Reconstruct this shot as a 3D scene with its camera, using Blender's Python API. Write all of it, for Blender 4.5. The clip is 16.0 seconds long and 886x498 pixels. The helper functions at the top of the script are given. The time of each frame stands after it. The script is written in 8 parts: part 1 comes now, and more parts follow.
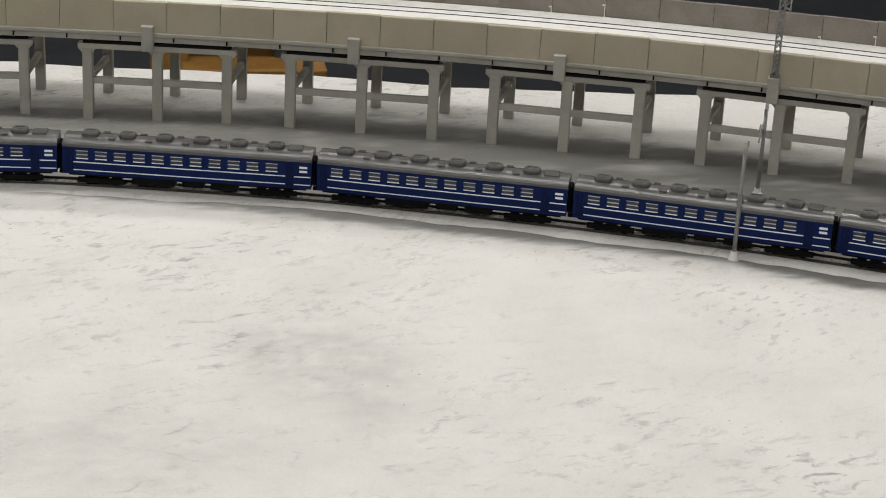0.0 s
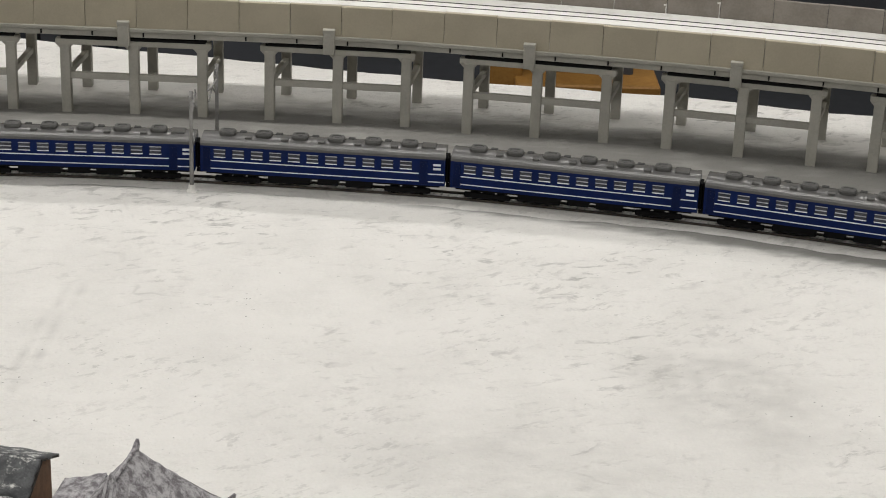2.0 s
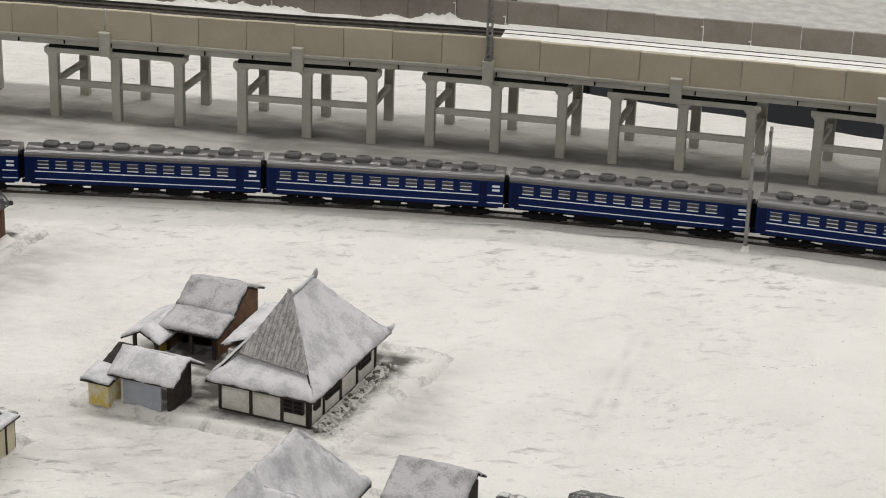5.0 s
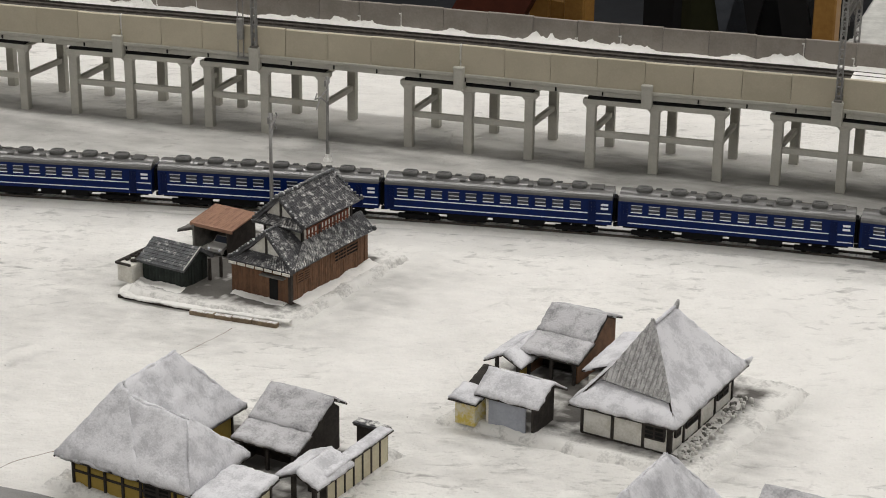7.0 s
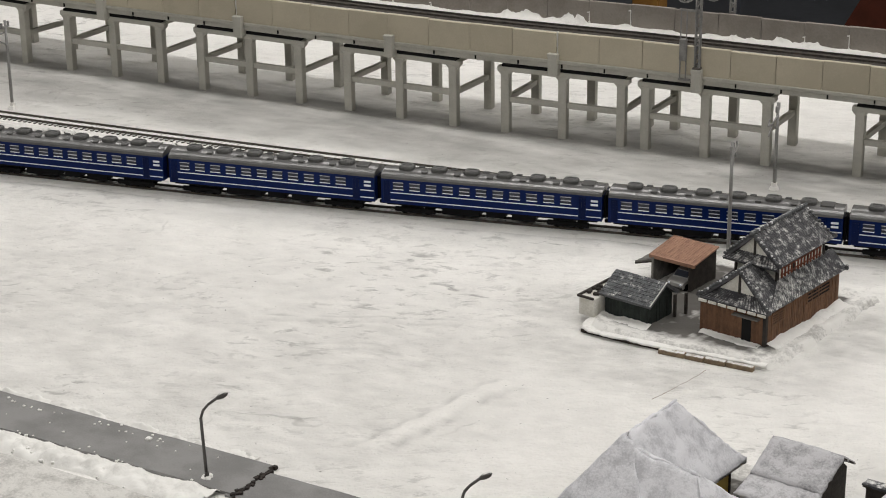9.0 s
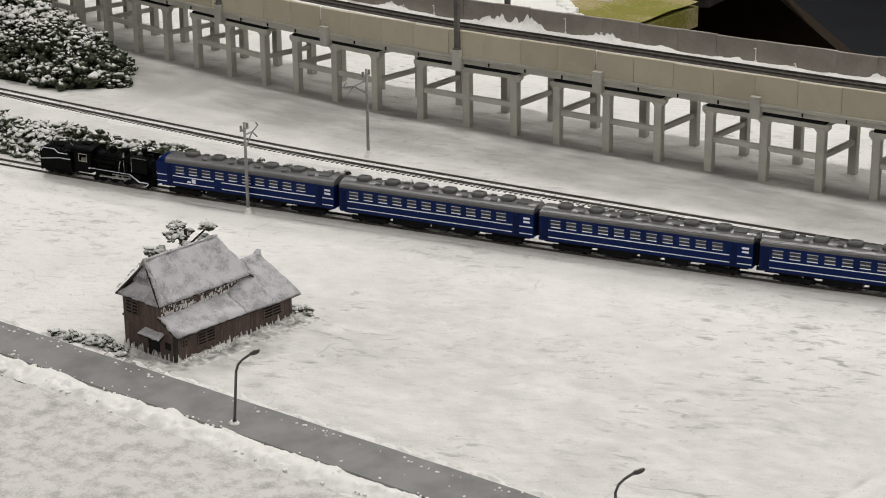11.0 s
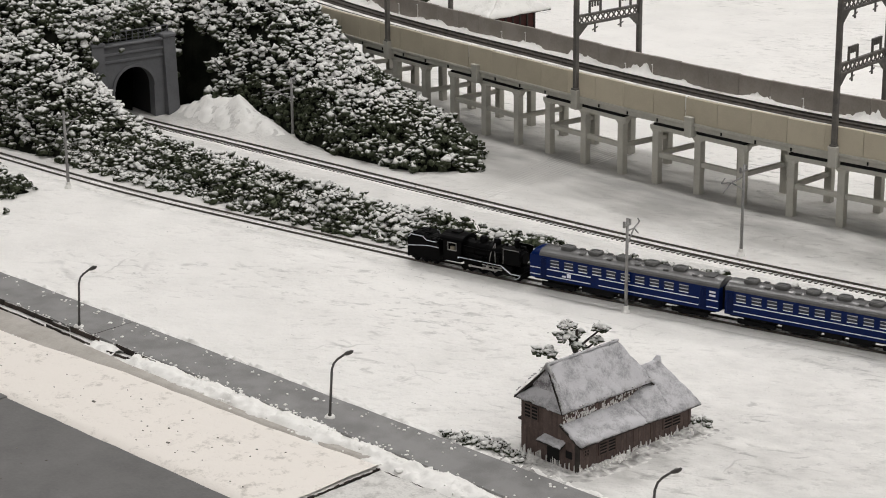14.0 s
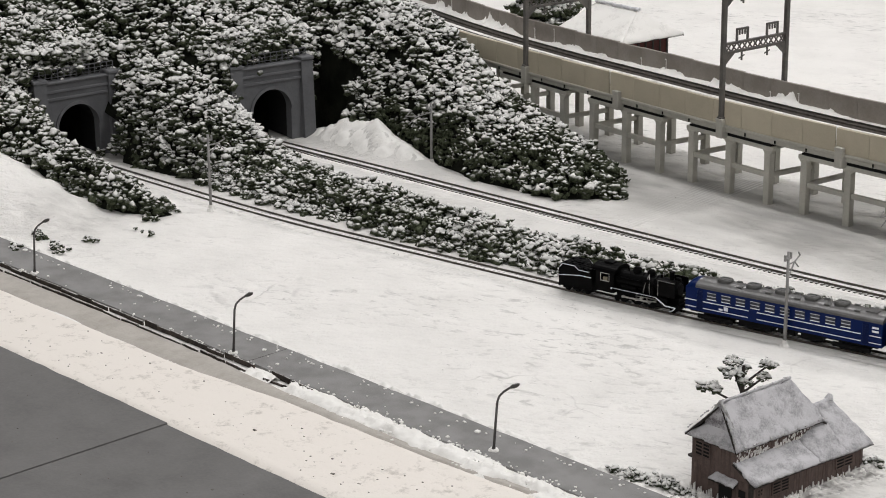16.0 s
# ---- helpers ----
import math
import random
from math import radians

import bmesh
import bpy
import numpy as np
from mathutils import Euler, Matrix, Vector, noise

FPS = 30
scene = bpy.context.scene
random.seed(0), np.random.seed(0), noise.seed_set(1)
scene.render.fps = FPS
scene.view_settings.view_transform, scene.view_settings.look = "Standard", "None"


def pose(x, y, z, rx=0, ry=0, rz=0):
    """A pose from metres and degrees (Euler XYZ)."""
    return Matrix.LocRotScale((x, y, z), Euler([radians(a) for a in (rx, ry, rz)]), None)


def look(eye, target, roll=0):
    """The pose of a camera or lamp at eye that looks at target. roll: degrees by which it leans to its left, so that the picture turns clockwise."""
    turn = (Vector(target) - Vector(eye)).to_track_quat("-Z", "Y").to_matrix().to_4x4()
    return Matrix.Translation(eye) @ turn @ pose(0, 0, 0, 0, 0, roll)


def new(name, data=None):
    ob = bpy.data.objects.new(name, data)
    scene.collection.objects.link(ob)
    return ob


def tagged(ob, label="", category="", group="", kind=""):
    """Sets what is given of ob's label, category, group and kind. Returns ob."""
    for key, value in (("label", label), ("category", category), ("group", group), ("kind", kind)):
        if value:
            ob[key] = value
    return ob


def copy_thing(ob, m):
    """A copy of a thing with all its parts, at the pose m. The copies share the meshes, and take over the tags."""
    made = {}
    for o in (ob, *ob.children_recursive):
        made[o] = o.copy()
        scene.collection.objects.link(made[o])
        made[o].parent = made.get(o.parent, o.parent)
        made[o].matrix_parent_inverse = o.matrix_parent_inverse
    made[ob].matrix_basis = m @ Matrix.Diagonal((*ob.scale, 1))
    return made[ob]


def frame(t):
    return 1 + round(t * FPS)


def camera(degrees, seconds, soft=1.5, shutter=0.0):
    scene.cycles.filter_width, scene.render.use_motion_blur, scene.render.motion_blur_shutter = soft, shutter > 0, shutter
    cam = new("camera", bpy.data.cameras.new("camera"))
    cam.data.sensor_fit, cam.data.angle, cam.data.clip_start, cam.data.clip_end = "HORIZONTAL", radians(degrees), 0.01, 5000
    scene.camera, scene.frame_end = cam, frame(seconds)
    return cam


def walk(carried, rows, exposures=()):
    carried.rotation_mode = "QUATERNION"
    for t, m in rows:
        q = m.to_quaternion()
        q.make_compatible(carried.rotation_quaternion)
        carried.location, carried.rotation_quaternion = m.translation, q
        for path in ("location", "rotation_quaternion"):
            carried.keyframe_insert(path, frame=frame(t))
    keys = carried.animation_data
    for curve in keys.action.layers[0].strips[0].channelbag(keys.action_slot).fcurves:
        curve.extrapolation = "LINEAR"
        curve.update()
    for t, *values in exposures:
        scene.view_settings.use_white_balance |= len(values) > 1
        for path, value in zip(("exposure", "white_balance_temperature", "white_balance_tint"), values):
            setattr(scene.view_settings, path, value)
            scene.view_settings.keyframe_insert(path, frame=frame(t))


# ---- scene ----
cam = camera(24.29, 16.0, soft=1.0)
PATH = [
    (0, look((-0.2683, -0.6696, 0.4246), (-0.1717, 0.2464, 0.0352), 2.98)),
    (0.5, look((-0.2801, -0.6698, 0.4262), (-0.2141, 0.2487, 0.0363), 2.75)),
    (1, look((-0.2986, -0.6676, 0.4256), (-0.2656, 0.2524, 0.0350), 2.55)),
    (1.5, look((-0.3180, -0.6662, 0.4252), (-0.3188, 0.2544, 0.0348), 2.29)),
    (2, look((-0.3341, -0.6657, 0.4266), (-0.3653, 0.2548, 0.0370), 2.15)),
    (2.5, look((-0.3525, -0.6656, 0.4267), (-0.4159, 0.2541, 0.0393), 2.03)),
    (3, look((-0.3740, -0.6686, 0.4290), (-0.4686, 0.2490, 0.0429), 1.89)),
    (3.5, look((-0.3929, -0.6709, 0.4284), (-0.5176, 0.2440, 0.0446), 1.82)),
    (3.7, look((-0.3990, -0.6723, 0.4282), (-0.5361, 0.2413, 0.0452), 1.76)),
    (5.8, look((-0.4271, -0.7034, 0.4310), (-0.6988, 0.1869, 0.0657), 1.62)),
    (6, look((-0.4265, -0.7117, 0.4340), (-0.7117, 0.1748, 0.0697), 1.42)),
    (6.5, look((-0.4356, -0.7257, 0.4330), (-0.7553, 0.1511, 0.0739), 1.05)),
    (7, look((-0.4511, -0.7192, 0.4321), (-0.8041, 0.1461, 0.0762), 0.62)),
    (7.5, look((-0.4867, -0.7144, 0.4301), (-0.8735, 0.1361, 0.0738), 0.14)),
    (8, look((-0.5228, -0.7143, 0.4330), (-0.9396, 0.1210, 0.0743), -0.34)),
    (8.5, look((-0.5457, -0.7155, 0.4352), (-0.9941, 0.1028, 0.0758), -0.57)),
    (9, look((-0.5597, -0.7163, 0.4371), (-1.0387, 0.0849, 0.0783), -0.72)),
    (9.5, look((-0.5772, -0.7183, 0.4365), (-1.0846, 0.0667, 0.0812), -0.84)),
    (10, look((-0.5971, -0.7259, 0.4411), (-1.1309, 0.0431, 0.0895), -1.06)),
    (10.2, look((-0.6068, -0.7294, 0.4412), (-1.1499, 0.0343, 0.0920), -1.16)),
    (12.3, look((-0.7031, -0.7586, 0.4534), (-1.3267, -0.0475, 0.1286), -0.21)),
    (12.5, look((-0.7113, -0.7572, 0.4514), (-1.3426, -0.0514, 0.1300), -0.45)),
    (13, look((-0.7254, -0.7591, 0.4516), (-1.3704, -0.0637, 0.1347), -0.54)),
    (13.5, look((-0.7406, -0.7627, 0.4526), (-1.3975, -0.0765, 0.1400), -0.65)),
    (14, look((-0.7525, -0.7690, 0.4524), (-1.4185, -0.0903, 0.1428), -0.65)),
    (14.5, look((-0.7682, -0.7761, 0.4531), (-1.4430, -0.1048, 0.1465), -0.67)),
    (15, look((-0.7806, -0.7827, 0.4544), (-1.4631, -0.1182, 0.1497), -0.69)),
    (15.5, look((-0.7885, -0.7893, 0.4559), (-1.4779, -0.1314, 0.1527), -0.69)),
    (16, look((-0.7968, -0.7938, 0.4574), (-1.4918, -0.1411, 0.1558), -0.56)),
]
walk(cam, PATH, [(0.0, -0.14, 6500, 10.0), (6.0, -0.08, 6480, 10.5), (10.2, -0.04, 6450, 11.0), (12.5, -0.03, 6410, 11.5), (16.0, 0.05, 6300, 12.5)])

# world and light
world = bpy.data.worlds.new("hall_air")
scene.world = world
world.use_nodes = True
world.node_tree.nodes["Background"].inputs[0].default_value = (1.0, 0.98, 0.95, 1)
world.node_tree.nodes["Background"].inputs[1].default_value = 0.04


def ceiling_lamp(x, y, power, sx, sy):
    """A long tube fitting under the hall's ceiling, in metres."""
    data = bpy.data.lights.new("ceiling_tube", "AREA")
    data.shape, data.size, data.size_y, data.energy = "RECTANGLE", sx, sy, power
    data.color = (1.0, 0.975, 0.93)
    ob = new("ceiling_tube", data)
    ob.matrix_basis = pose(x, y, 2.02)
    return ob


for lx in (-2.9, -0.9, 1.1):
    for ly, power in ((-2.4, 18.0), (-0.7, 4.0), (0.57, 16.5), (2.4, 21.0)):
        ceiling_lamp(lx, ly, power * (0.7 if lx < -2 and ly < -2 else 1.0), 1.9, 0.14)

MM = 0.001


# ---- materials ----
def mat(name, col, rough=0.6, metal=0.0, col2=None, scale=60.0, fine=900.0, bump=0.2, dust=0.0, rand=0.0, edge=0.5, wide=0.12, spec=0.25, dirt_shade=None, streak=None, patchy=0.0):
    """A surface of two colours mixed by broad patches and grain; dust lays snow on what faces up."""
    m = bpy.data.materials.new(name)
    m.use_nodes = True
    nt = m.node_tree
    N, L = nt.nodes, nt.links
    bsdf = N["Principled BSDF"]
    bsdf.inputs["Roughness"].default_value = rough
    bsdf.inputs["Metallic"].default_value = metal
    bsdf.inputs["Specular IOR Level"].default_value = spec
    co = N.new("ShaderNodeTexCoord")
    where = co.outputs["Object"]
    info = N.new("ShaderNodeObjectInfo")
    add = N.new("ShaderNodeVectorMath")
    add.operation = "ADD"
    L.new(where, add.inputs[0])
    L.new(info.outputs["Random"], add.inputs[1])
    where = add.outputs[0]

    def noise_at(s, detail=4.0, rg=0.6):
        n = N.new("ShaderNodeTexNoise")
        n.inputs["Scale"].default_value = s
        n.inputs["Detail"].default_value = detail
        n.inputs["Roughness"].default_value = rg
        L.new(where, n.inputs["Vector"])
        return n.outputs["Fac"]

    def ramp(fac, a, b):
        r = N.new("ShaderNodeMapRange")
        r.inputs[1].default_value, r.inputs[2].default_value = a, b
        L.new(fac, r.inputs[0])
        return r.outputs[0]

    def mix(fac, a, b):
        x = N.new("ShaderNodeMix")
        x.data_type = "RGBA"
        for sock, v in ((x.inputs[0], fac), (x.inputs[6], a), (x.inputs[7], b)):
            if isinstance(v, (tuple, list)):
                sock.default_value = (*v, 1)
            elif isinstance(v, (int, float)):
                sock.default_value = v
            else:
                L.new(v, sock)
        return x.outputs[2]

    col2 = col2 or tuple(c * 0.78 for c in col)
    broad, grain = noise_at(scale), noise_at(fine, 3.0)
    both = N.new("ShaderNodeMath")
    both.operation = "MULTIPLY_ADD"
    L.new(grain, both.inputs[0])
    both.inputs[1].default_value = 0.45
    L.new(broad, both.inputs[2])
    colour = mix(ramp(both.outputs[0], edge + 0.225 - wide, edge + 0.225 + wide), col2, col)
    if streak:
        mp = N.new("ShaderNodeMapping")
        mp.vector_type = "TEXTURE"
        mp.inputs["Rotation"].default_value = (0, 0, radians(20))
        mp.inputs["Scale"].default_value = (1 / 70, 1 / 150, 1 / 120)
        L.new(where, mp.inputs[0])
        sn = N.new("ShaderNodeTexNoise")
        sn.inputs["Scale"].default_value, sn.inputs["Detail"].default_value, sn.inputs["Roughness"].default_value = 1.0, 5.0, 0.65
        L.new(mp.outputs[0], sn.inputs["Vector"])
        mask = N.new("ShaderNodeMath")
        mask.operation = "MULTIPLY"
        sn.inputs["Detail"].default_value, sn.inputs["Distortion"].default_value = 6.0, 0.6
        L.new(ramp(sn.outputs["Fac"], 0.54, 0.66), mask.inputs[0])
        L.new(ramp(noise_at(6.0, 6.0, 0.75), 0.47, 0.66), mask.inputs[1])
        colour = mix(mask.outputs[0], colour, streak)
        hsum = N.new("ShaderNodeMath")
        hsum.operation = "MULTIPLY_ADD"
        L.new(sn.outputs["Fac"], hsum.inputs[0])
        hsum.inputs[1].default_value = -1.1
        L.new(both.outputs[0], hsum.inputs[2])
        both = hsum
        # fine wind ripples all over, the shade of their hollows painted grey
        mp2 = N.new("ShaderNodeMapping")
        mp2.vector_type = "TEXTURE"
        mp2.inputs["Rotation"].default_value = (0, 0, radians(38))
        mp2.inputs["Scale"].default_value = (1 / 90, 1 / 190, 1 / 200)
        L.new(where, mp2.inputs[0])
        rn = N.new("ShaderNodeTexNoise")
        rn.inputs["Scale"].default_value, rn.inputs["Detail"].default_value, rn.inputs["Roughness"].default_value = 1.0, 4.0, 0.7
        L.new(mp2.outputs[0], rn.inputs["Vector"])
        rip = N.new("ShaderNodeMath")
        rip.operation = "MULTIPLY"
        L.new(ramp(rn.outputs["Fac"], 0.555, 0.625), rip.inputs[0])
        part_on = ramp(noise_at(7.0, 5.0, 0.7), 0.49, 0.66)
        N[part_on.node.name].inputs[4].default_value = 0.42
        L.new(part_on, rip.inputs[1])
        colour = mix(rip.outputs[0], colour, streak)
        hrip = N.new("ShaderNodeMath")
        hrip.operation = "MULTIPLY_ADD"
        L.new(rn.outputs["Fac"], hrip.inputs[0])
        hrip.inputs[1].default_value = -1.4
        L.new(both.outputs[0], hrip.inputs[2])
        both = hrip
        # thin curved creases in the hardened snow
        warp = N.new("ShaderNodeTexNoise")
        warp.inputs["Scale"].default_value, warp.inputs["Detail"].default_value = 14.0, 3.0
        L.new(where, warp.inputs["Vector"])
        wv = N.new("ShaderNodeVectorMath")
        wv.operation = "MULTIPLY_ADD"
        L.new(warp.outputs["Color"], wv.inputs[0])
        wv.inputs[1].default_value = (0.11, 0.11, 0.0)
        L.new(where, wv.inputs[2])
        vor = N.new("ShaderNodeTexVoronoi")
        vor.feature = "DISTANCE_TO_EDGE"
        vor.inputs["Scale"].default_value = 8.0
        L.new(wv.outputs[0], vor.inputs["Vector"])
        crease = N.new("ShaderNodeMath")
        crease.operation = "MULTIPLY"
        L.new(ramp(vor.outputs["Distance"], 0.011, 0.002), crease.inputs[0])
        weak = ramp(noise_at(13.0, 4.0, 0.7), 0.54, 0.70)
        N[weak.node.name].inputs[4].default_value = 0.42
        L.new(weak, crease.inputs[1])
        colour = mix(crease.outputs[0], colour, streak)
        hsub = N.new("ShaderNodeMath")
        hsub.operation = "MULTIPLY_ADD"
        L.new(crease.outputs[0], hsub.inputs[0])
        hsub.inputs[1].default_value = -1.2
        L.new(both.outputs[0], hsub.inputs[2])
        both = hsub
        # scattered dark crumbs
        crumb = N.new("ShaderNodeMath")
        crumb.operation = "MULTIPLY"
        L.new(ramp(noise_at(330.0, 2.0), 0.70, 0.76), crumb.inputs[0])
        L.new(ramp(noise_at(9.0, 2.0), 0.45, 0.65), crumb.inputs[1])
        colour = mix(crumb.outputs[0], colour, (0.22, 0.21, 0.19))
    # grey of real dirt and of shade painted into the ground colour
    if dirt_shade:
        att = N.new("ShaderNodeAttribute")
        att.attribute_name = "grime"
        colour = mix(att.outputs["Fac"], colour, dirt_shade)
    if rand:
        hsv = N.new("ShaderNodeHueSaturation")
        L.new(ramp(info.outputs["Random"], 0, 1), hsv.inputs["Value"])
        N[hsv.inputs["Value"].links[0].from_node.name].inputs[3].default_value = 1 - rand
        N[hsv.inputs["Value"].links[0].from_node.name].inputs[4].default_value = 1 + rand
        L.new(colour, hsv.inputs["Color"])
        colour = hsv.outputs[0]
    if dust:
        geo = N.new("ShaderNodeNewGeometry")
        sep = N.new("ShaderNodeSeparateXYZ")
        L.new(geo.outputs["Normal"], sep.inputs[0])
        pat = noise_at(260.0, 5.0, 0.75)
        sm = N.new("ShaderNodeMath")
        sm.operation = "MULTIPLY_ADD"
        L.new(pat, sm.inputs[0])
        sm.inputs[1].default_value = 1.5 if patchy else 1.6
        L.new(sep.outputs[2], sm.inputs[2])
        if patchy:
            att = N.new("ShaderNodeAttribute")
            att.attribute_name = "bare"
            sb = N.new("ShaderNodeMath")
            sb.operation = "SUBTRACT"
            L.new(sm.outputs[0], sb.inputs[0])
            L.new(att.outputs["Fac"], sb.inputs[1])
            sm = sb
            s2 = N.new("ShaderNodeMath")
            s2.operation = "MULTIPLY_ADD"
            L.new(noise_at(26.0, 3.0), s2.inputs[0])
            s2.inputs[1].default_value = patchy
            L.new(sm.outputs[0], s2.inputs[2])
            sm = s2
        lim = (1.49 if patchy else 1.95) - dust + 0.5 * patchy
        colour = mix(ramp(sm.outputs[0], lim - (0.28 if patchy else 0.14), lim + (0.28 if patchy else 0.14)), colour, (0.78, 0.775, 0.75) if patchy else (0.72, 0.715, 0.69))
    L.new(colour, bsdf.inputs["Base Color"])
    if bump:
        b = N.new("ShaderNodeBump")
        b.inputs["Strength"].default_value = bump
        b.inputs["Distance"].default_value = 0.0014 if patchy or streak else 0.0006
        L.new(both.outputs[0], b.inputs["Height"])
        L.new(b.outputs[0], bsdf.inputs["Normal"])
    return m


SNOW = mat("snow_ground", (0.85, 0.835, 0.805), 0.85, 0, (0.77, 0.757, 0.728), 22.0, 620.0, 0.9, edge=0.43, wide=0.18, spec=0.2, dirt_shade=(0.20, 0.196, 0.184), streak=(0.42, 0.41, 0.392))
PLOT = mat("yard_snow", (0.76, 0.748, 0.72), 0.85, 0, (0.46, 0.45, 0.43), 75.0, 650.0, 1.0, edge=0.42, wide=0.10, spec=0.2, dirt_shade=(0.115, 0.108, 0.10))
ROUGH_SNOW = mat("rough_snow", (0.66, 0.648, 0.62), 0.9, 0, (0.40, 0.39, 0.37), 90.0, 700.0, 0.9, edge=0.42, wide=0.14, spec=0.2)
BANK = mat("snow_bank", (0.82, 0.81, 0.78), 0.85, 0, (0.66, 0.65, 0.62), 70.0, 500.0, 0.6, edge=0.36, spec=0.2)
ASPHALT = mat("asphalt", (0.26, 0.257, 0.252), 0.8, 0, (0.195, 0.192, 0.188), 40.0, 1300.0, 0.5, spec=0.3)
WIDE_ROAD = mat("worn_asphalt", (0.17, 0.167, 0.163), 0.8, 0, (0.125, 0.123, 0.12), 34.0, 500.0, 1.0, wide=0.25, spec=0.3)
MUD = mat("muddy_slush", (0.46, 0.435, 0.40), 0.85, 0, (0.35, 0.327, 0.295), 60.0, 700.0, 0.7, edge=0.45, wide=0.2, spec=0.2)
CRUMB = mat("brown_crumb", (0.22, 0.20, 0.175), 0.9, 0, (0.10, 0.09, 0.08), 300.0, 900.0, 0.4)
WARM_SNOW = mat("warm_snow", (0.79, 0.748, 0.695), 0.85, 0, (0.54, 0.505, 0.46), 110.0, 600.0, 1.0, edge=0.34, wide=0.10, spec=0.2)
DARK_EDGE = mat("board_edge", (0.045, 0.035, 0.03), 0.8, 0, (0.02, 0.018, 0.016), 60.0, 700.0, 0.4)
BOARD = mat("plywood", (0.33, 0.24, 0.15), 0.7, 0, None, 20.0, 300.0, 0.3)
DECK = mat("viaduct_concrete", (0.53, 0.479, 0.37), 0.62, 0, (0.475, 0.428, 0.328), 35.0, 900.0, 0.12, rand=0.05)
PIER = mat("pier_concrete", (0.50, 0.487, 0.435), 0.62, 0, (0.43, 0.418, 0.37), 60.0, 900.0, 0.15, rand=0.05)
PARAPET = mat("parapet_grey", (0.30, 0.27, 0.24), 0.5, 0, (0.24, 0.215, 0.19), 50.0, 700.0, 0.2)
BALLAST = mat("ballast", (0.62, 0.605, 0.57), 0.9, 0, (0.14, 0.13, 0.115), 160.0, 900.0, 0.8, edge=0.44)
RAIL = mat("rail_steel", (0.10, 0.088, 0.075), 0.4, 0.3, (0.055, 0.048, 0.042), 90.0, 900.0, 0.1)
SLEEPER = mat("sleeper", (0.075, 0.06, 0.05), 0.8, 0, (0.045, 0.038, 0.033), 90.0, 900.0, 0.3, dust=0.3, rand=0.2)
STEEL = mat("mast_grey", (0.30, 0.295, 0.285), 0.5, 0.2, (0.22, 0.215, 0.21), 90.0, 900.0, 0.1)
MAST = mat("mast_dark", (0.15, 0.14, 0.125), 0.55, 0.1, (0.10, 0.095, 0.09), 90.0, 900.0, 0.1)
LAMP_POST = mat("lamp_post", (0.11, 0.105, 0.10), 0.5, 0.3)
LAMP_HEAD = mat("lamp_head", (0.09, 0.085, 0.08), 0.5, 0.2, None, 90, 900, 0.2, dust=0.35)
BLUE = mat("coach_blue", (0.001, 0.011, 0.078), 0.28, 0, (0.001, 0.010, 0.068), 30.0, 600.0, 0.03, spec=0.1)
COACH_ROOF = mat("coach_roof", (0.115, 0.114, 0.113), 0.24, 0.0, (0.095, 0.094, 0.093), 60.0, 900.0, 0.05, spec=0.55)
VENT = mat("vent_grey", (0.11, 0.11, 0.107), 0.45, 0.1)
VENT_DARK = mat("vent_dark", (0.05, 0.05, 0.05), 0.6)
SASH = mat("sash_grey", (0.42, 0.44, 0.50), 0.5, 0, (0.34, 0.36, 0.42))
WHITE = mat("white_line", (0.80, 0.83, 0.90), 0.45, 0, (0.74, 0.77, 0.84))
UNDER = mat("underframe_black", (0.004, 0.004, 0.0045), 0.6, spec=0.1)
LOCO = mat("loco_black", (0.002, 0.002, 0.0023), 0.4, 0, (0.0015, 0.0015, 0.0015), spec=0.045)
SILVER = mat("rod_silver", (0.45, 0.44, 0.42), 0.35, 0.8)
WINDOW = mat("window_grey", (0.025, 0.032, 0.05), 0.22, 0, (0.018, 0.022, 0.035), 300.0, 900.0, 0.0, spec=0.6)
GRAY_PORTAL = mat("portal_grey", (0.135, 0.137, 0.143), 0.7, 0, (0.108, 0.11, 0.115), 50.0, 700.0, 0.25)
# near-black: unlit depth of tunnels and rooms put into the colour
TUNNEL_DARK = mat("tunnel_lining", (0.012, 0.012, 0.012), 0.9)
LEAF = mat("foliage", (0.10, 0.113, 0.074), 0.9, 0, (0.014, 0.019, 0.009), 420.0, 1300.0, 1.0, dust=0.34, spec=0.05, patchy=3.0, wide=0.2)
LEAF_LOW = mat("hedge_foliage", (0.10, 0.114, 0.073), 0.9, 0, (0.014, 0.019, 0.009), 420.0, 1300.0, 1.0, dust=0.10, spec=0.05, patchy=3.0, wide=0.2)
LEAF_SNOW = mat("snowy_foliage", (0.103, 0.118, 0.078), 0.9, 0, (0.018, 0.023, 0.013), 420.0, 1300.0, 1.0, dust=0.66, spec=0.05, patchy=3.0, wide=0.2)
WEATHERED = mat("weathered_boards", (0.21, 0.205, 0.185), 0.8, 0, (0.13, 0.125, 0.115), 200.0, 1200.0, 0.4)
TIMBER = mat("timber_brown", (0.185, 0.098, 0.056), 0.75, 0, (0.125, 0.070, 0.043), 200.0, 1200.0, 0.4, rand=0.15)
KERB_DARK = mat("kerb_dark", (0.06, 0.048, 0.04), 0.85, 0, (0.03, 0.025, 0.022), 200, 900, 0.5, dust=0.2, rand=0.3)
BARN = mat("barn_brown", (0.135, 0.098, 0.086), 0.75, 0, (0.10, 0.074, 0.066), 200.0, 1200.0, 0.4, rand=0.15)
DARK_WOOD = mat("dark_wood", (0.05, 0.043, 0.038), 0.8, 0, (0.03, 0.026, 0.024), 200.0, 1200.0, 0.4, rand=0.15)
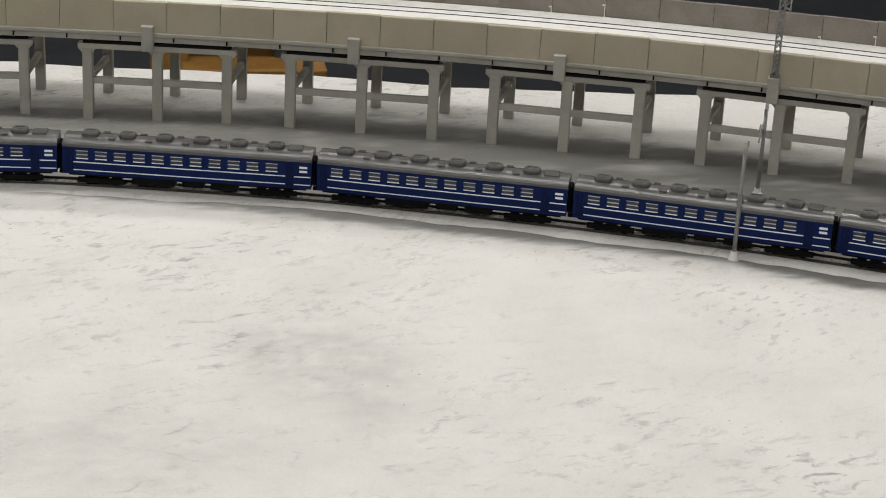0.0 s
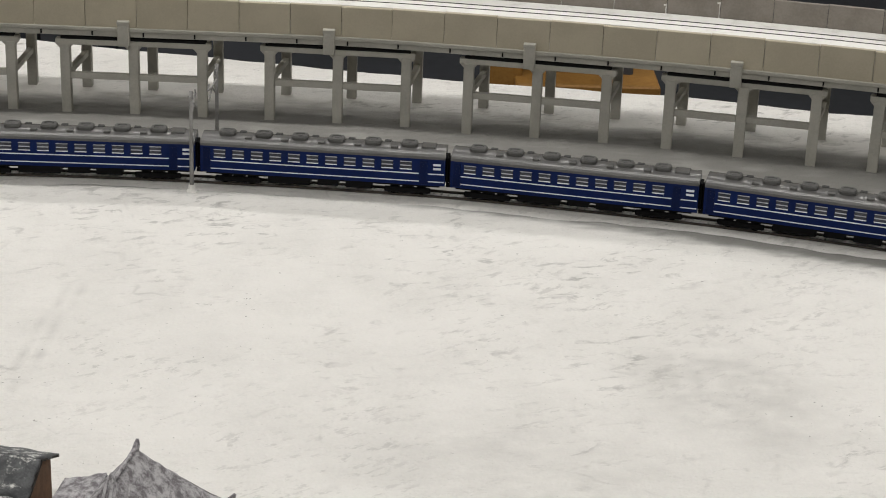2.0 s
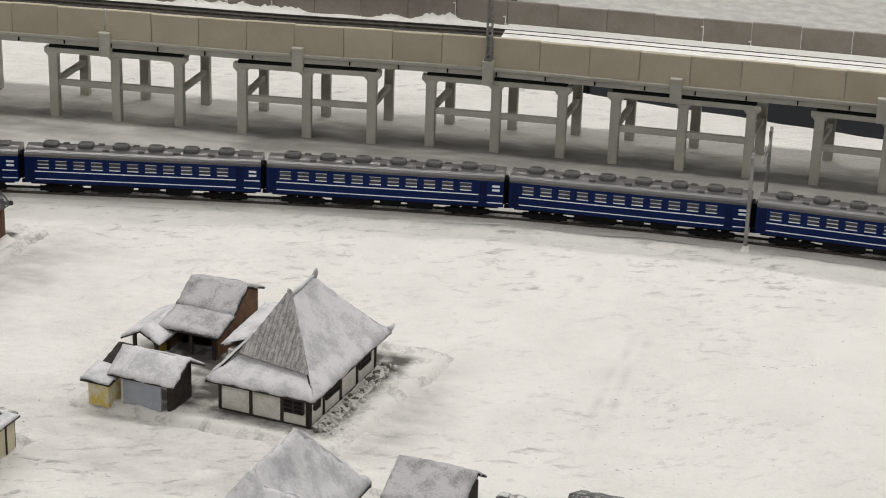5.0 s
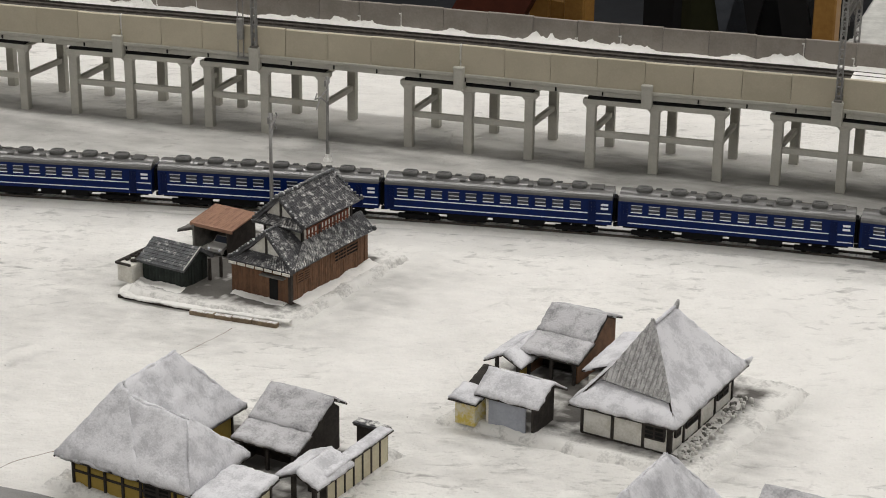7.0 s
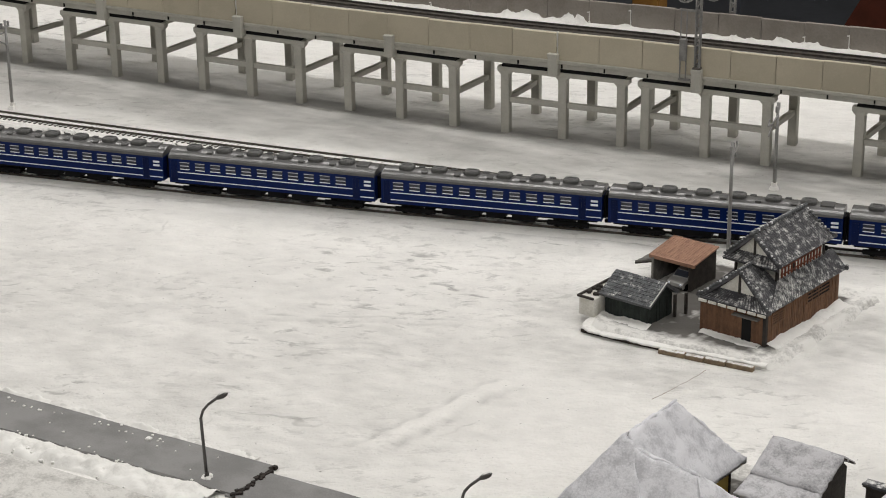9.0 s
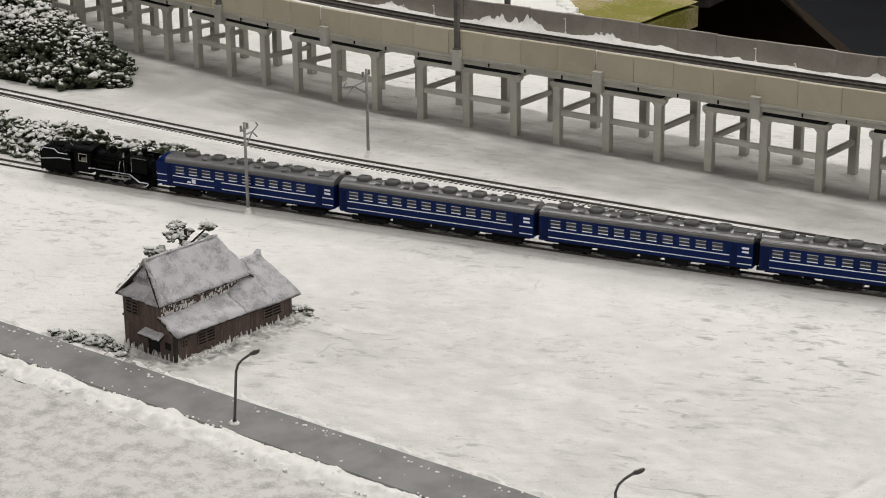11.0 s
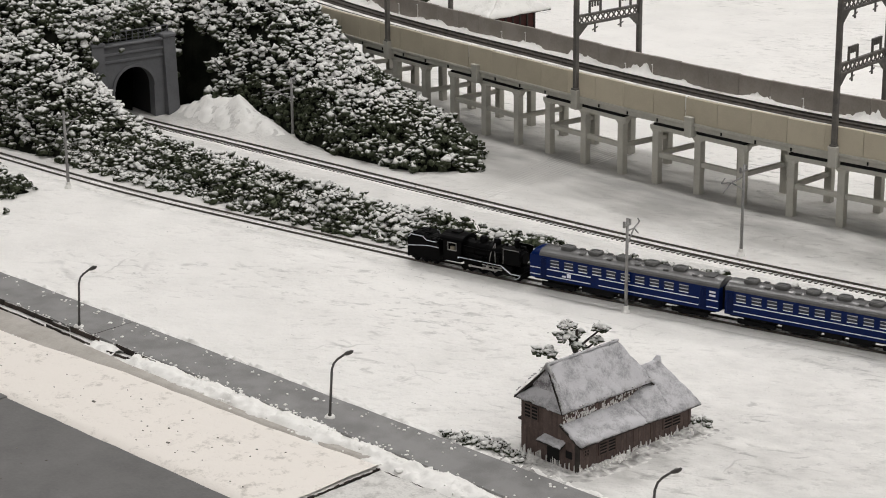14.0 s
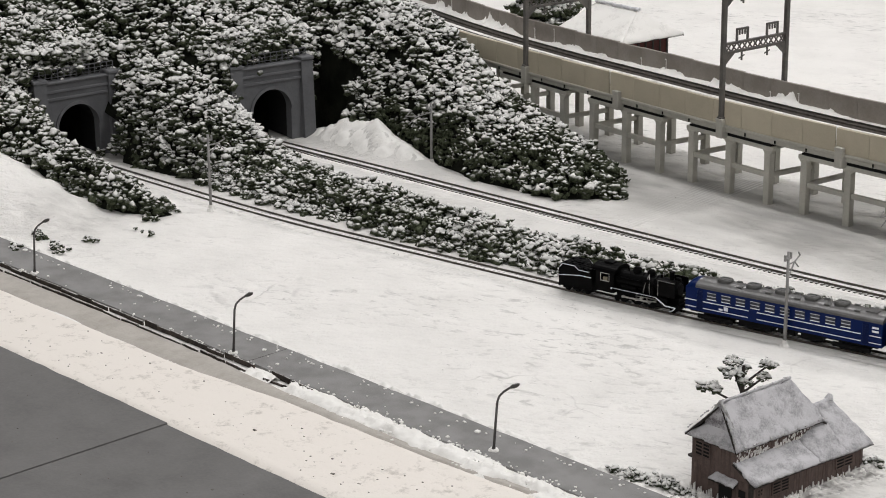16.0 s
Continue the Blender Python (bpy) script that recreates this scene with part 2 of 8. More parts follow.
GREEN_WOOD = mat("green_black_wood", (0.028, 0.036, 0.032), 0.8, 0, (0.018, 0.022, 0.02), 200.0, 1200.0, 0.4)
PLASTER = mat("white_plaster", (0.76, 0.745, 0.70), 0.8, 0, (0.58, 0.56, 0.5), 80.0, 900.0, 0.2)
OCHRE = mat("ochre_plaster", (0.42, 0.30, 0.075), 0.8, 0, (0.36, 0.255, 0.06), 80.0, 900.0, 0.2)
CREAM = mat("cream_plaster", (0.60, 0.55, 0.40), 0.8, 0, (0.5, 0.45, 0.32), 80.0, 900.0, 0.2)
YELLOW = mat("yellow_paint", (0.55, 0.43, 0.10), 0.7, 0, (0.62, 0.58, 0.45), 200.0, 900.0, 0.2)
BLUE_GREY = mat("pale_shutter", (0.36, 0.38, 0.43), 0.6, 0, (0.30, 0.32, 0.36), 120.0, 900.0, 0.2)
ROOF_SNOW = mat("roof_snow", (0.72, 0.718, 0.745), 0.85, 0, (0.50, 0.50, 0.525), 110.0, 1000.0, 1.0, edge=0.46, wide=0.12, spec=0.2)
BARN_ROOF = mat("storehouse_roof_snow", (0.54, 0.535, 0.55), 0.85, 0, (0.27, 0.267, 0.275), 120.0, 1000.0, 1.2, edge=0.42, wide=0.14, spec=0.2)
TILE = mat("roof_tile", (0.095, 0.095, 0.10), 0.6, 0, (0.055, 0.055, 0.06), 220.0, 1200.0, 0.4, dust=0.20, rand=0.15)
TILE_BARE = mat("roof_tile_dark", (0.13, 0.135, 0.14), 0.6, 0, (0.07, 0.073, 0.077), 220.0, 1200.0, 0.4, dust=0.08, rand=0.2)
RUST = mat("rust_roof", (0.34, 0.195, 0.13), 0.7, 0, (0.24, 0.13, 0.09), 90.0, 700.0, 0.3, rand=0.03, edge=0.46)
THATCH = mat("thatch", (0.50, 0.495, 0.49), 0.9, 0, (0.27, 0.265, 0.26), 300.0, 1500.0, 0.8, dust=0.1)
PURPLE_ROOF = mat("streaked_roof", (0.50, 0.49, 0.505), 0.8, 0, (0.17, 0.16, 0.17), 260.0, 1500.0, 0.5, edge=0.5)


# ---- building tools; all lengths in millimetres ----
class Geo:
    """Loose vertices and faces of one mesh."""

    def __init__(self):
        self.v, self.f, self.eave = [], [], None

    def add(self, verts, faces):
        n = len(self.v)
        self.v += [tuple(p) for p in verts]
        self.f += [tuple(i + n for i in q) for q in faces]
        return self

    def box(self, x0, x1, y0, y1, z0, z1, c=0.0, rz=0.0):
        """A box, with edges chamfered by c and turned about its middle by rz degrees."""
        mx, my = (x0 + x1) / 2, (y0 + y1) / 2
        ca, sa = math.cos(radians(rz)), math.sin(radians(rz))
        h = ((x1 - x0) / 2, (y1 - y0) / 2, (z1 - z0) / 2)
        mz = (z0 + z1) / 2
        if c <= 0:
            pts = [(sx * h[0], sy * h[1], sz * h[2]) for sx in (-1, 1) for sy in (-1, 1) for sz in (-1, 1)]
            faces = [(0, 1, 3, 2), (4, 6, 7, 5), (0, 4, 5, 1), (2, 3, 7, 6), (0, 2, 6, 4), (1, 5, 7, 3)]
        else:
            c = min(c, 0.95 * min(h))
            pts, at = [], {}
            for sx in (-1, 1):
                for sy in (-1, 1):
                    for sz in (-1, 1):
                        for ax in range(3):
                            s = (sx, sy, sz)
                            at[(sx, sy, sz, ax)] = len(pts)
                            pts.append(tuple(s[k] * (h[k] if k == ax else h[k] - c) for k in range(3)))
            faces = []
            for ax in range(3):
                o = [k for k in range(3) if k != ax]
                for s in (-1, 1):
                    ring = []
                    for a, b in ((-1, -1), (1, -1), (1, 1), (-1, 1)):
                        key = [0, 0, 0]
                        key[ax], key[o[0]], key[o[1]] = s, a, b
                        ring.append(at[(*key, ax)])
                    faces.append(ring)
                for a in (-1, 1):
                    for b in (-1, 1):
                        lo, hi = [0, 0, 0], [0, 0, 0]
                        lo[ax], lo[o[0]], lo[o[1]] = -1, a, b
                        hi[ax], hi[o[0]], hi[o[1]] = 1, a, b
                        faces.append((at[(*lo, o[0])], at[(*hi, o[0])], at[(*hi, o[1])], at[(*lo, o[1])]))
            for sx in (-1, 1):
                for sy in (-1, 1):
                    for sz in (-1, 1):
                        faces.append(tuple(at[(sx, sy, sz, ax)] for ax in range(3)))
        return self.add([(mx + x * ca - y * sa, my + x * sa + y * ca, mz + z) for x, y, z in pts], faces)

    def prism(self, ring, lift):
        """A closed ring of points pushed along the vector lift."""
        n = len(ring)
        top = [tuple(a + b for a, b in zip(p, lift)) for p in ring]
        return self.add(list(ring) + top, [tuple(range(n))[::-1], tuple(range(n, 2 * n))] + [(i, (i + 1) % n, n + (i + 1) % n, n + i) for i in range(n)])

    def rod(self, p, q, r, r2=None, n=8):
        """A round bar from p to q."""
        p, q = Vector(p), Vector(q)
        d = (q - p).normalized()
        a = d.orthogonal().normalized()
        b = d.cross(a)
        r2 = r if r2 is None else r2
        pts = [p + (a * math.cos(k * math.tau / n) + b * math.sin(k * math.tau / n)) * r for k in range(n)]
        pts += [q + (a * math.cos(k * math.tau / n) + b * math.sin(k * math.tau / n)) * r2 for k in range(n)]
        return self.add(pts, [tuple(range(n))[::-1], tuple(range(n, 2 * n))] + [(i, (i + 1) % n, n + (i + 1) % n, n + i) for i in range(n)])

    def loft(self, pts, radii, n=10):
        """One closed round body through points, with a radius at each."""
        pts = [Vector(p) for p in pts]
        d = (pts[-1] - pts[0]).normalized()
        a = d.orthogonal().normalized()
        b = d.cross(a)
        m = len(pts)
        rings = [p + (a * math.cos(j * math.tau / n) + b * math.sin(j * math.tau / n)) * r for p, r in zip(pts, radii) for j in range(n)]
        return self.add(rings, [(k * n + j, k * n + (j + 1) % n, k * n + n + (j + 1) % n, k * n + n + j) for k in range(m - 1) for j in range(n)] + [tuple(range(n)), tuple((m - 1) * n + j for j in range(n))])

    def torus(self, c, radius, r, n=24, m=6):
        """A ring in the x-z plane round c."""
        pts = []
        for i in range(n):
            a = math.tau * i / n
            for j in range(m):
                b = math.tau * j / m
                q = radius + r * math.cos(b)
                pts.append((c[0] + q * math.cos(a), c[1] + r * math.sin(b), c[2] + q * math.sin(a)))
        return self.add(pts, [(i * m + j, i * m + (j + 1) % m, (i + 1) % n * m + (j + 1) % m, (i + 1) % n * m + j) for i in range(n) for j in range(m)])

    def tube(self, pts, r, n=8):
        for p, q in zip(pts, pts[1:]):
            self.rod(p, q, r, n=n)
        return self

    def sheet(self, a, b, c, d, thick, n=7, m=7, lump=0.5, sag=0.6, seed=0.0, hollow=0.0):
        """A lumpy slab over the four corners a b c d (in a ring), thick downwards, with rounded rims."""
        a, b, c, d = (Vector(p) for p in (a, b, c, d))
        mid = (a + b + c + d) / 4
        drop = Vector((0, 0, -thick - 0.1))
        self.eave = [tuple(mid + (p - mid) * 1.012 + drop) for p in (a, b, c, d)]
        n, m = int(n * 1.7), int(m * 1.7)
        top, low = [], []
        for j in range(m + 1):
            for i in range(n + 1):
                u, w = i / n, j / m
                p = (a * (1 - u) + b * u) * (1 - w) + (d * (1 - u) + c * u) * w
                p.z -= hollow * 4 * w * (1 - w)
                rim = i in (0, n) or j in (0, m)
                k = noise.noise(p * 0.13 + Vector((seed, seed, 0))) * lump + noise.noise(p * 0.4 + Vector((seed, 0, 3))) * lump * 0.5
                out = Vector((p.x - mid.x, p.y - mid.y, 0)).normalized() * ((noise.noise(p * 0.45 + Vector((0, seed, 7))) * 0.8) if rim else 0.0)
                drip = max(0.0, noise.noise(p * 0.6 + Vector((seed, 2, 0)))) * 0.8 if rim else 0.0
                q = p + out + Vector((k * 0.3, k * 0.3, k - (sag if rim else 0)))
                top.append(q)
                low.append(p + out * 1.3 + Vector((k * 0.3, k * 0.3, -thick - drip + 0.3 * k)))
        w = n + 1
        faces = [(j * w + i, j * w + i + 1, j * w + w + i + 1, j * w + w + i) for j in range(m) for i in range(n)]
        o = len(top)
        faces += [tuple(o + k for k in reversed(f)) for f in faces]
        rim = [i for i in range(w)] + [j * w + n for j in range(1, m + 1)] + [m * w + i for i in range(n - 1, -1, -1)] + [j * w for j in range(m - 1, 0, -1)]
        faces += [(rim[k], o + rim[k], o + rim[(k + 1) % len(rim)], rim[(k + 1) % len(rim)]) for k in range(len(rim))]
        return self.add(top + low, faces)

    def panel(self, ring, thick):
        """A flat piece over a ring of points, pushed back along its normal."""
        n = Vector((0, 0, 0))
        pts = [Vector(p) for p in ring]
        for i in range(len(pts)):
            n += pts[i].cross(pts[(i + 1) % len(pts)])
        n.normalize()
        return self.prism(ring, tuple(-thick * n))

    def mesh(self, name):
        me = bpy.data.meshes.new(name)
        me.from_pydata([(x * MM, y * MM, z * MM) for x, y, z in self.v], [], self.f)
        me.update()
        bm = bmesh.new()
        bm.from_mesh(me)
        bmesh.ops.recalc_face_normals(bm, faces=bm.faces)
        bm.to_mesh(me)
        bm.free()
        return me


def thing(name, x=0, y=0, z=0, rz=0, label="", category="", group="", kind=""):
    ob = new(name)
    ob.empty_display_size = 0.01
    ob.matrix_basis = pose(x * MM, y * MM, z * MM, 0, 0, rz)
    return tagged(ob, label, category, group, kind)


def part(name, geo, material, parent=None, label="", kind="", smooth=False, at=None):
    """One mesh under a thing, or under a part of it; geo may be a mesh already made."""
    me = geo if isinstance(geo, bpy.types.Mesh) else geo.mesh(name)
    if not me.materials:
        me.materials.append(material)
    if smooth:
        me.shade_smooth()
    ob = new(name, me)
    ob.parent = parent
    if isinstance(geo, Geo) and geo.eave and parent:
        part("eave_board", Geo().panel(geo.eave, 0.8), DARK_WOOD, ob, "dark eave boards under the snow")
    if at is not None:
        ob.matrix_basis = at
    return tagged(ob, label, kind=kind)


def settle(t, k, way):
    """Shifts a house k millimetres along way (x, y, rise) and stretches its walls down to the old footing."""
    ux, uy, rise = way
    m = t.matrix_basis.copy()
    m.translation += Vector((ux * k, uy * k, rise * k)) * MM
    t.matrix_basis = m
    done = set()
    for ob in t.children_recursive:
        if ob.data and ob.data.name not in done:
            done.add(ob.data.name)
            for v in ob.data.vertices:
                if v.co.z < 1.3 * MM:
                    v.co.z -= rise * k * MM


def whole(name, geo, material, label, category, kind="", group="", smooth=False):
    """A thing of one mesh, in place."""
    ob = part(name, geo, material, None, label, kind, smooth)
    return tagged(ob, label, category, group, kind)


class Line:
    """A smooth line through plan points, run by its length."""

    def __init__(self, pts, step=4.0):
        p = np.array(pts, float)
        p = np.vstack([2 * p[0] - p[1], p, 2 * p[-1] - p[-2]])
        out = []
        for i in range(1, len(p) - 2):
            n = max(2, int(np.linalg.norm(p[i + 1] - p[i]) / step))
            for k in range(n):
                t = k / n
                a, b, c, d = p[i - 1 : i + 3]
                out.append(0.5 * (2 * b + (c - a) * t + (2 * a - 5 * b + 4 * c - d) * t * t + (3 * b - a - 3 * c + d) * t**3))
        out.append(p[-2])
        out = np.array(out)
        for _ in range(30):
            out[1:-1] = 0.25 * out[:-2] + 0.5 * out[1:-1] + 0.25 * out[2:]
        self.p = out
        self.s = np.r_[0, np.cumsum(np.hypot(*np.diff(out, axis=0).T))]
        self.length = float(self.s[-1])

    def at(self, s, off=0.0):
        """Plan place at length s, off to the left of the way, and the heading in degrees."""
        x, y = np.interp(s, self.s, self.p[:, 0]), np.interp(s, self.s, self.p[:, 1])
        x2, y2 = np.interp(s + 3, self.s, self.p[:, 0]), np.interp(s + 3, self.s, self.p[:, 1])
        x1, y1 = np.interp(s - 3, self.s, self.p[:, 0]), np.interp(s - 3, self.s, self.p[:, 1])
        h = math.atan2(y2 - y1, x2 - x1)
        return float(x - math.sin(h) * off), float(y + math.cos(h) * off), math.degrees(h)

    def near_x(self, x):
        return float(np.interp(x, self.p[:, 0], self.s))

    def strip(self, geo, s0, s1, profile, step=8.0):
        """Sweeps a closed profile of (off, z) along the line."""
        n = max(2, int((s1 - s0) / step))
        k = len(profile)
        rows = []
        for i in range(n + 1):
            s = s0 + (s1 - s0) * i / n
            for off, z in profile:
                x, y, _ = self.at(s, off)
                rows.append((x, y, z))
        faces = [(i * k + j, i * k + (j + 1) % k, (i + 1) * k + (j + 1) % k, (i + 1) * k + j) for i in range(n) for j in range(k)]
        faces += [tuple(range(k))[::-1], tuple(n * k + j for j in range(k))]
        return geo.add(rows, faces)


TRACK_1 = Line([(-2420, 147), (-2205, 149), (-2012, 156), (-1874, 171), (-1663, 200), (-1469, 238), (-1240, 288), (-1032, 340), (-860, 379), (-700, 408), (-565, 420), (-404, 418), (-291, 405), (-187, 385), (-50, 347), (80, 300), (260, 222)])
TRACK_2 = Line([(-2420, 300), (-2180, 302), (-2050, 308), (-1903, 314), (-1782, 319), (-1618, 328), (-1480, 343), (-1332, 362), (-1217, 378), (-1060, 402), (-940, 424), (-815, 443), (-679, 455), (-540, 460), (-408, 455), (-292, 442), (-180, 421), (-45, 383), (85, 336), (270, 256)])
VIADUCT = Line([(-2560, 640), (-2380, 570), (-2200, 520), (-2060, 494), (-1928, 478), (-1842, 468), (-1757, 460), (-1678, 456), (-1595, 455), (-1513, 460), (-1430, 465), (-1262, 475), (-1139, 489), (-1038, 498), (-934, 508), (-846, 514), (-763, 524), (-687, 532), (-569, 535), (-443, 538), (-363, 532), (-278, 523), (-198, 511), (-119, 496), (-20, 471), (80, 439), (200, 394), (330, 336)])


# ---- the hall ----
def slab_ring(name, ring, z0, z1, material, label, category):
    return whole(name, Geo().prism([(x, y, z0) for x, y in ring], (0, 0, z1 - z0)), material, label, category, "structure")


HALL_FLOOR = mat("hall_floor", (0.042, 0.045, 0.052), 0.5, 0, (0.03, 0.032, 0.036), 3.0, 60.0, 0.1)
HALL_WALL = mat("hall_wall", (0.34, 0.33, 0.31), 0.8, 0, None, 2.0, 60.0, 0.1)
HALL_CEILING = mat("hall_ceiling", (0.7, 0.69, 0.66), 0.8, 0, None, 2.0, 60.0, 0.1)
X0, X1, Y0, Y1, ZF, ZC = -7500, 5000, -4000, 7000, -760, 2060
slab_ring("floor", [(X0, Y0), (X1, Y0), (X1, Y1), (X0, Y1)], ZF - 60, ZF, HALL_FLOOR, "dark grey hall floor under the layout", "floor")
slab_ring("ceiling", [(X0, Y0), (X1, Y0), (X1, Y1), (X0, Y1)], ZC, ZC + 60, HALL_CEILING, "plain pale ceiling of the hall", "ceiling")
slab_ring("wall_south", [(X0, Y0 - 80), (X1, Y0 - 80), (X1, Y0), (X0, Y0)], ZF, ZC, HALL_WALL, "plain grey wall of the hall", "wall")
slab_ring("wall_north", [(X0, Y1), (X1, Y1), (X1, Y1 + 80), (X0, Y1 + 80)], ZF, ZC, HALL_WALL, "plain grey wall of the hall", "wall")
slab_ring("wall_west", [(X0 - 80, Y0), (X0, Y0), (X0, Y1), (X0 - 80, Y1)], ZF, ZC, HALL_WALL, "plain grey wall of the hall", "wall")
slab_ring("wall_east", [(X1, Y0), (X1 + 80, Y0), (X1 + 80, Y1), (X1, Y1)], ZF, ZC, HALL_WALL, "plain grey wall of the hall", "wall")

# back edge of the snow sheet, by x
EDGE_X = [-3100, -1830, -1790, -1735, -1640, -1500, -1083, -898, -776, -677, -522, -380, -203, -134, 30, 420]
EDGE_Y = [1500, 1500, 930, 850, 760, 700, 690, 690, 685, 675, 650, 630, 615, 600, 592, 560]


def back_edge(x):
    return float(np.interp(x, EDGE_X, EDGE_Y))


def smooth01(t):
    t = min(1.0, max(0.0, t))
    return t * t * (3 - 2 * t)


def mound(x, y, cx, cy, rx, ry, h, rz=0.0):
    c, s = math.cos(radians(rz)), math.sin(radians(rz))
    u, w = ((x - cx) * c + (y - cy) * s) / rx, (-(x - cx) * s + (y - cy) * c) / ry
    d = math.hypot(u, w)
    return h * smooth01(1.0 - d) if d < 1 else 0.0


# plan ends, half width and height of pressed strips in the snow
RUTS = [((-1041, 12), (-1019, 112), 7, 1.6), ((-1182, 122), (-1080, 168), 3, 0.8), ((-1150, 100), (-1090, 118), 3, 0.7), ((-557, 150), (-548, 284), 3, 0.7)]


def snow_height(x, y):
    p = Vector((x, y, 0))
    z = noise.noise(p * 0.006) * 0.9 + noise.noise(p * 0.022) * 0.8 + noise.noise(Vector((x * 0.05, y * 0.11, 4))) * 0.45
    z += max(0.0, noise.noise(Vector((x * 0.03, y * 0.09, 9))) - 0.25) * 1.1
    z -= 0.6
    # snow bank beside the tunnel mouth and the slope at the end of the road
    bank = mound(x, y, -2108, 350, 104, 30, 24, -4)
    z += bank * (1 + 0.22 * noise.noise(p * 0.045) + 0.1 * noise.noise(p * 0.11) + 0.05 * noise.noise(p * 0.19))
    slope = mound(x, y, -2250, 30, 190, 90, 40)
    z += slope + min(1.0, slope * 0.3) * (5 * abs(noise.noise(p * 0.035)) + 2.4 * noise.noise(p * 0.09) + 1.2 * noise.noise(p * 0.22))
    # ridge between the two field strips
    z += mound(x, y, -590, 215, 26, 120, 1.2, 20) + mound(x, y, -1100, 110, 30, 150, 1.2, 16)
    # old ruts pressed into the snow
    for (ax, ay), (bx, by), wide, high in RUTS:
        ln = math.hypot(bx - ax, by - ay)
        along = ((x - ax) * (bx - ax) + (y - ay) * (by - ay)) / ln
        side = abs(((x - ax) * (by - ay) - (y - ay) * (bx - ax)) / ln + 2.5 * noise.noise(Vector((along * 0.03, ax, 0))))
        if -5 < along < ln + 5 and side < wide:
            z += high * smooth01((wide - side) / 3.0) * smooth01((along + 5) / 12) * smooth01((ln + 5 - along) / 12)
    if -82 < y < -17 and x > -2300:
        z = min(z, -0.8)
    if y < -140 and x < -1470:
        z = min(z, -0.8)
    return z


# worn, dirtied ground round the plots; at -2105 weaker light painted in: middle, half sizes, turn, strength
WEAR_SHADE_SPOTS = [(-975, 165, 95, 45, -6, 0.30), (-1035, 215, 50, 60, 0, 0.24), (-905, 190, 60, 40, 0, 0.22), (-880, 262, 40, 95, -8, 0.30), (-720, 70, 110, 40, -8, 0.28), (-650, 150, 40, 90, -8, 0.36), (-800, 90, 60, 60, 0, 0.18), (-880, -30, 120, 40, -6, 0.2), (-1384, 34, 30, 78, -6, 0.30), (-1420, -12, 80, 16, -4, 0.26), (-1335, 70, 40, 40, 0, 0.14), (-2105, 40, 75, 75, 0, 0.30), (-230, 190, 60, 90, 20, 0.22), (-330, 110, 120, 60, 0, 0.12)]


def wear_shade_at(x, y):
    k = 0.0
    for cx, cy, rx, ry, rz, amount in WEAR_SHADE_SPOTS:
        m = mound(x, y, cx, cy, rx, ry, amount * 1.5, rz)
        if m > 0:
            k = max(k, min(amount, m) * max(0.0, 0.75 + 0.7 * noise.noise(Vector((x * 0.04, y * 0.07, 21))) + 0.6 * noise.noise(Vector((x * 0.13, y * 0.2, 22)))))
    return k


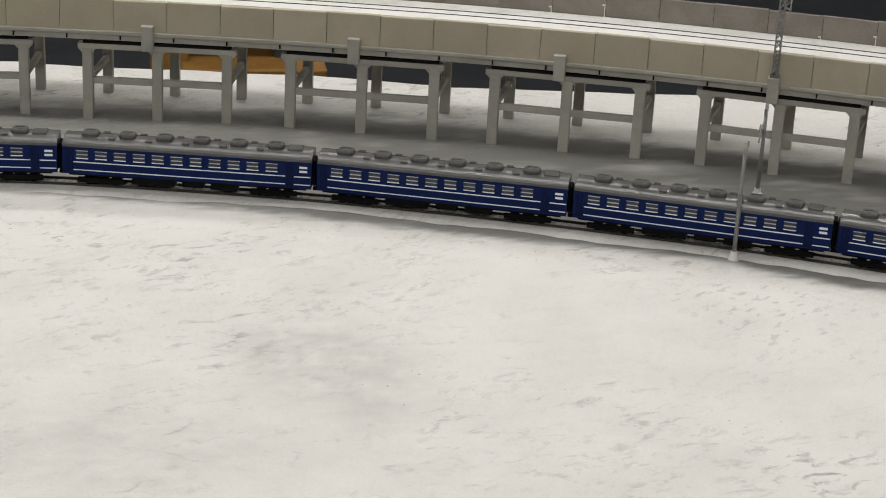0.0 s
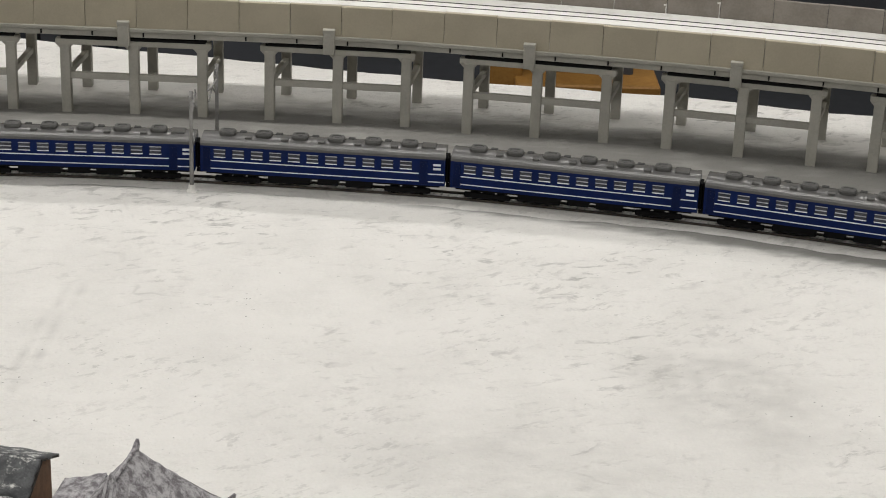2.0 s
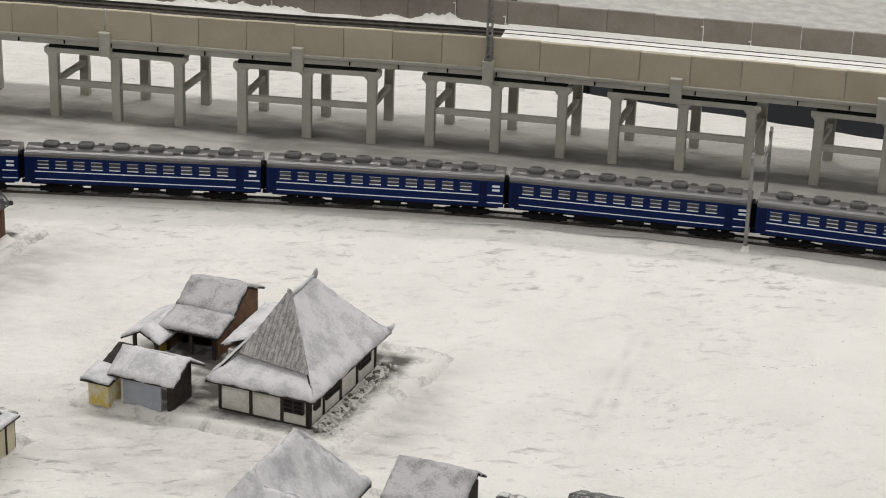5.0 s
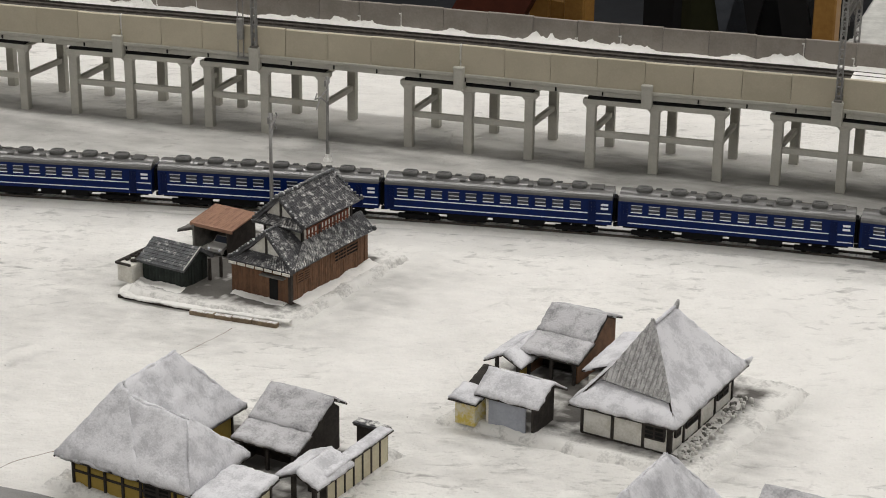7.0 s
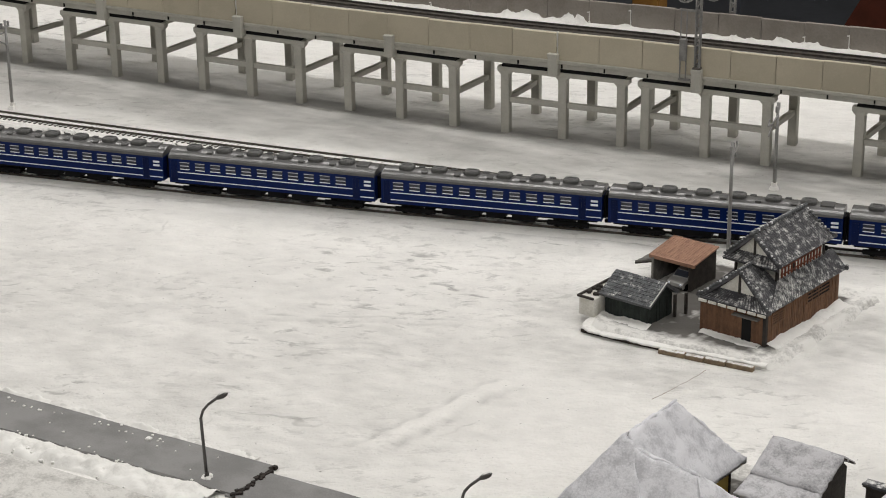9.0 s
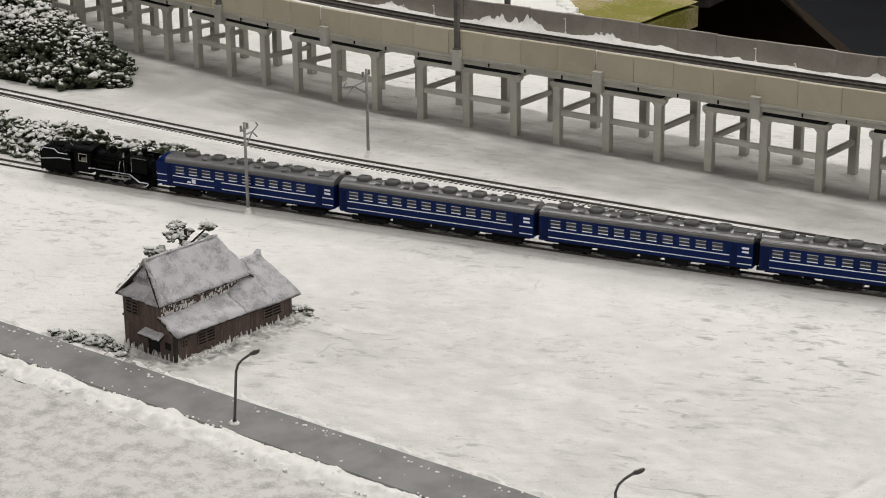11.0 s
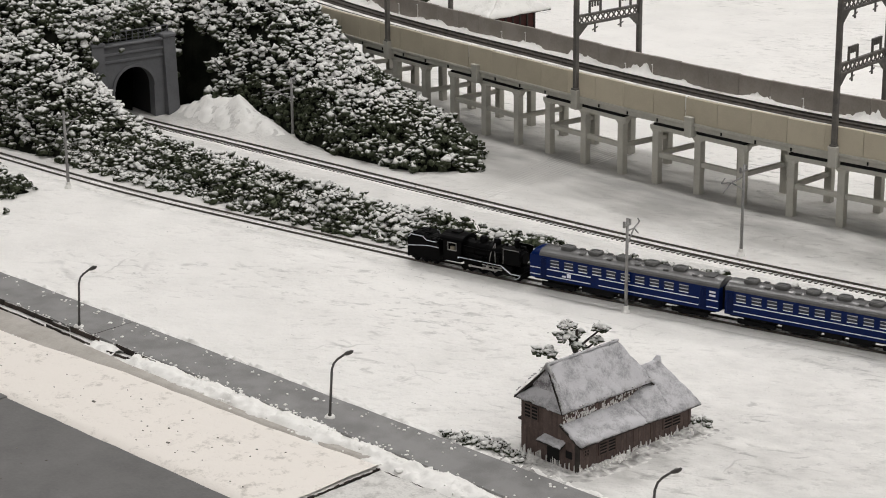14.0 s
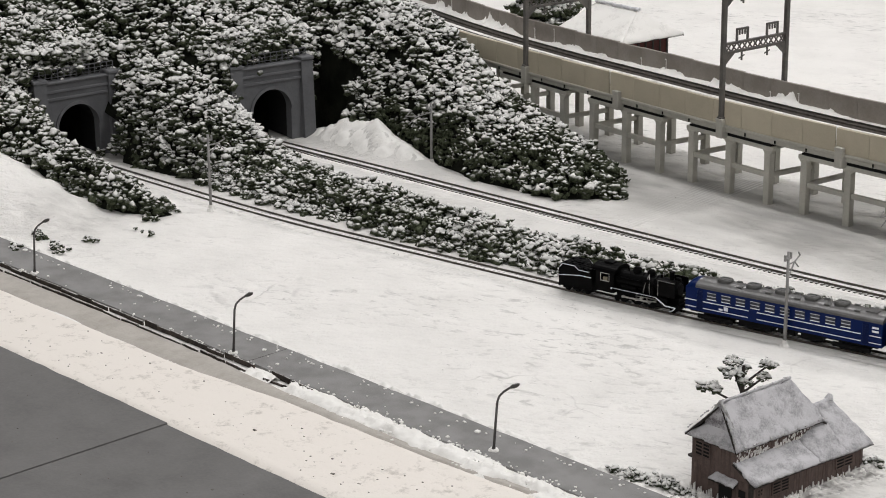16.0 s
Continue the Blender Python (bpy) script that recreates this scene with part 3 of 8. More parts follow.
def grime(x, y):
    """How far trackside dirt, and shade of viaduct and ruts painted in with it, grey the snow and field, with a ragged
    rim.
    """
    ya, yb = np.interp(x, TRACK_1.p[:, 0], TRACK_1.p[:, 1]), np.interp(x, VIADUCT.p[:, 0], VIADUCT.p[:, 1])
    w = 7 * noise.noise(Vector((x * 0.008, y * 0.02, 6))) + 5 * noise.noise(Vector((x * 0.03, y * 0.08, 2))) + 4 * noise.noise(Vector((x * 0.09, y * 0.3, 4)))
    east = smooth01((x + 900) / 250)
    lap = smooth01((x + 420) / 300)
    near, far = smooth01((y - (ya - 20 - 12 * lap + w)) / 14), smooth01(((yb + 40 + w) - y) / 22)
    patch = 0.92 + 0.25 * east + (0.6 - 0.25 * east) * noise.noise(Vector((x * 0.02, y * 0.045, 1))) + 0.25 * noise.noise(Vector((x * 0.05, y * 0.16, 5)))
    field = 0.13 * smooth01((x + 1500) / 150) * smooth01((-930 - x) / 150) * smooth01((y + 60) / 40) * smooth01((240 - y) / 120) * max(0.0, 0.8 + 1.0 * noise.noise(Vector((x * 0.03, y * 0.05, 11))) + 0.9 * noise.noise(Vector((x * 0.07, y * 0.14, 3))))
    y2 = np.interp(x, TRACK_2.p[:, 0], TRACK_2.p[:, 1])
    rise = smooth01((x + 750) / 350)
    # grey deepens towards the viaduct, its shade put into the colour
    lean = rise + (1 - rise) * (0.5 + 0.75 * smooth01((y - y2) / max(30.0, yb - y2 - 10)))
    # shade along the rut edges painted in, as their relief hardly shows
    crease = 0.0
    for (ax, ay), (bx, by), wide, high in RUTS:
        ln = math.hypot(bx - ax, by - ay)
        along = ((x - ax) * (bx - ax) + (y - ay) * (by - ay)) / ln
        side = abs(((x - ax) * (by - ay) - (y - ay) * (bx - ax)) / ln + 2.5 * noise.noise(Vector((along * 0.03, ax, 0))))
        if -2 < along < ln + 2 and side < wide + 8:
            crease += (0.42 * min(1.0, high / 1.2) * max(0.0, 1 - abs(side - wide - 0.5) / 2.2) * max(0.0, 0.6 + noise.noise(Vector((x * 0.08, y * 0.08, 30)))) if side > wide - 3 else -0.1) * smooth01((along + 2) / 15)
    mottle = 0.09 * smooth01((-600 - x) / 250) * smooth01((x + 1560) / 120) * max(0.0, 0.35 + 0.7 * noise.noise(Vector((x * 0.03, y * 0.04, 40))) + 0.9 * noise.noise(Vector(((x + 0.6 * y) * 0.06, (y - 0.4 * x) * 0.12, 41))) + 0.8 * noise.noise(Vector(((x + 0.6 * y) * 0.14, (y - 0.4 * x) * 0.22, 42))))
    return crease + mottle + field + wear_shade_at(x, y) + float(lean * near * far * min(1.15, patch) * np.interp(x, [-2000, -1600, -1350, -1100, -800, 200], [0.54, 0.54, 0.50, 0.50, 0.62, 0.92]))


def ground_sheet():
    nx, ny = 900, 400
    xs = np.linspace(-3000, 420, nx)
    rows, faces = [], []
    for x in xs:
        far = back_edge(x)
        for j in range(ny):
            v = j / (ny - 1)
            y = -430 + (far + 430) * v
            rows.append((float(x), y, snow_height(float(x), y)))
    for i in range(nx - 1):
        for j in range(ny - 1):
            a = i * ny + j
            faces.append((a, a + ny, a + ny + 1, a + 1))
    me = bpy.data.meshes.new("ground")
    me.from_pydata([(a * MM, b * MM, c * MM) for a, b, c in rows], [], faces)
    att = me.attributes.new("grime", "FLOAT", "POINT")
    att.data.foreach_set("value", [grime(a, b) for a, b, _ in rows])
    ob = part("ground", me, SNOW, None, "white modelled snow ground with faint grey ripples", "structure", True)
    return tagged(ob, category="ground")


ground_sheet()


# ---- layout table ----
def layout_table():
    ring = [(-3000, -428), (418, -428)] + [(x, back_edge(x) - 3) for x in (418, 30, -134, -203, -380, -522, -677, -776, -1083, -1500, -1640, -1735, -1790, -1832)] + [(-3000, 1497)]
    t = thing("layout_table", label="plywood table board that carries the railway layout", category="table")
    part("board", Geo().prism([(x, y, -34) for x, y in ring], (0, 0, 30)), BOARD, t)
    for x, y in ((-2900, -380), (-1300, -380), (340, -380), (340, 500), (-1000, 600), (-2900, 1400), (-2000, 1400)):
        part("leg", Geo().box(x - 25, x + 25, y - 25, y + 25, ZF, -34, 3), BOARD, t)


layout_table()


# ---- roads ----
def road_strip(name, x0, x1, y0, y1, z1, label, n=60, wob=1.0, thick=3.0, mat_=None):
    g = Geo()
    top = []
    for i in range(n + 1):
        x = x0 + (x1 - x0) * i / n
        a, b = noise.noise(Vector((x * 0.05, y0, 0))) * wob, noise.noise(Vector((x * 0.05, y1, 5))) * wob
        top.append(((x, y0 + a), (x, y1 + b)))
    for i in range(n):
        (p, q), (r, s) = top[i], top[i + 1]
        g.prism([(*p, z1 - thick), (*r, z1 - thick), (*s, z1 - thick), (*q, z1 - thick)], (0, 0, thick))
    return whole(name, g, mat_ or ASPHALT, label, "road", "structure")


road_strip("road", -2240, -1068, -53, -21, 0.7, "narrow grey asphalt lane with a cut end", thick=4.0)
road_strip("road", -1072, -830, -55, -27, 0.0, "lower continuation of the narrow grey lane", thick=3.0)
road_strip("road", -1716, -1487, -430, -152, 1.2, "wide grey asphalt road with snowy rim", n=20, thick=4.0, mat_=WIDE_ROAD)
road_strip("road", -2700, -1718, -430, -150, 1.2, "wide grey asphalt road with snowy rim", n=60, thick=4.0, mat_=WIDE_ROAD)


g = Geo()
for i in range(34):
    y = -55 + 34 * i / 33
    x, r = -1067.6 + random.gauss(0, 0.7), random.uniform(0.5, 1.2)
    g.box(x - r, x + r, y - r, y + r, -0.8, 0.75 + random.uniform(-0.4, 0.5), 0.2, random.uniform(0, 90))
whole("broken_edge", g, DARK_EDGE, "black crumbled end of the upper lane slab", "road edge", "structure")


def verge(x0, x1, yc, w, h, seed):
    """A lumpy ridge of ploughed snow."""
    g = Geo()
    n, m = int((x1 - x0) / 1.6), 13
    rows = []
    for i in range(n + 1):
        x = x0 + (x1 - x0) * i / n
        wid = w * (0.75 + 0.5 * noise.noise(Vector((x * 0.03, seed, 0))))
        for j in range(m):
            u = j / (m - 1) * 2 - 1
            y = yc + u * wid + noise.noise(Vector((x * 0.04, seed, 2))) * 3
            k = max(0.0, 1 - u * u) * (h + 3.4 * noise.noise(Vector((x * 0.13, y * 0.16, seed))) + 2.2 * noise.noise(Vector((x * 0.4, y * 0.4, seed))))
            rows.append((x, y, -0.9 + max(0.0, k)))
    faces = [(i * m + j, (i + 1) * m + j, (i + 1) * m + j + 1, i * m + j + 1) for i in range(n) for j in range(m - 1)]
    return g.add(rows, faces)


whole("snow_bank", verge(-1714, -1075, -62, 13.0, 3.6, 3.0), BANK, "lumpy white ploughed snow along the lane", "snow bank", "structure", smooth=True)
whole("snow_bank", verge(-1757, -1728, -61, 12.0, 1.6, 5.0), BANK, "small flat heap of snow in the kerb's gap", "snow bank", "structure", smooth=True)
whole("snow_bank", verge(-2230, -1080, -18, 4, 0.7, 8.0), BANK, "thin white snow rim on the lane's field side", "snow bank", "structure", smooth=True)

CRACK = mat("crack_brown", (0.30, 0.235, 0.19), 0.9, 0, (0.48, 0.45, 0.42), 120.0, 900.0, 0.2)
# thin brown cracks in the snow crust
for crack in ([(-1018, -28), (-1008, -21), (-998, -16), (-986, -15)], [(-959, -16), (-959, -5), (-952, 5), (-943, 15)], [(-947, 132), (-943, 150), (-940, 166), (-938, 177)]):
    way = Line(crack, 2.0)
    n = int(way.length / 2)
    pts = []
    for k in range(n + 1):
        x, y, _ = way.at(way.length * k / n, 0.8 * noise.noise(Vector((k * 0.3, crack[0][0], 0))))
        pts.append((x, y, snow_height(x, y) + 0.02))
    whole("snow_crack", Geo().tube(pts, 0.22, 5), CRACK, "thin brown crack in the snow crust", "crack", "structure")

# muddy strip beside the kerb and the verge
g = Geo()
rows = []
for i in range(181):
    x = -2230 + (2230 - 1490) * i / 180
    y1 = np.interp(x, [-2230, -1790, -1700, -1570, -1490], [-62, -62, -68, -69, -64]) + 1.2 * noise.noise(Vector((x * 0.05, 1, 0)))
    y0 = np.interp(x, [-2230, -1790, -1700, -1570, -1490], [-88, -87, -78, -75, -69]) + 0.8 * noise.noise(Vector((x * 0.06, 7, 0)))
    for k in range(7):
        y = y0 + (y1 - y0) * k / 6
        rows.append((x, y, 0.75 + 0.35 * noise.noise(Vector((x * 0.2, y * 0.2, 0))) - (1.6 if k in (0, 6) else 0)))
g.add(rows, [(i * 7 + j, (i + 1) * 7 + j, (i + 1) * 7 + j + 1, i * 7 + j + 1) for i in range(180) for j in range(6)])
whole("muddy_strip", g, MUD, "greyish brown slush strip beside the lane", "road edge", "structure", smooth=True)

# flat warm-white strip between the slush and the wide road
g = Geo()
rows = []
for i in range(261):
    x = -2700 + (2700 - 1488) * i / 260
    y1 = np.interp(x, [-2230, -1790, -1700, -1570, -1490], [-87, -86, -77, -74, -68]) + 0.8 * noise.noise(Vector((x * 0.06, 7, 0)))
    y0 = -150.2 + 0.9 * noise.noise(Vector((x * 0.07, 2, 0))) + 0.8 * noise.noise(Vector((x * 0.3, 2, 0)))
    for k in range(23):
        y = y0 + (y1 - y0) * k / 22
        p = Vector((x, y, 0))
        rows.append((x, y, max(1.35, snow_height(x, y) + 0.25) + 0.35 * noise.noise(p * 0.05) + 0.3 * noise.noise(p * 0.2) - (2.2 if k in (0, 22) else 0)))
g.add(rows, [(i * 23 + j, (i + 1) * 23 + j, (i + 1) * 23 + j + 1, i * 23 + j + 1) for i in range(260) for j in range(22)])
whole("snow_strip", g, WARM_SNOW, "flat warm-white snow strip beside the wide road", "snow field", "structure", smooth=True)
# dark crumbs of ground scatter on the strip and the wide road
g = Geo()
for k in range(150):
    x, y = random.uniform(-2080, -1500), (random.uniform(-142, -92) if k < 90 else random.uniform(-260, -156))
    r = random.uniform(0.15, 0.4) * (2.2 if random.random() < 0.06 else 1)
    z = 1.0 if k >= 90 else max(1.2, snow_height(x, y) + 0.1)
    g.box(x - r * 1.8, x + r * 1.8, y - r, y + r, z - 0.5, z + 0.35 + r * 0.4, r * 0.3, random.uniform(-40, 40))
whole("dark_crumbs", g, CRUMB, "small dark crumbs strewn on snow and asphalt", "crumbs", "stuff")
whole("road_joint", Geo().box(-1766.3, -1765.7, -53, -33, 0.2, 0.78, 0.05, 0).box(-1766.1, -1765.8, -33, -21.5, 0.2, 0.76), DARK_EDGE, "thin dark joint across the lane", "joint", "structure")


def strewn(name, pts, r0, r1, label):
    """Loose bits of snow, joined."""
    g = Geo()
    for x, y in pts:
        r = random.uniform(r0, r1) * (1 + (random.random() < 0.08))
        g.box(x - r * random.uniform(0.7, 1.5), x + r, y - r, y + r * random.uniform(0.6, 1.2), 0.0, 0.8 + r * 0.6, r * 0.3, random.uniform(0, 90))
    return whole(name, g, BANK, label, "snow bits", "stuff")


bits = [(random.uniform(-2200, -1075), random.choice((-26.5, -26.5, -52)) + random.gauss(0, 1.8)) for _ in range(260)]
bits += [(random.uniform(-2100, -1075), random.uniform(-52, -26)) for _ in range(40)]
bits += [(random.gauss(-1590, 90), -53 + random.gauss(0, 2.4)) for _ in range(150)]
clods_at = [(random.uniform(-1708, -1080), -63 + random.gauss(0, 4.5)) for _ in range(320)]
strewn("snow_clods", clods_at, 0.35, 1.05, "broken white snow clods along the lane")
strewn("snow_bits", bits, 0.25, 0.75, "loose white snow bits strewn on the lane")

# rougher board beyond the module joint
g = Geo()
nx, ny = 110, 60
rows = []
for i in range(nx + 1):
    for j in range(ny + 1):
        x, y = -1482 + (1482 - 830) * i / nx, -430 + (430 - 74) * j / ny
        rows.append((x - 4 * (1 - j / ny), y, 0.9 + noise.noise(Vector((x * 0.06, y * 0.06, 1))) * 0.8 + noise.noise(Vector((x * 0.25, y * 0.25, 2))) * 0.5))
g.add(rows, [(i * (ny + 1) + j, (i + 1) * (ny + 1) + j, (i + 1) * (ny + 1) + j + 1, i * (ny + 1) + j + 1) for i in range(nx) for j in range(ny)])
whole("rough_snow_field", g, ROUGH_SNOW, "coarse greyish snow field on the next board", "snow field", "structure", smooth=True)
g = Geo()
for i in range(24):
    y0 = -160 + 86 * i / 24
    w = 0.1 + 0.14 * random.random()
    x = -1484.5 - 4 * (1 - (y0 + 430) / 356)
    g.box(x - w, x + w, y0 - 0.3, y0 + 4.2, -0.5, 0.8 + 0.6 * random.random(), 0.1, random.uniform(-14, 14))
for i in range(11):
    x = -1486 + 4.4 * i
    w = (0.1 + 0.12 * random.random()) * (1.6 - 0.1 * i)
    g.box(x, x + 4.7, -74.4 - w, -74.4 + w, -0.5, 0.7 + 0.6 * random.random(), 0.1, random.uniform(-9, 5))
whole("board_joint", g, DARK_EDGE, "dark ragged joint between two layout boards", "joint", "structure")
# low dark kerb wall along the far stretch of the lane
kerb = thing("lane_kerb", label="dark brown low kerb wall beside the lane", category="kerb")
x = -2230.0
while x < -1712:
    if -1768 < x < -1737:
        x = -1737.0
    w, wob = random.uniform(9, 22), random.uniform(-0.7, 0.7)
    part("kerb_board", Geo().box(x, x + w - 0.6, -58.0 + wob, -56.8 + wob, -0.9, 2.6 + random.uniform(-1.0, 0.8), 0.3, random.uniform(-3, 3)), KERB_DARK, kerb)
    part("kerb_board", Geo().box(x, x + w - 0.6, -63.6 - wob, -62.6 - wob, -0.9, 1.3 + random.uniform(-0.6, 0.4), 0.3, random.uniform(-4, 4)), KERB_DARK, kerb)
    x += w


# ---- tracks ----
def track(line, label, s0, s1, z=0.0, hero=(0, 0), bed=True, name="railway_track", tie_mat=None, half=7.4):
    tie_mat = tie_mat or SLEEPER
    t = thing(name, label=label, category="track", kind="structure")
    if bed:
        line_bed = line.strip(Geo(), s0, s1, [(-13, z - 1.2), (-9.5, z + 0.7), (-5.6, z + (0.9 if half > 6 else 1.75)), (5.6, z + 0.9), (9.5, z + 0.7), (13, z - 1.2)], 10)
        part("track_bed", line_bed, BALLAST if z > 10 else SNOW, t, "snow-covered ballast bed", smooth=False)
    for off in (-4.5, 4.5):
        part("rail", line.strip(Geo(), s0, s1, [(off - 0.4, z + 1.6), (off + 0.4, z + 1.6), (off + 0.14, z + 1.9), (off + 0.26, z + 3.1), (off - 0.26, z + 3.1), (off - 0.14, z + 1.9)], 8), RAIL, t)
    if z < 10:
        part("snow_fill", line.strip(Geo(), s0, s1, [(-3.7, z + 0.4), (3.7, z + 0.4), (3.7, z + 1.5), (1.2, z + 1.66), (-1.2, z + 1.66), (-3.7, z + 1.5)], 8), SNOW, t, "white snow between the rails")
    wide, top = (0.8, 1.68) if half > 6 else (0.5, 1.74)
    tie = Geo().box(-wide, wide, -half, half, 0.4, top, 0.12).mesh("sleeper")
    rest = Geo()
    s = s0 + 2
    while s < s1:
        x, y, h = line.at(s)
        if hero[0] < x < hero[1]:
            part("sleeper", tie, SLEEPER, t, at=pose(x * MM, y * MM, z * MM, 0, 0, h))
        else:
            rest.box(x - wide, x + wide, y - half, y + half, z + 0.4, z + top, 0, h)
        s += 4.3
    part("far_sleepers", rest, tie_mat, t, kind="stuff")


track(TRACK_1, "front railway track with snow between brown rails", TRACK_1.near_x(-2400), TRACK_1.length - 5, hero=(-2250, -1640), half=5.5)
track(TRACK_2, "rear railway track with snow between brown rails", TRACK_2.near_x(-2400), TRACK_2.length - 5, hero=(-2150, -1180))


# ---- viaduct ----
DARK_BED = mat("dark_ballast", (0.085, 0.075, 0.065), 0.9, 0, (0.045, 0.04, 0.036), 200.0, 900.0, 0.7)
DECK_SNOW = mat("deck_snow", (0.76, 0.745, 0.71), 0.85, 0, (0.42, 0.405, 0.38), 60.0, 500.0, 0.6, edge=0.38)
PITCH, S_MID = 124.0, VIADUCT.near_x(-934)
PIER_X = (-2414, -2292, -2169, -2044, -1922, -1799, -1678, -1549, -1428, -1303, -1180, -1079, -934, -808, -687, -569, -443.5, -321, -198, -77, 44, 160, 274)
viaduct = thing("railway_viaduct", label="long curved beige concrete railway viaduct on table-like piers", category="viaduct", kind="structure")


SKEW = 3.8


def pier_meshes():
    """Table-like pier: three columns in front, three behind set SKEW along, head beams, front ties and end cross ties."""
    col = Geo()
    col.box(-3.0, 3.0, -3.0, 3.0, -2, 43.5, 0.4)
    beam = Geo()
    for y, k in ((0.0, 0.0), (48.0, SKEW)):
        beam.box(k - 47.2, k + 47.2, y - 2.8, y + 2.8, 43.2, 46.6, 0.3)
        for x in (-41.6, 0, 41.6):
            for s in (-1, 1):
                beam.prism([(k + x + s * 2.9, y - 2.5, 43.6), (k + x + s * 5.6, y - 2.5, 43.6), (k + x + s * 2.9, y - 2.5, 40.6)], (0, 5, 0))
    for x in (-41.6, 41.6):
        beam.prism([(x - 2.2, 2.8, 43.6), (x + 2.2, 2.8, 43.6), (x + SKEW + 2.2, 45.2, 43.6), (x + SKEW - 2.2, 45.2, 43.6)], (0, 0, 3.0))
    tie = Geo()
    for a, b in ((-38.7, -2.9), (2.9, 38.7)):
        tie.box(a, b, -1.6, 1.6, 21.0, 25.0, 0.3)
    cross = Geo()
    for x in (-41.6, 41.6):
        cross.prism([(x - 1.6, 2.9, 21.0), (x + 1.6, 2.9, 21.0), (x + SKEW + 1.6, 45.1, 21.0), (x + SKEW - 1.6, 45.1, 21.0)], (0, 0, 3.6))
    return col.mesh("column"), beam.mesh("pier"), tie.mesh("tie_beam"), cross.mesh("cross_tie")


COL, BEAM, TIE, CROSS = pier_meshes()
BEARING = Geo().box(-44, 44, -2.4, 6.0, 46.6, 48.2).box(-40, 48, 42, 50.0, 46.6, 48.2).mesh("bearing_strip")
BRACKET = Geo().box(-3.4, 3.4, -9.4, -2.0, 45.0, 60.5, 0.4).box(-3.7, 3.7, -9.7, -5.6, 58.6, 60.9, 0.3).mesh("mast_bracket")
k0, k1 = -12, 10
for px in PIER_X:
    sp = VIADUCT.near_x(px)
    x, y, h = VIADUCT.at(sp)
    pier = part("pier", BEAM, PIER, viaduct, at=pose(x * MM, y * MM, 0, 0, 0, h) @ Matrix.Diagonal((1.045 if px > -250 else 1.012, 1, 1, 1)))
    for cx in (-41.6, 0.0, 41.6):
        for cy, k in ((0.0, 0.0), (48.0, SKEW)):
            part("column", COL, PIER, pier, at=pose((cx + k) * MM, cy * MM, 0))
    part("tie_beam", TIE, PIER, pier)
    part("bearing_strip", BEARING, TUNNEL_DARK, pier, "black bearing strip under the girder")
    part("cross_tie", CROSS, PIER, pier)
    bx, by, _ = VIADUCT.at(sp - 5)
    part("mast_bracket", BRACKET, PIER, viaduct, at=pose(bx * MM, by * MM, 0, 0, 0, h))

SA, SB = S_MID + (k0 - 0.5) * PITCH, S_MID + (k1 + 0.4) * PITCH
part("girder", VIADUCT.strip(Geo(), SA, SB, [(1.5, 48.6), (50, 48.6), (54, 54), (-3, 54)], 10), PIER, viaduct, "grey concrete underside girder")
part("deck", VIADUCT.strip(Geo(), SA, SB, [(-3.6, 54), (60, 54), (60, 64.5), (-3.6, 64.5)], 10), DECK_SNOW, viaduct, "deck slab strewn with snow")
part("edge_moulding", VIADUCT.strip(Geo(), SA, SB, [(-4.6, 49.8), (-1.6, 49.8), (-1.6, 55.9), (-6.0, 55.9), (-6.3, 55.5), (-6.3, 53.9), (-5.9, 53.4), (-4.6, 53.0)], 10), PIER, viaduct)


def panel_between(line, s0, s1, off0, off1, z0, z1, gap=0.18):
    g = Geo()
    return line.strip(g, s0 + gap, s1 - gap, [(off0, z0), (off1, z0), (off1, z1 - 0.4), (off1 - 0.3, z1), (off0 + 0.3, z1), (off0, z1 - 0.4)], 10)


STUB = Geo().box(-0.45, 0.45, -5.6, -4.4, 50.4, 53.2, 0.1).mesh("drain_stub")
# panel joints: their numbers and places along the line
JOINT_K, JOINT_S = [-24, 0, 16, 23, 41, 53, 65], [143, 895, 1402, 1616, 2178, 2562, 2944]
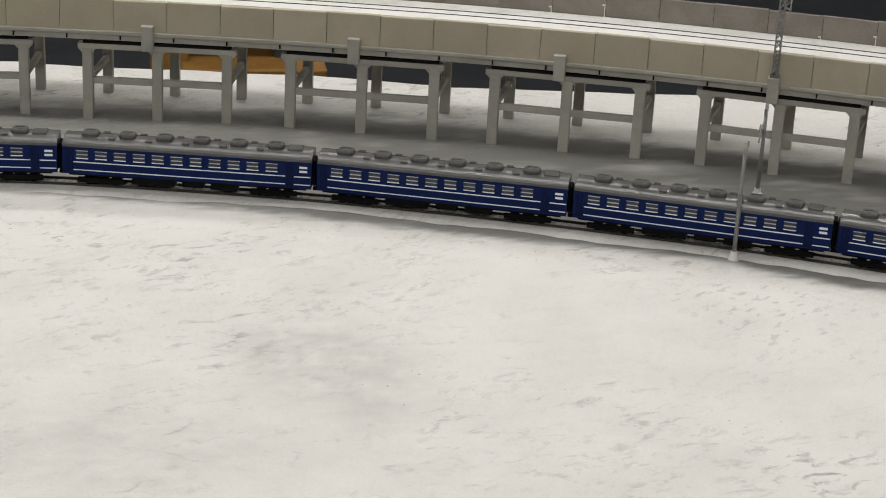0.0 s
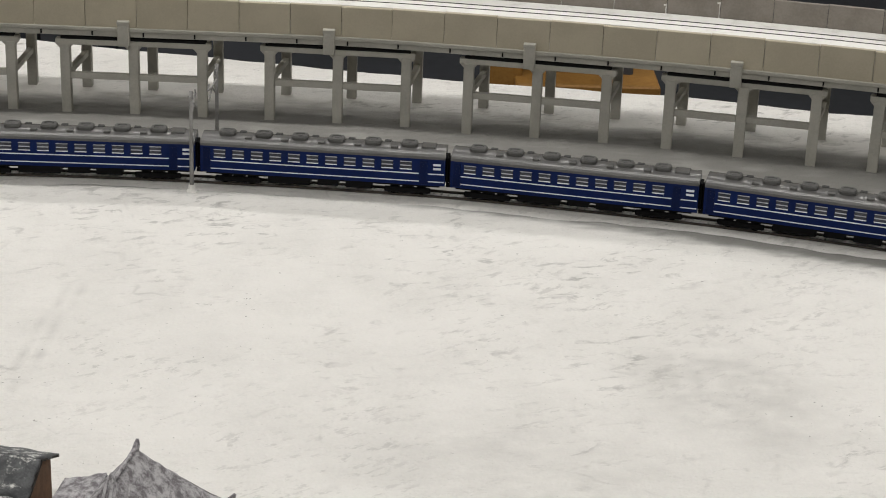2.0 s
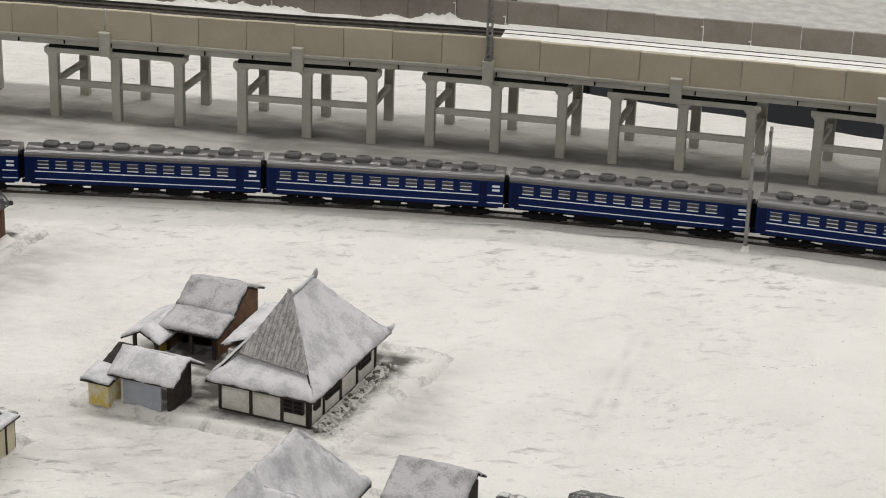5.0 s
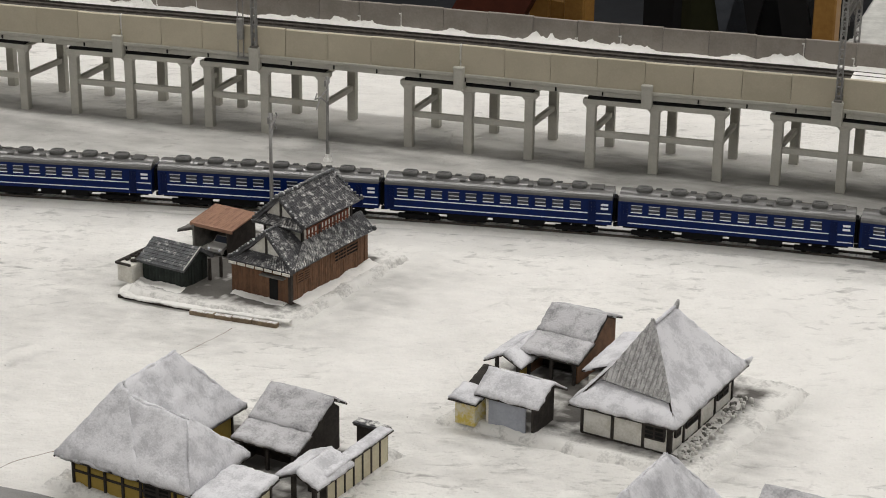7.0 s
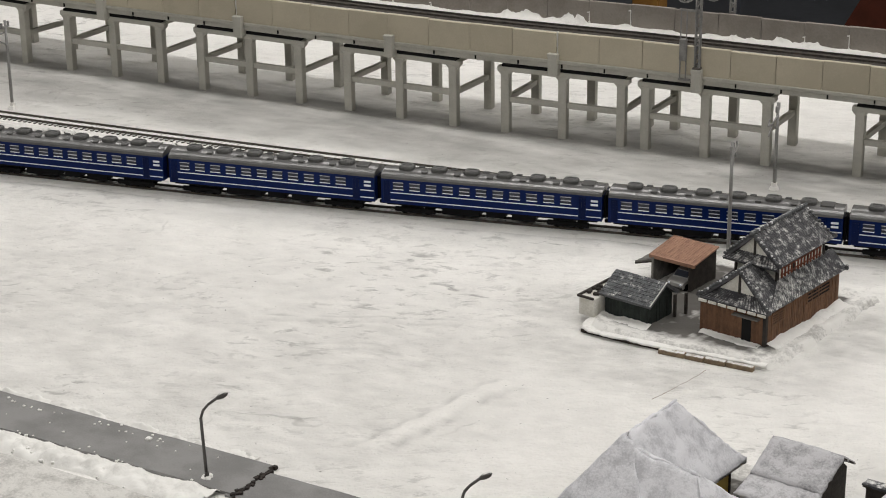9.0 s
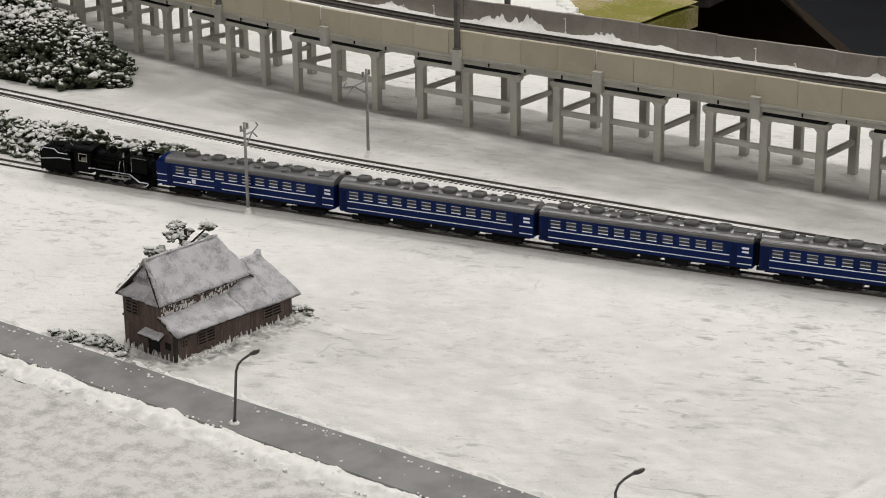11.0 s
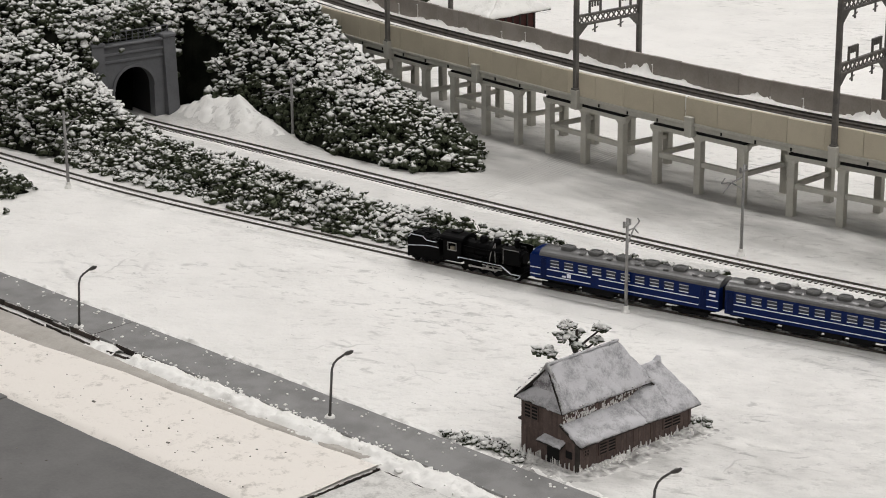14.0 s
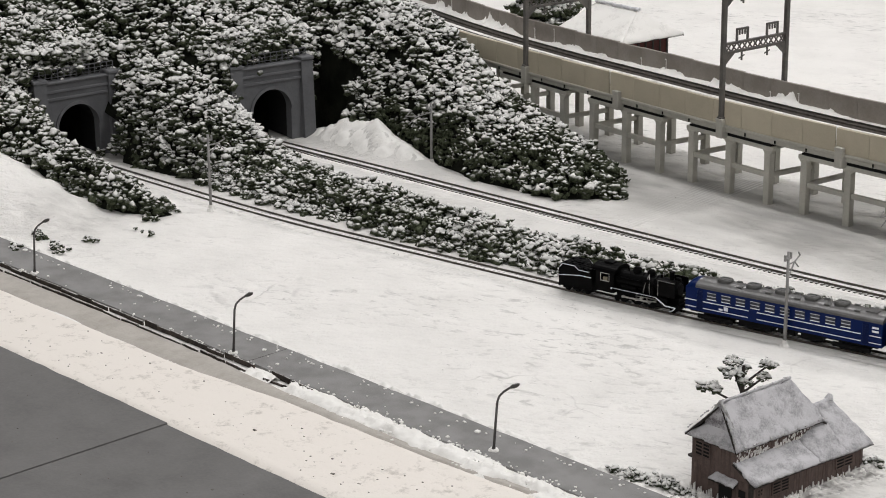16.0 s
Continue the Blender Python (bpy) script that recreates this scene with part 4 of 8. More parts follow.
for n in range(-24, 64):
    s, s2 = (float(np.interp(n + d, JOINT_K, JOINT_S)) for d in (0, 1))
    if s2 > SB:
        break
    snowy = n % 8 == 0 and s < 1950
    if snowy:
        jx, jy, jh = VIADUCT.at(s + 0.6)
        part("joint_snow", Geo().box(-0.5, 0.5, -4.6, -2.6, 58.5, 63, 0.3).box(-0.7, 0.4, -4.9, -2.4, 64.5, 75.5, 0.4), BANK, viaduct, "snow packed in a panel joint", at=pose(jx * MM, jy * MM, 0, 0, 0, jh))
    stub = VIADUCT.at(s + 4)
    part("drain_stub", STUB, TUNNEL_DARK, viaduct, at=pose(stub[0] * MM, stub[1] * MM, 0, 0, 0, stub[2]))
    lift = 0.35 * ((n * 7) % 5 - 2) / 2
    part("parapet_panel", panel_between(VIADUCT, s + (1.2 if snowy else 0), s2, -5.2, -2.2, 55.8, 75.0 + lift), DECK, viaduct)
    part("rear_panel", panel_between(VIADUCT, s, s2, 60.0, 62.5, 54.0, 81.5 + lift), PARAPET, viaduct, "grey translucent rear wall panel")
    if (n * 7) % 5 in (0, 2):
        tall = 69 + 10 * ((n * 37) % 11) / 10
        drip = Geo().box(s2 - s - 0.25, s2 - s + 0.3, 59.5, 60.3, 66, tall, 0.15).box(s2 - s - 1.6, s2 - s + 0.2, 59.6, 60.2, tall - 1.2, tall - 0.3, 0.15).box(s2 - s - 0.6, s2 - s + 0.9, 59.3, 60.3, 64.4, 67, 0.3)
        ex, ey, eh = VIADUCT.at(s)
        part("joint_drip", drip, BANK, viaduct, "white drip down a wall joint", at=pose(ex * MM, ey * MM, 0, 0, 0, VIADUCT.at((s + s2) / 2)[2]))
part("deck_fill", VIADUCT.strip(Geo(), VIADUCT.near_x(-690), SB, [(8, 64.3), (59.5, 64.3), (59.5, 66.9), (52, 66.3), (10, 66.3)], 10), BANK, viaduct, "snow level with the rails")
part("front_snow", VIADUCT.strip(Geo(), SA, SB, [(-2.2, 64.4), (12.5, 64.4), (10.5, 68.6), (5.0, 72.6), (-1.8, 74.9)], 6), BANK, viaduct, "white snow drifted against the front wall")


rows, m = [], 9
count = int((SB - SA) / 1.6)
for i in range(count + 1):
    s = SA + (SB - SA) * i / count
    heavy = (0.12 + 0.88 * smooth01((-640 - VIADUCT.at(s)[0]) / 120)) * max(0.0, 0.45 + 1.3 * noise.noise(Vector((s * 0.012, 3, 0))) + 0.5 * noise.noise(Vector((s * 0.05, 5, 0))))
    spike = smooth01((noise.noise(Vector((s * 0.03, 8, 0))) + 0.04) / 0.14) * max(0.0, 4.5 + 6 * noise.noise(Vector((s * 0.12, 1, 0))) + 4 * noise.noise(Vector((s * 0.4, 1, 0))))
    for j in range(m):
        u = j / (m - 1)
        x, y, _ = VIADUCT.at(s, 49 + 11 * u)
        rows.append((x, y, 64.3 + heavy * (1.2 + 2.2 * u + 1.15 * spike * u**4 + 0.9 * noise.noise(Vector((x * 0.3, y * 0.3, 2))))))
part("rear_drift", Geo().add(rows, [(i * m + j, (i + 1) * m + j, (i + 1) * m + j + 1, i * m + j + 1) for i in range(count) for j in range(m - 1)]), BANK, viaduct, "ragged white snow drifted against the rear wall", smooth=True)


class Beside:
    """A line that runs at a fixed distance to the left of another."""

    def __init__(self, line, off):
        self.line, self.off, self.length = line, off, line.length

    def at(self, s, off=0.0):
        return self.line.at(s, self.off + off)

    strip = Line.strip


for off in (18.0, 42.5):
    way = thing("viaduct_track", label="dark rails in snow on the viaduct deck", category="track", kind="structure")
    for side in (-4.5, 4.5):
        part("rail", Beside(VIADUCT, off + side).strip(Geo(), SA + 5, SB - 5, [(-0.8, 64.9), (0.8, 64.9), (0.4, 65.4), (0.5, 66.6), (-0.5, 66.6), (-0.4, 65.4)], 8), DARK_BED, way)
    s_end = VIADUCT.near_x(-690 if off > 30 else -1560)
    part("ballast_bed", Beside(VIADUCT, off).strip(Geo(), SA + 5, s_end, [(-9, 64.4), (-7, 65.2), (7, 65.2), (9, 64.4)], 10), DARK_BED, way, "dark ballast swept half clear of snow")


# ---- masts and poles ----
def portal_mast(px):
    x, y, h = VIADUCT.at(VIADUCT.near_x(px) - 5)
    t = thing("portal_mast", x, y, 0, h, "dark steel catenary portal standing on the viaduct edge", "mast", "catenary portals")
    slim = px > -1200
    for yy, z0 in ((-6.6, 60), (64.5, 54)):
        if not slim:
            part("post", Geo().box(-1.9, 1.9, yy - 1.9, yy + 1.9, z0, 176, 0.4), MAST, t)
            continue
        g = Geo()
        for dx in (-1.5, 1.5):
            for dy in (-1.2, 1.2):
                g.box(dx - 0.45, dx + 0.45, yy + dy - 0.45, yy + dy + 0.45, z0, 176)
        z = z0
        while z < 172:
            g.rod((-1.5, yy - 1.2, z), (1.5, yy - 1.2, z + 4), 0.4, n=5)
            g.rod((1.5, yy + 1.2, z), (-1.5, yy + 1.2, z + 4), 0.4, n=5)
            g.box(-1.6, 1.6, yy - 1.3, yy + 1.3, z + 4, z + 4.7)
            z += 6
        part("lattice_post", g, STEEL, t, "grey lattice post")
    part("foot", Geo().box(-2.6, 2.6, -9.4, -3.8, 60.4, 62.2, 0.3), MAST, t)
    part("foot", Geo().box(-3, 3, 62.4, 67.5, 46, 60, 0.5), MAST, t)
    for z in (112, 158):
        g = Geo()
        g.box(-1.3, 1.3, -4.4, 62.4, z + 7.2, z + 9.2, 0.2)
        g.box(-1.3, 1.3, -4.4, 62.4, z, z + 2.0, 0.2)
        for i in range(11):
            a, b = -4 + 6.0 * i, -4 + 6.0 * (i + 1)
            g.rod((0, a, z + 1.4), (0, b, z + 8), 0.7, n=5)
            g.rod((0, b, z + 1.4), (0, a, z + 8), 0.7, n=5)
        g.prism([(-1.2, -4.4, z), (-1.2, 5, z), (-1.2, -4.4, z - 8)], (2.4, 0, 0))
        g.prism([(-1.2, 62.4, z), (-1.2, 53, z), (-1.2, 62.4, z - 8)], (2.4, 0, 0))
        part("lattice_beam", g, MAST, t)
        for yy in (8, 42):
            f = Geo()
            f.box(-0.8, 0.8, yy - 0.7, yy + 0.7, z + 9.2, z + 19)
            f.box(-0.8, 0.8, yy + 11.3, yy + 12.7, z + 9.2, z + 19)
            f.box(-0.8, 0.8, yy - 0.7, yy + 12.7, z + 18, z + 19.4)
            for dy in (3, 6, 9):
                f.rod((0, yy + dy, z + 14), (0, yy + dy, z + 18), 0.8, n=6)
            part("feeder_frame", f, MAST, t)
        if px == -1079 and z == 112:
            for wx, wy in ((-10, -6.6), (5, 4)):
                wheel = part("tension_wheel", Geo().torus((wx, wy, 112), 7, 0.7), STEEL, t, "grey spoked tension wheel")
                part("spokes", Geo().rod((wx - 7, wy, 112), (wx + 7, wy, 112), 0.45, n=6).rod((wx, wy, 105), (wx, wy, 119), 0.45, n=6).rod((wx, wy - 1, 112), (wx, wy + 1, 112), 1.4, n=8), STEEL, wheel)
            part("guide_rod", Geo().rod((-12, -6.6, 52), (-12, -6.6, 100), 0.5, n=6).rod((-8, -6.6, 52), (-8, -6.6, 100), 0.5, n=6).box(-13, 0, -7.2, -6, 99, 100.4).box(-13, 0, -7.2, -6, 52, 53.2), STEEL, t)
            part("counterweight", Geo().rod((-10, -6.6, 66), (-10, -6.6, 80), 2.6, n=12), STEEL, t, "round grey counterweight")
        for yy in (14, 43):
            part("insulator", Geo().rod((0, yy, z - 7), (0, yy, z), 0.8, n=6).rod((0, yy - 3, z - 5), (0, yy + 3, z - 3), 0.6, n=6), MAST, t)


for k in (44, -687, -1079, -1549, -1799, -2044, -2292):
    portal_mast(k)


def catenary_pole(x, y, height, turn, side, snowy=True):
    """A round pole with a bracket arm; side +1 puts the arm to the left of its heading."""
    t = thing("catenary_pole", x, y, -0.8, turn, "slim grey catenary pole with a bracket arm beside the track", "pole", "catenary poles")
    part("pole", Geo().rod((0, 0, 0), (0, 0, height), 1.25, 0.95, 10), STEEL, t, smooth=True)
    part("base", Geo().rod((0, 0, 0), (0, 0, 2.4), 3.6, 2.6, 8).rod((0, 0, 2.4), (0, 0, 5), 2.0, 1.8, 8), BANK, t, "snow-covered foot")
    z = height
    part("cross_arm", Geo().box(-0.7, 0.7, -5, 4, z - 5.2, z - 4.0).box(-0.7, 0.7, -5, -3.8, z - 4.0, z - 1.2).box(-0.7, 0.7, 2.8, 4, z - 4.0, z - 1.2), STEEL, t)
    w = side * (17 if side > 0 else 30)
    arm = Geo().tube([(0, 0, z - 18), (0, w * 0.55, z - 9), (0, w, z - 6.5)], 0.55, 6).tube([(0, 0, z - 8.5), (0, w * 0.55, z - 9), (0, w * 0.9, z - 14)], 0.5, 6)
    arm.rod((0, w, z - 6.5), (0, w * 0.85, z - 4), 0.5, n=6)
    part("bracket_arm", arm, STEEL, t)


for x, y, hgt, line in ((-8, 321, 66, TRACK_1), (-513, 407, 60, TRACK_1), (-991, 329, 71, TRACK_1), (-1547, 209, 64, TRACK_1), (-2054, 137, 62, TRACK_1)):
    catenary_pole(x, y, hgt, line.at(line.near_x(x))[2], 1)
for x, y, hgt in ((26, 414, 56), (-510, 482, 52), (-1013, 454, 58), (-1563, 355, 66), (-2032, 354, 54)):
    catenary_pole(x, y, hgt, TRACK_2.at(TRACK_2.near_x(x))[2], -1)


def street_lamp(x, y, lean):
    t = thing("street_lamp", x, y, -0.6, 0, "slim dark street lamp with a bent arm beside the lane", "street lamp", "street lamps")
    part("post", Geo().rod((0, 0, 0), (lean, 0, 31), 0.8, 0.7, 8).tube([(lean, 0, 31), (lean + 1.2, 0.5, 35), (lean + 3.2, 1.7, 37.8), (lean + 7, 4.2, 41.2)], 0.65, 8), LAMP_POST, t, smooth=True)
    part("base", Geo().rod((0, 0, 0), (0.3, 0, 4), 1.5, 1.0, 8), LAMP_POST, t)
    heap = Geo()
    for k in range(9):
        ang, r0 = math.tau * k / 9, random.uniform(0.8, 1.6)
        cx, cy = 1.8 * math.cos(ang), 1.5 * math.sin(ang)
        heap.box(cx - r0, cx + r0, cy - r0, cy + r0, -0.4, random.uniform(1.2, 3.0), r0 * 0.5, random.uniform(0, 90))
    part("foot_snow", heap, BANK, t, "little heap of snow at the foot", smooth=True)
    g = Geo()
    p, q = Vector((lean + 6.2, 3.7, 40.6)), Vector((lean + 11.0, 6.6, 43.5))
    sizes = [1.6 * math.sqrt(max(0.03, 1 - (2 * k / 9 - 1) ** 2)) * (0.72 + 0.28 * k / 9) for k in range(10)]
    g.loft([p.lerp(q, k / 9) for k in range(10)], sizes, 12)
    part("lamp_head", g, LAMP_HEAD, t, "oval dark lamp head")


for x, y in ((-947, -56), (-1090, -46), (-1325, -45), (-1558, -43), (-1786, -50), (-2015, -51)):
    street_lamp(x + 1.5, y, 3.0 if x < -1200 else -1.5)


# ---- the train ----
def wheelset(g, x, z0, r, y=6.0):
    for s in (-1, 1):
        g.rod((x, s * y, z0 + r), (x, s * (y - 1.2), z0 + r), r, n=14)
    g.rod((x, -y, z0 + r), (x, y, z0 + r), 0.8, n=6)
    return g


def coach(first):
    """A blue passenger coach with a grey roof; first: the one with the rounded blue cab end."""
    L = 138.0
    t = thing("passenger_coach", 0, 0, 0, 0, "dark blue passenger coach with white lines and grey roof" if not first else "dark blue end coach with rounded blue cab roof", "train coach", "coaches of the train")
    side = [(-9.5, 10.5), (-9.7, 13), (-9.6, 26.2), (9.6, 26.2), (9.7, 13), (9.5, 10.5)]
    part("body", Geo().prism([(0, y, z) for y, z in side], (L, 0, 0)), BLUE, t)
    arc = [(9.75 * math.cos(a), 26.2 + 4.6 * math.sin(a) ** 0.9) for a in [math.pi * k / 12 for k in range(13)]]
    x0 = 7.0 if first else 0.0
    part("roof", Geo().prism([(x0, y, z) for y, z in arc], (L - x0, 0, 0)), COACH_ROOF, t, "grey curved roof", smooth=False)
    if first:
        g = Geo()
        n, k = 6, len(arc)
        rows = []
        for i in range(n + 1):
            u = i / n
            f = math.sqrt(max(0.0, 1 - (1 - u) ** 2))
            rows += [(7.0 * u, y * (0.9 + 0.1 * f), 26.2 + (z - 26.2) * (0.15 + 0.85 * f)) for y, z in arc]
        g.add(rows, [(i * k + j, i * k + j + 1, (i + 1) * k + j + 1, (i + 1) * k + j) for i in range(n) for j in range(k - 1)])
        part("cab_roof", g, BLUE, t, "rounded blue roof end", smooth=True)
        part("head_light", Geo().rod((1.2, -4.5, 27.6), (0.1, -4.5, 27.3), 1.0, n=10), WHITE, t, "pale round head light")
        part("cab_window", Geo().box(-0.15, 0.3, -6.5, -1.0, 19.8, 24.2, 0.1), WINDOW, t)
        part("cab_window", Geo().box(-0.15, 0.3, 1.0, 6.5, 19.8, 24.2, 0.1), WINDOW, t)
    glass = Geo().box(-3.3, 3.3, -0.25, 0.25, 19.6, 24.6, 0.15).mesh("window")
    sill = Geo().box(-3.3, 3.3, -0.34, 0.34, 19.5, 20.1, 0.05).mesh("window_sill")
    sash = Geo().box(-3.1, 3.1, -0.34, 0.34, 21.7, 22.3, 0.05).box(-3.3, 3.3, -0.34, 0.34, 24.0, 24.45, 0.05).mesh("sash")
    first_x, count = (19.0, 10) if first else (11.0, 11)
    for i in range(count):
        for s in (-1, 1):
            w = part("window", glass, WINDOW, t, at=pose((first_x + 10.5 * i) * MM, s * 9.62 * MM, 0))
            part("sash", sash, SASH, w, "pale grey sash bars")
            part("window_sill", sill, WHITE, w, "white lower frame bar")
    door = Geo().box(-2.1, 2.1, -0.2, 0.2, 11.2, 25.2, 0.15).box(-1.7, -0.3, -0.35, 0.35, 18.5, 24.2).box(0.3, 1.7, -0.35, 0.35, 18.5, 24.2).mesh("door")
    for dx in ((10.5, 127.0) if first else (3.6, 126.0)):
        for s in (-1, 1):
            part("door", door, BLUE_DOOR, t, "dark blue folding door", at=pose(dx * MM, s * 9.7 * MM, 0))
    for s in (-1, 1):
        y = s * 9.72
        segs = ((0.3, 8), (13, 46), (52, 124), (129.5, 137.5)) if first else ((6, 123.5), (128.5, 137.5))
        for a, b in segs:
            part("waist_line", Geo().box(a, b, y - 0.14, y + 0.14, 17.25, 17.85), WHITE, t)
            part("sill_line", Geo().box(a, b, y - 0.16, y + 0.16, 12.7, 13.25), WHITE, t)
        for z in (20.0, 22.4):
            part("side_board", Geo().box(131.2, 135.6, y - 0.12, y + 0.12, z, z + 1.3, 0.05), WHITE, t, "small white board")
    if first:
        for s in (-1, 1):
            y = s * 9.74
            part("emblem", Geo().box(24.6, 27.4, y - 0.15, y + 0.15, 13.9, 15.1).box(28.2, 31.2, y - 0.15, y + 0.15, 14.0, 16.8, 0.1), WHITE, t, "white company emblem as plain shapes")
    for i in range(5 if first else 6):
        x = (24.0 if first else 14.0) + 20.6 * i
        g = Geo()
        ring = [(x + 4.8 * math.copysign(abs(math.cos(a)) ** 0.6, math.cos(a)), 4.2 * math.copysign(abs(math.sin(a)) ** 0.6, math.sin(a)), 29.4) for a in [math.tau * k / 16 for k in range(16)]]
        low, mid_, top = ([(x + (px - x) * f, py * f, z) for px, py, _ in ring] for f, z in ((0.9, 29.2), (1.0, 30.0), (1.0, 32.0)))
        cap, dip = ([(x + (px - x) * f, py * f, z) for px, py, _ in ring] for f, z in ((0.88, 32.8), (0.6, 32.8)))
        well = [(x + (px - x) * 0.55, py * 0.55, 32.35) for px, py, _ in ring]
        g.add(low + mid_ + top + cap + dip + well, [(r * 16 + j, r * 16 + (j + 1) % 16, r * 16 + 16 + (j + 1) % 16, r * 16 + 16 + j) for r in range(5) for j in range(16)] + [tuple(80 + j for j in range(16)), tuple(range(16))])
        unit = part("air_conditioner", g, VENT, t, "rounded grey roof unit")
        part("fan", Geo().rod((x, 0, 32.0), (x, 0, 32.55), 1.5, 1.3, 12), VENT, unit)
        if i < 5:
            for dx, y in ((8.0, 4.4), (12.5, -4.4)):
                part("vent_box", Geo().box(x + dx - 1.9, x + dx + 1.9, y - 1.5, y + 1.5, 29.2, 31.0, 0.3), VENT_DARK if dx < 9 else VENT, t)
    part("roof_hatch", Geo().box(124, 132, -4, 4, 30.0, 31.4, 0.3), COACH_ROOF, t)
    part("gangway", Geo().box(L - 0.2, L + 1.9, -4.2, 4.2, 10.8, 25.8, 0.4), UNDER, t, "black gangway bellows")
    if not first:
        part("gangway", Geo().box(-1.9, 0.2, -4.2, 4.2, 10.8, 25.8, 0.4), UNDER, t, "black gangway bellows")
    part("underframe", Geo().box(3, L - 3, -8.2, 8.2, 9.2, 10.6).box(38, 62, -7.6, 7.6, 5.4, 9.4, 0.4).box(66, 78, -7.6, 7.6, 6.0, 9.4, 0.4).box(82, 97, -7.6, 7.6, 5.6, 9.4, 0.4), UNDER, t, "black underframe with equipment boxes")
    for x in (21, 117):
        b = part("bogie", Geo().box(x - 13, x + 13, -8.0, -6.6, 4.8, 8.2, 0.5).box(x - 13, x + 13, 6.6, 8.0, 4.8, 8.2, 0.5).box(x - 3, x + 3, -7, 7, 5.4, 9.4), UNDER, t)
        for dx in (-7.5, 7.5):
            part("wheelset", wheelset(Geo(), x + dx, 3.1, 2.9, 5.2), UNDER, b)
    part("coupler", Geo().box(L, L + 2.4, -1.2, 1.2, 7, 9, 0.2).box(-2.4, 0, -1.2, 1.2, 7, 9, 0.2), UNDER, t)
    return t


BLUE_DOOR = mat("door_blue", (0.001, 0.008, 0.055), 0.4, spec=0.1)


OCHRE_SEAT = mat("cab_seat", (0.30, 0.27, 0.20), 0.7)


def locomotive():
    """A small black tender engine; the tender leads at x = 0, the smokebox ends at x = 94."""
    t = thing("steam_locomotive", 0, 0, 0, 0, "black tender steam locomotive with white edge lines", "locomotive")
    ten = [(0, 8.5), (27, 8.5), (27, 17), (25, 20.5), (16, 20.5), (13, 23), (2, 23), (0, 20.5)]
    tender = part("tender", Geo().prism([(x, -8.6, z) for x, z in ten], (0, 17.2, 0)), LOCO, t, "black coal tender")
    coal = Geo()
    for _ in range(90):
        x, y, r = random.uniform(2.5, 24), random.uniform(-7, 7), random.uniform(0.7, 1.5)
        coal.box(x - r, x + r, y - r, y + r, (22.4 if x < 14 else 20.2) - r * 0.3, (22.4 if x < 14 else 20.2) + r, 0.3, random.uniform(0, 90))
    part("coal", coal, LOCO, tender)
    for s in (-1, 1):
        y = s * 8.65
        part("tender_line", Geo().tube([(0.6, y, 14.2), (17, y, 16.6), (26.4, y, 16.6)], 0.32, 5), WHITE, tender)
        part("tender_line", Geo().tube([(1.0, y, 20.2), (3, y, 22.6), (13, y, 22.6), (16, y, 20.2), (24.5, y, 20.2)], 0.28, 5), WHITE, tender)
    part("tender_frame", Geo().box(1, 27, -7.6, 7.6, 6.4, 8.6, 0.3).box(-1.2, 0.5, -7.5, 7.5, 5.8, 8.4, 0.2), LOCO, t)
    for x in (5.5, 13.5, 21.5):
        g = wheelset(Geo(), x, 3.1, 2.8, 5.4)
        for s in (-1, 1):
            g.box(x - 2.6, x + 2.6, s * 7.2 - 0.6, s * 7.2 + 0.6, 5.2, 7.4, 0.3)
        part("tender_wheelset", g, LOCO, t)
    cab = part("cab", Geo().box(30, 31, -8.4, 8.4, 9, 24).box(43.5, 44.5, -8.4, 8.4, 9, 24).box(31, 43.5, -8.6, -7.9, 9, 16.8).box(31, 43.5, 7.9, 8.6, 9, 16.8).box(31, 34.2, -8.6, -7.9, 16.8, 24).box(41, 43.5, -8.6, -7.9, 16.8, 24).box(31, 34.2, 7.9, 8.6, 16.8, 24).box(41, 43.5, 7.9, 8.6, 16.8, 24).box(34.2, 41, -8.6, -7.9, 22.2, 24).box(34.2, 41, 7.9, 8.6, 22.2, 24), LOCO, t, "open-sided black cab")
    for s in (-1, 1):
        y = s * 8.7
        part("window_frame", Geo().box(34.0, 34.4, y - 0.15, y + 0.15, 16.8, 22.2).box(40.8, 41.2, y - 0.15, y + 0.15, 16.8, 22.2).box(34, 41.2, y - 0.15, y + 0.15, 16.6, 17.1).box(34, 41.2, y - 0.15, y + 0.15, 21.9, 22.3), SILVER, cab, "pale window frame")
        part("cab_seat", Geo().box(35.0, 38.6, s * 6.6 - 1.0, s * 6.6 + 1.0, 12, 19.0, 0.4), OCHRE_SEAT, cab, "pale backed seat inside the cab")
    arc = [(9.3 * math.cos(a), 23.6 + 4.0 * math.sin(a)) for a in [math.pi * k / 10 for k in range(11)]]
    part("cab_roof", Geo().prism([(27.5, y, z) for y, z in arc], (18.5, 0, 0)), LOCO, t)
    part("roof_ventilator", Geo().box(33, 40, -3, 3, 27.3, 28.4, 0.3), LOCO, t)
    for x in (47, 54, 63.5, 74):
        part("boiler_band", Geo().rod((x, 0, 18.4), (x + 0.7, 0, 18.4), 6.85, 6.85, 22), LOCO, t)
    for s in (-1, 1):
        part("feed_pipe", Geo().tube([(46, s * 6.9, 16.0), (66, s * 6.9, 15.6), (69, s * 5.2, 22.4)], 0.45, 6), LOCO, t)
        part("air_tank", Geo().rod((50, s * 6.9, 14.6), (62, s * 6.9, 14.6), 1.5, 1.5, 10), LOCO, t)
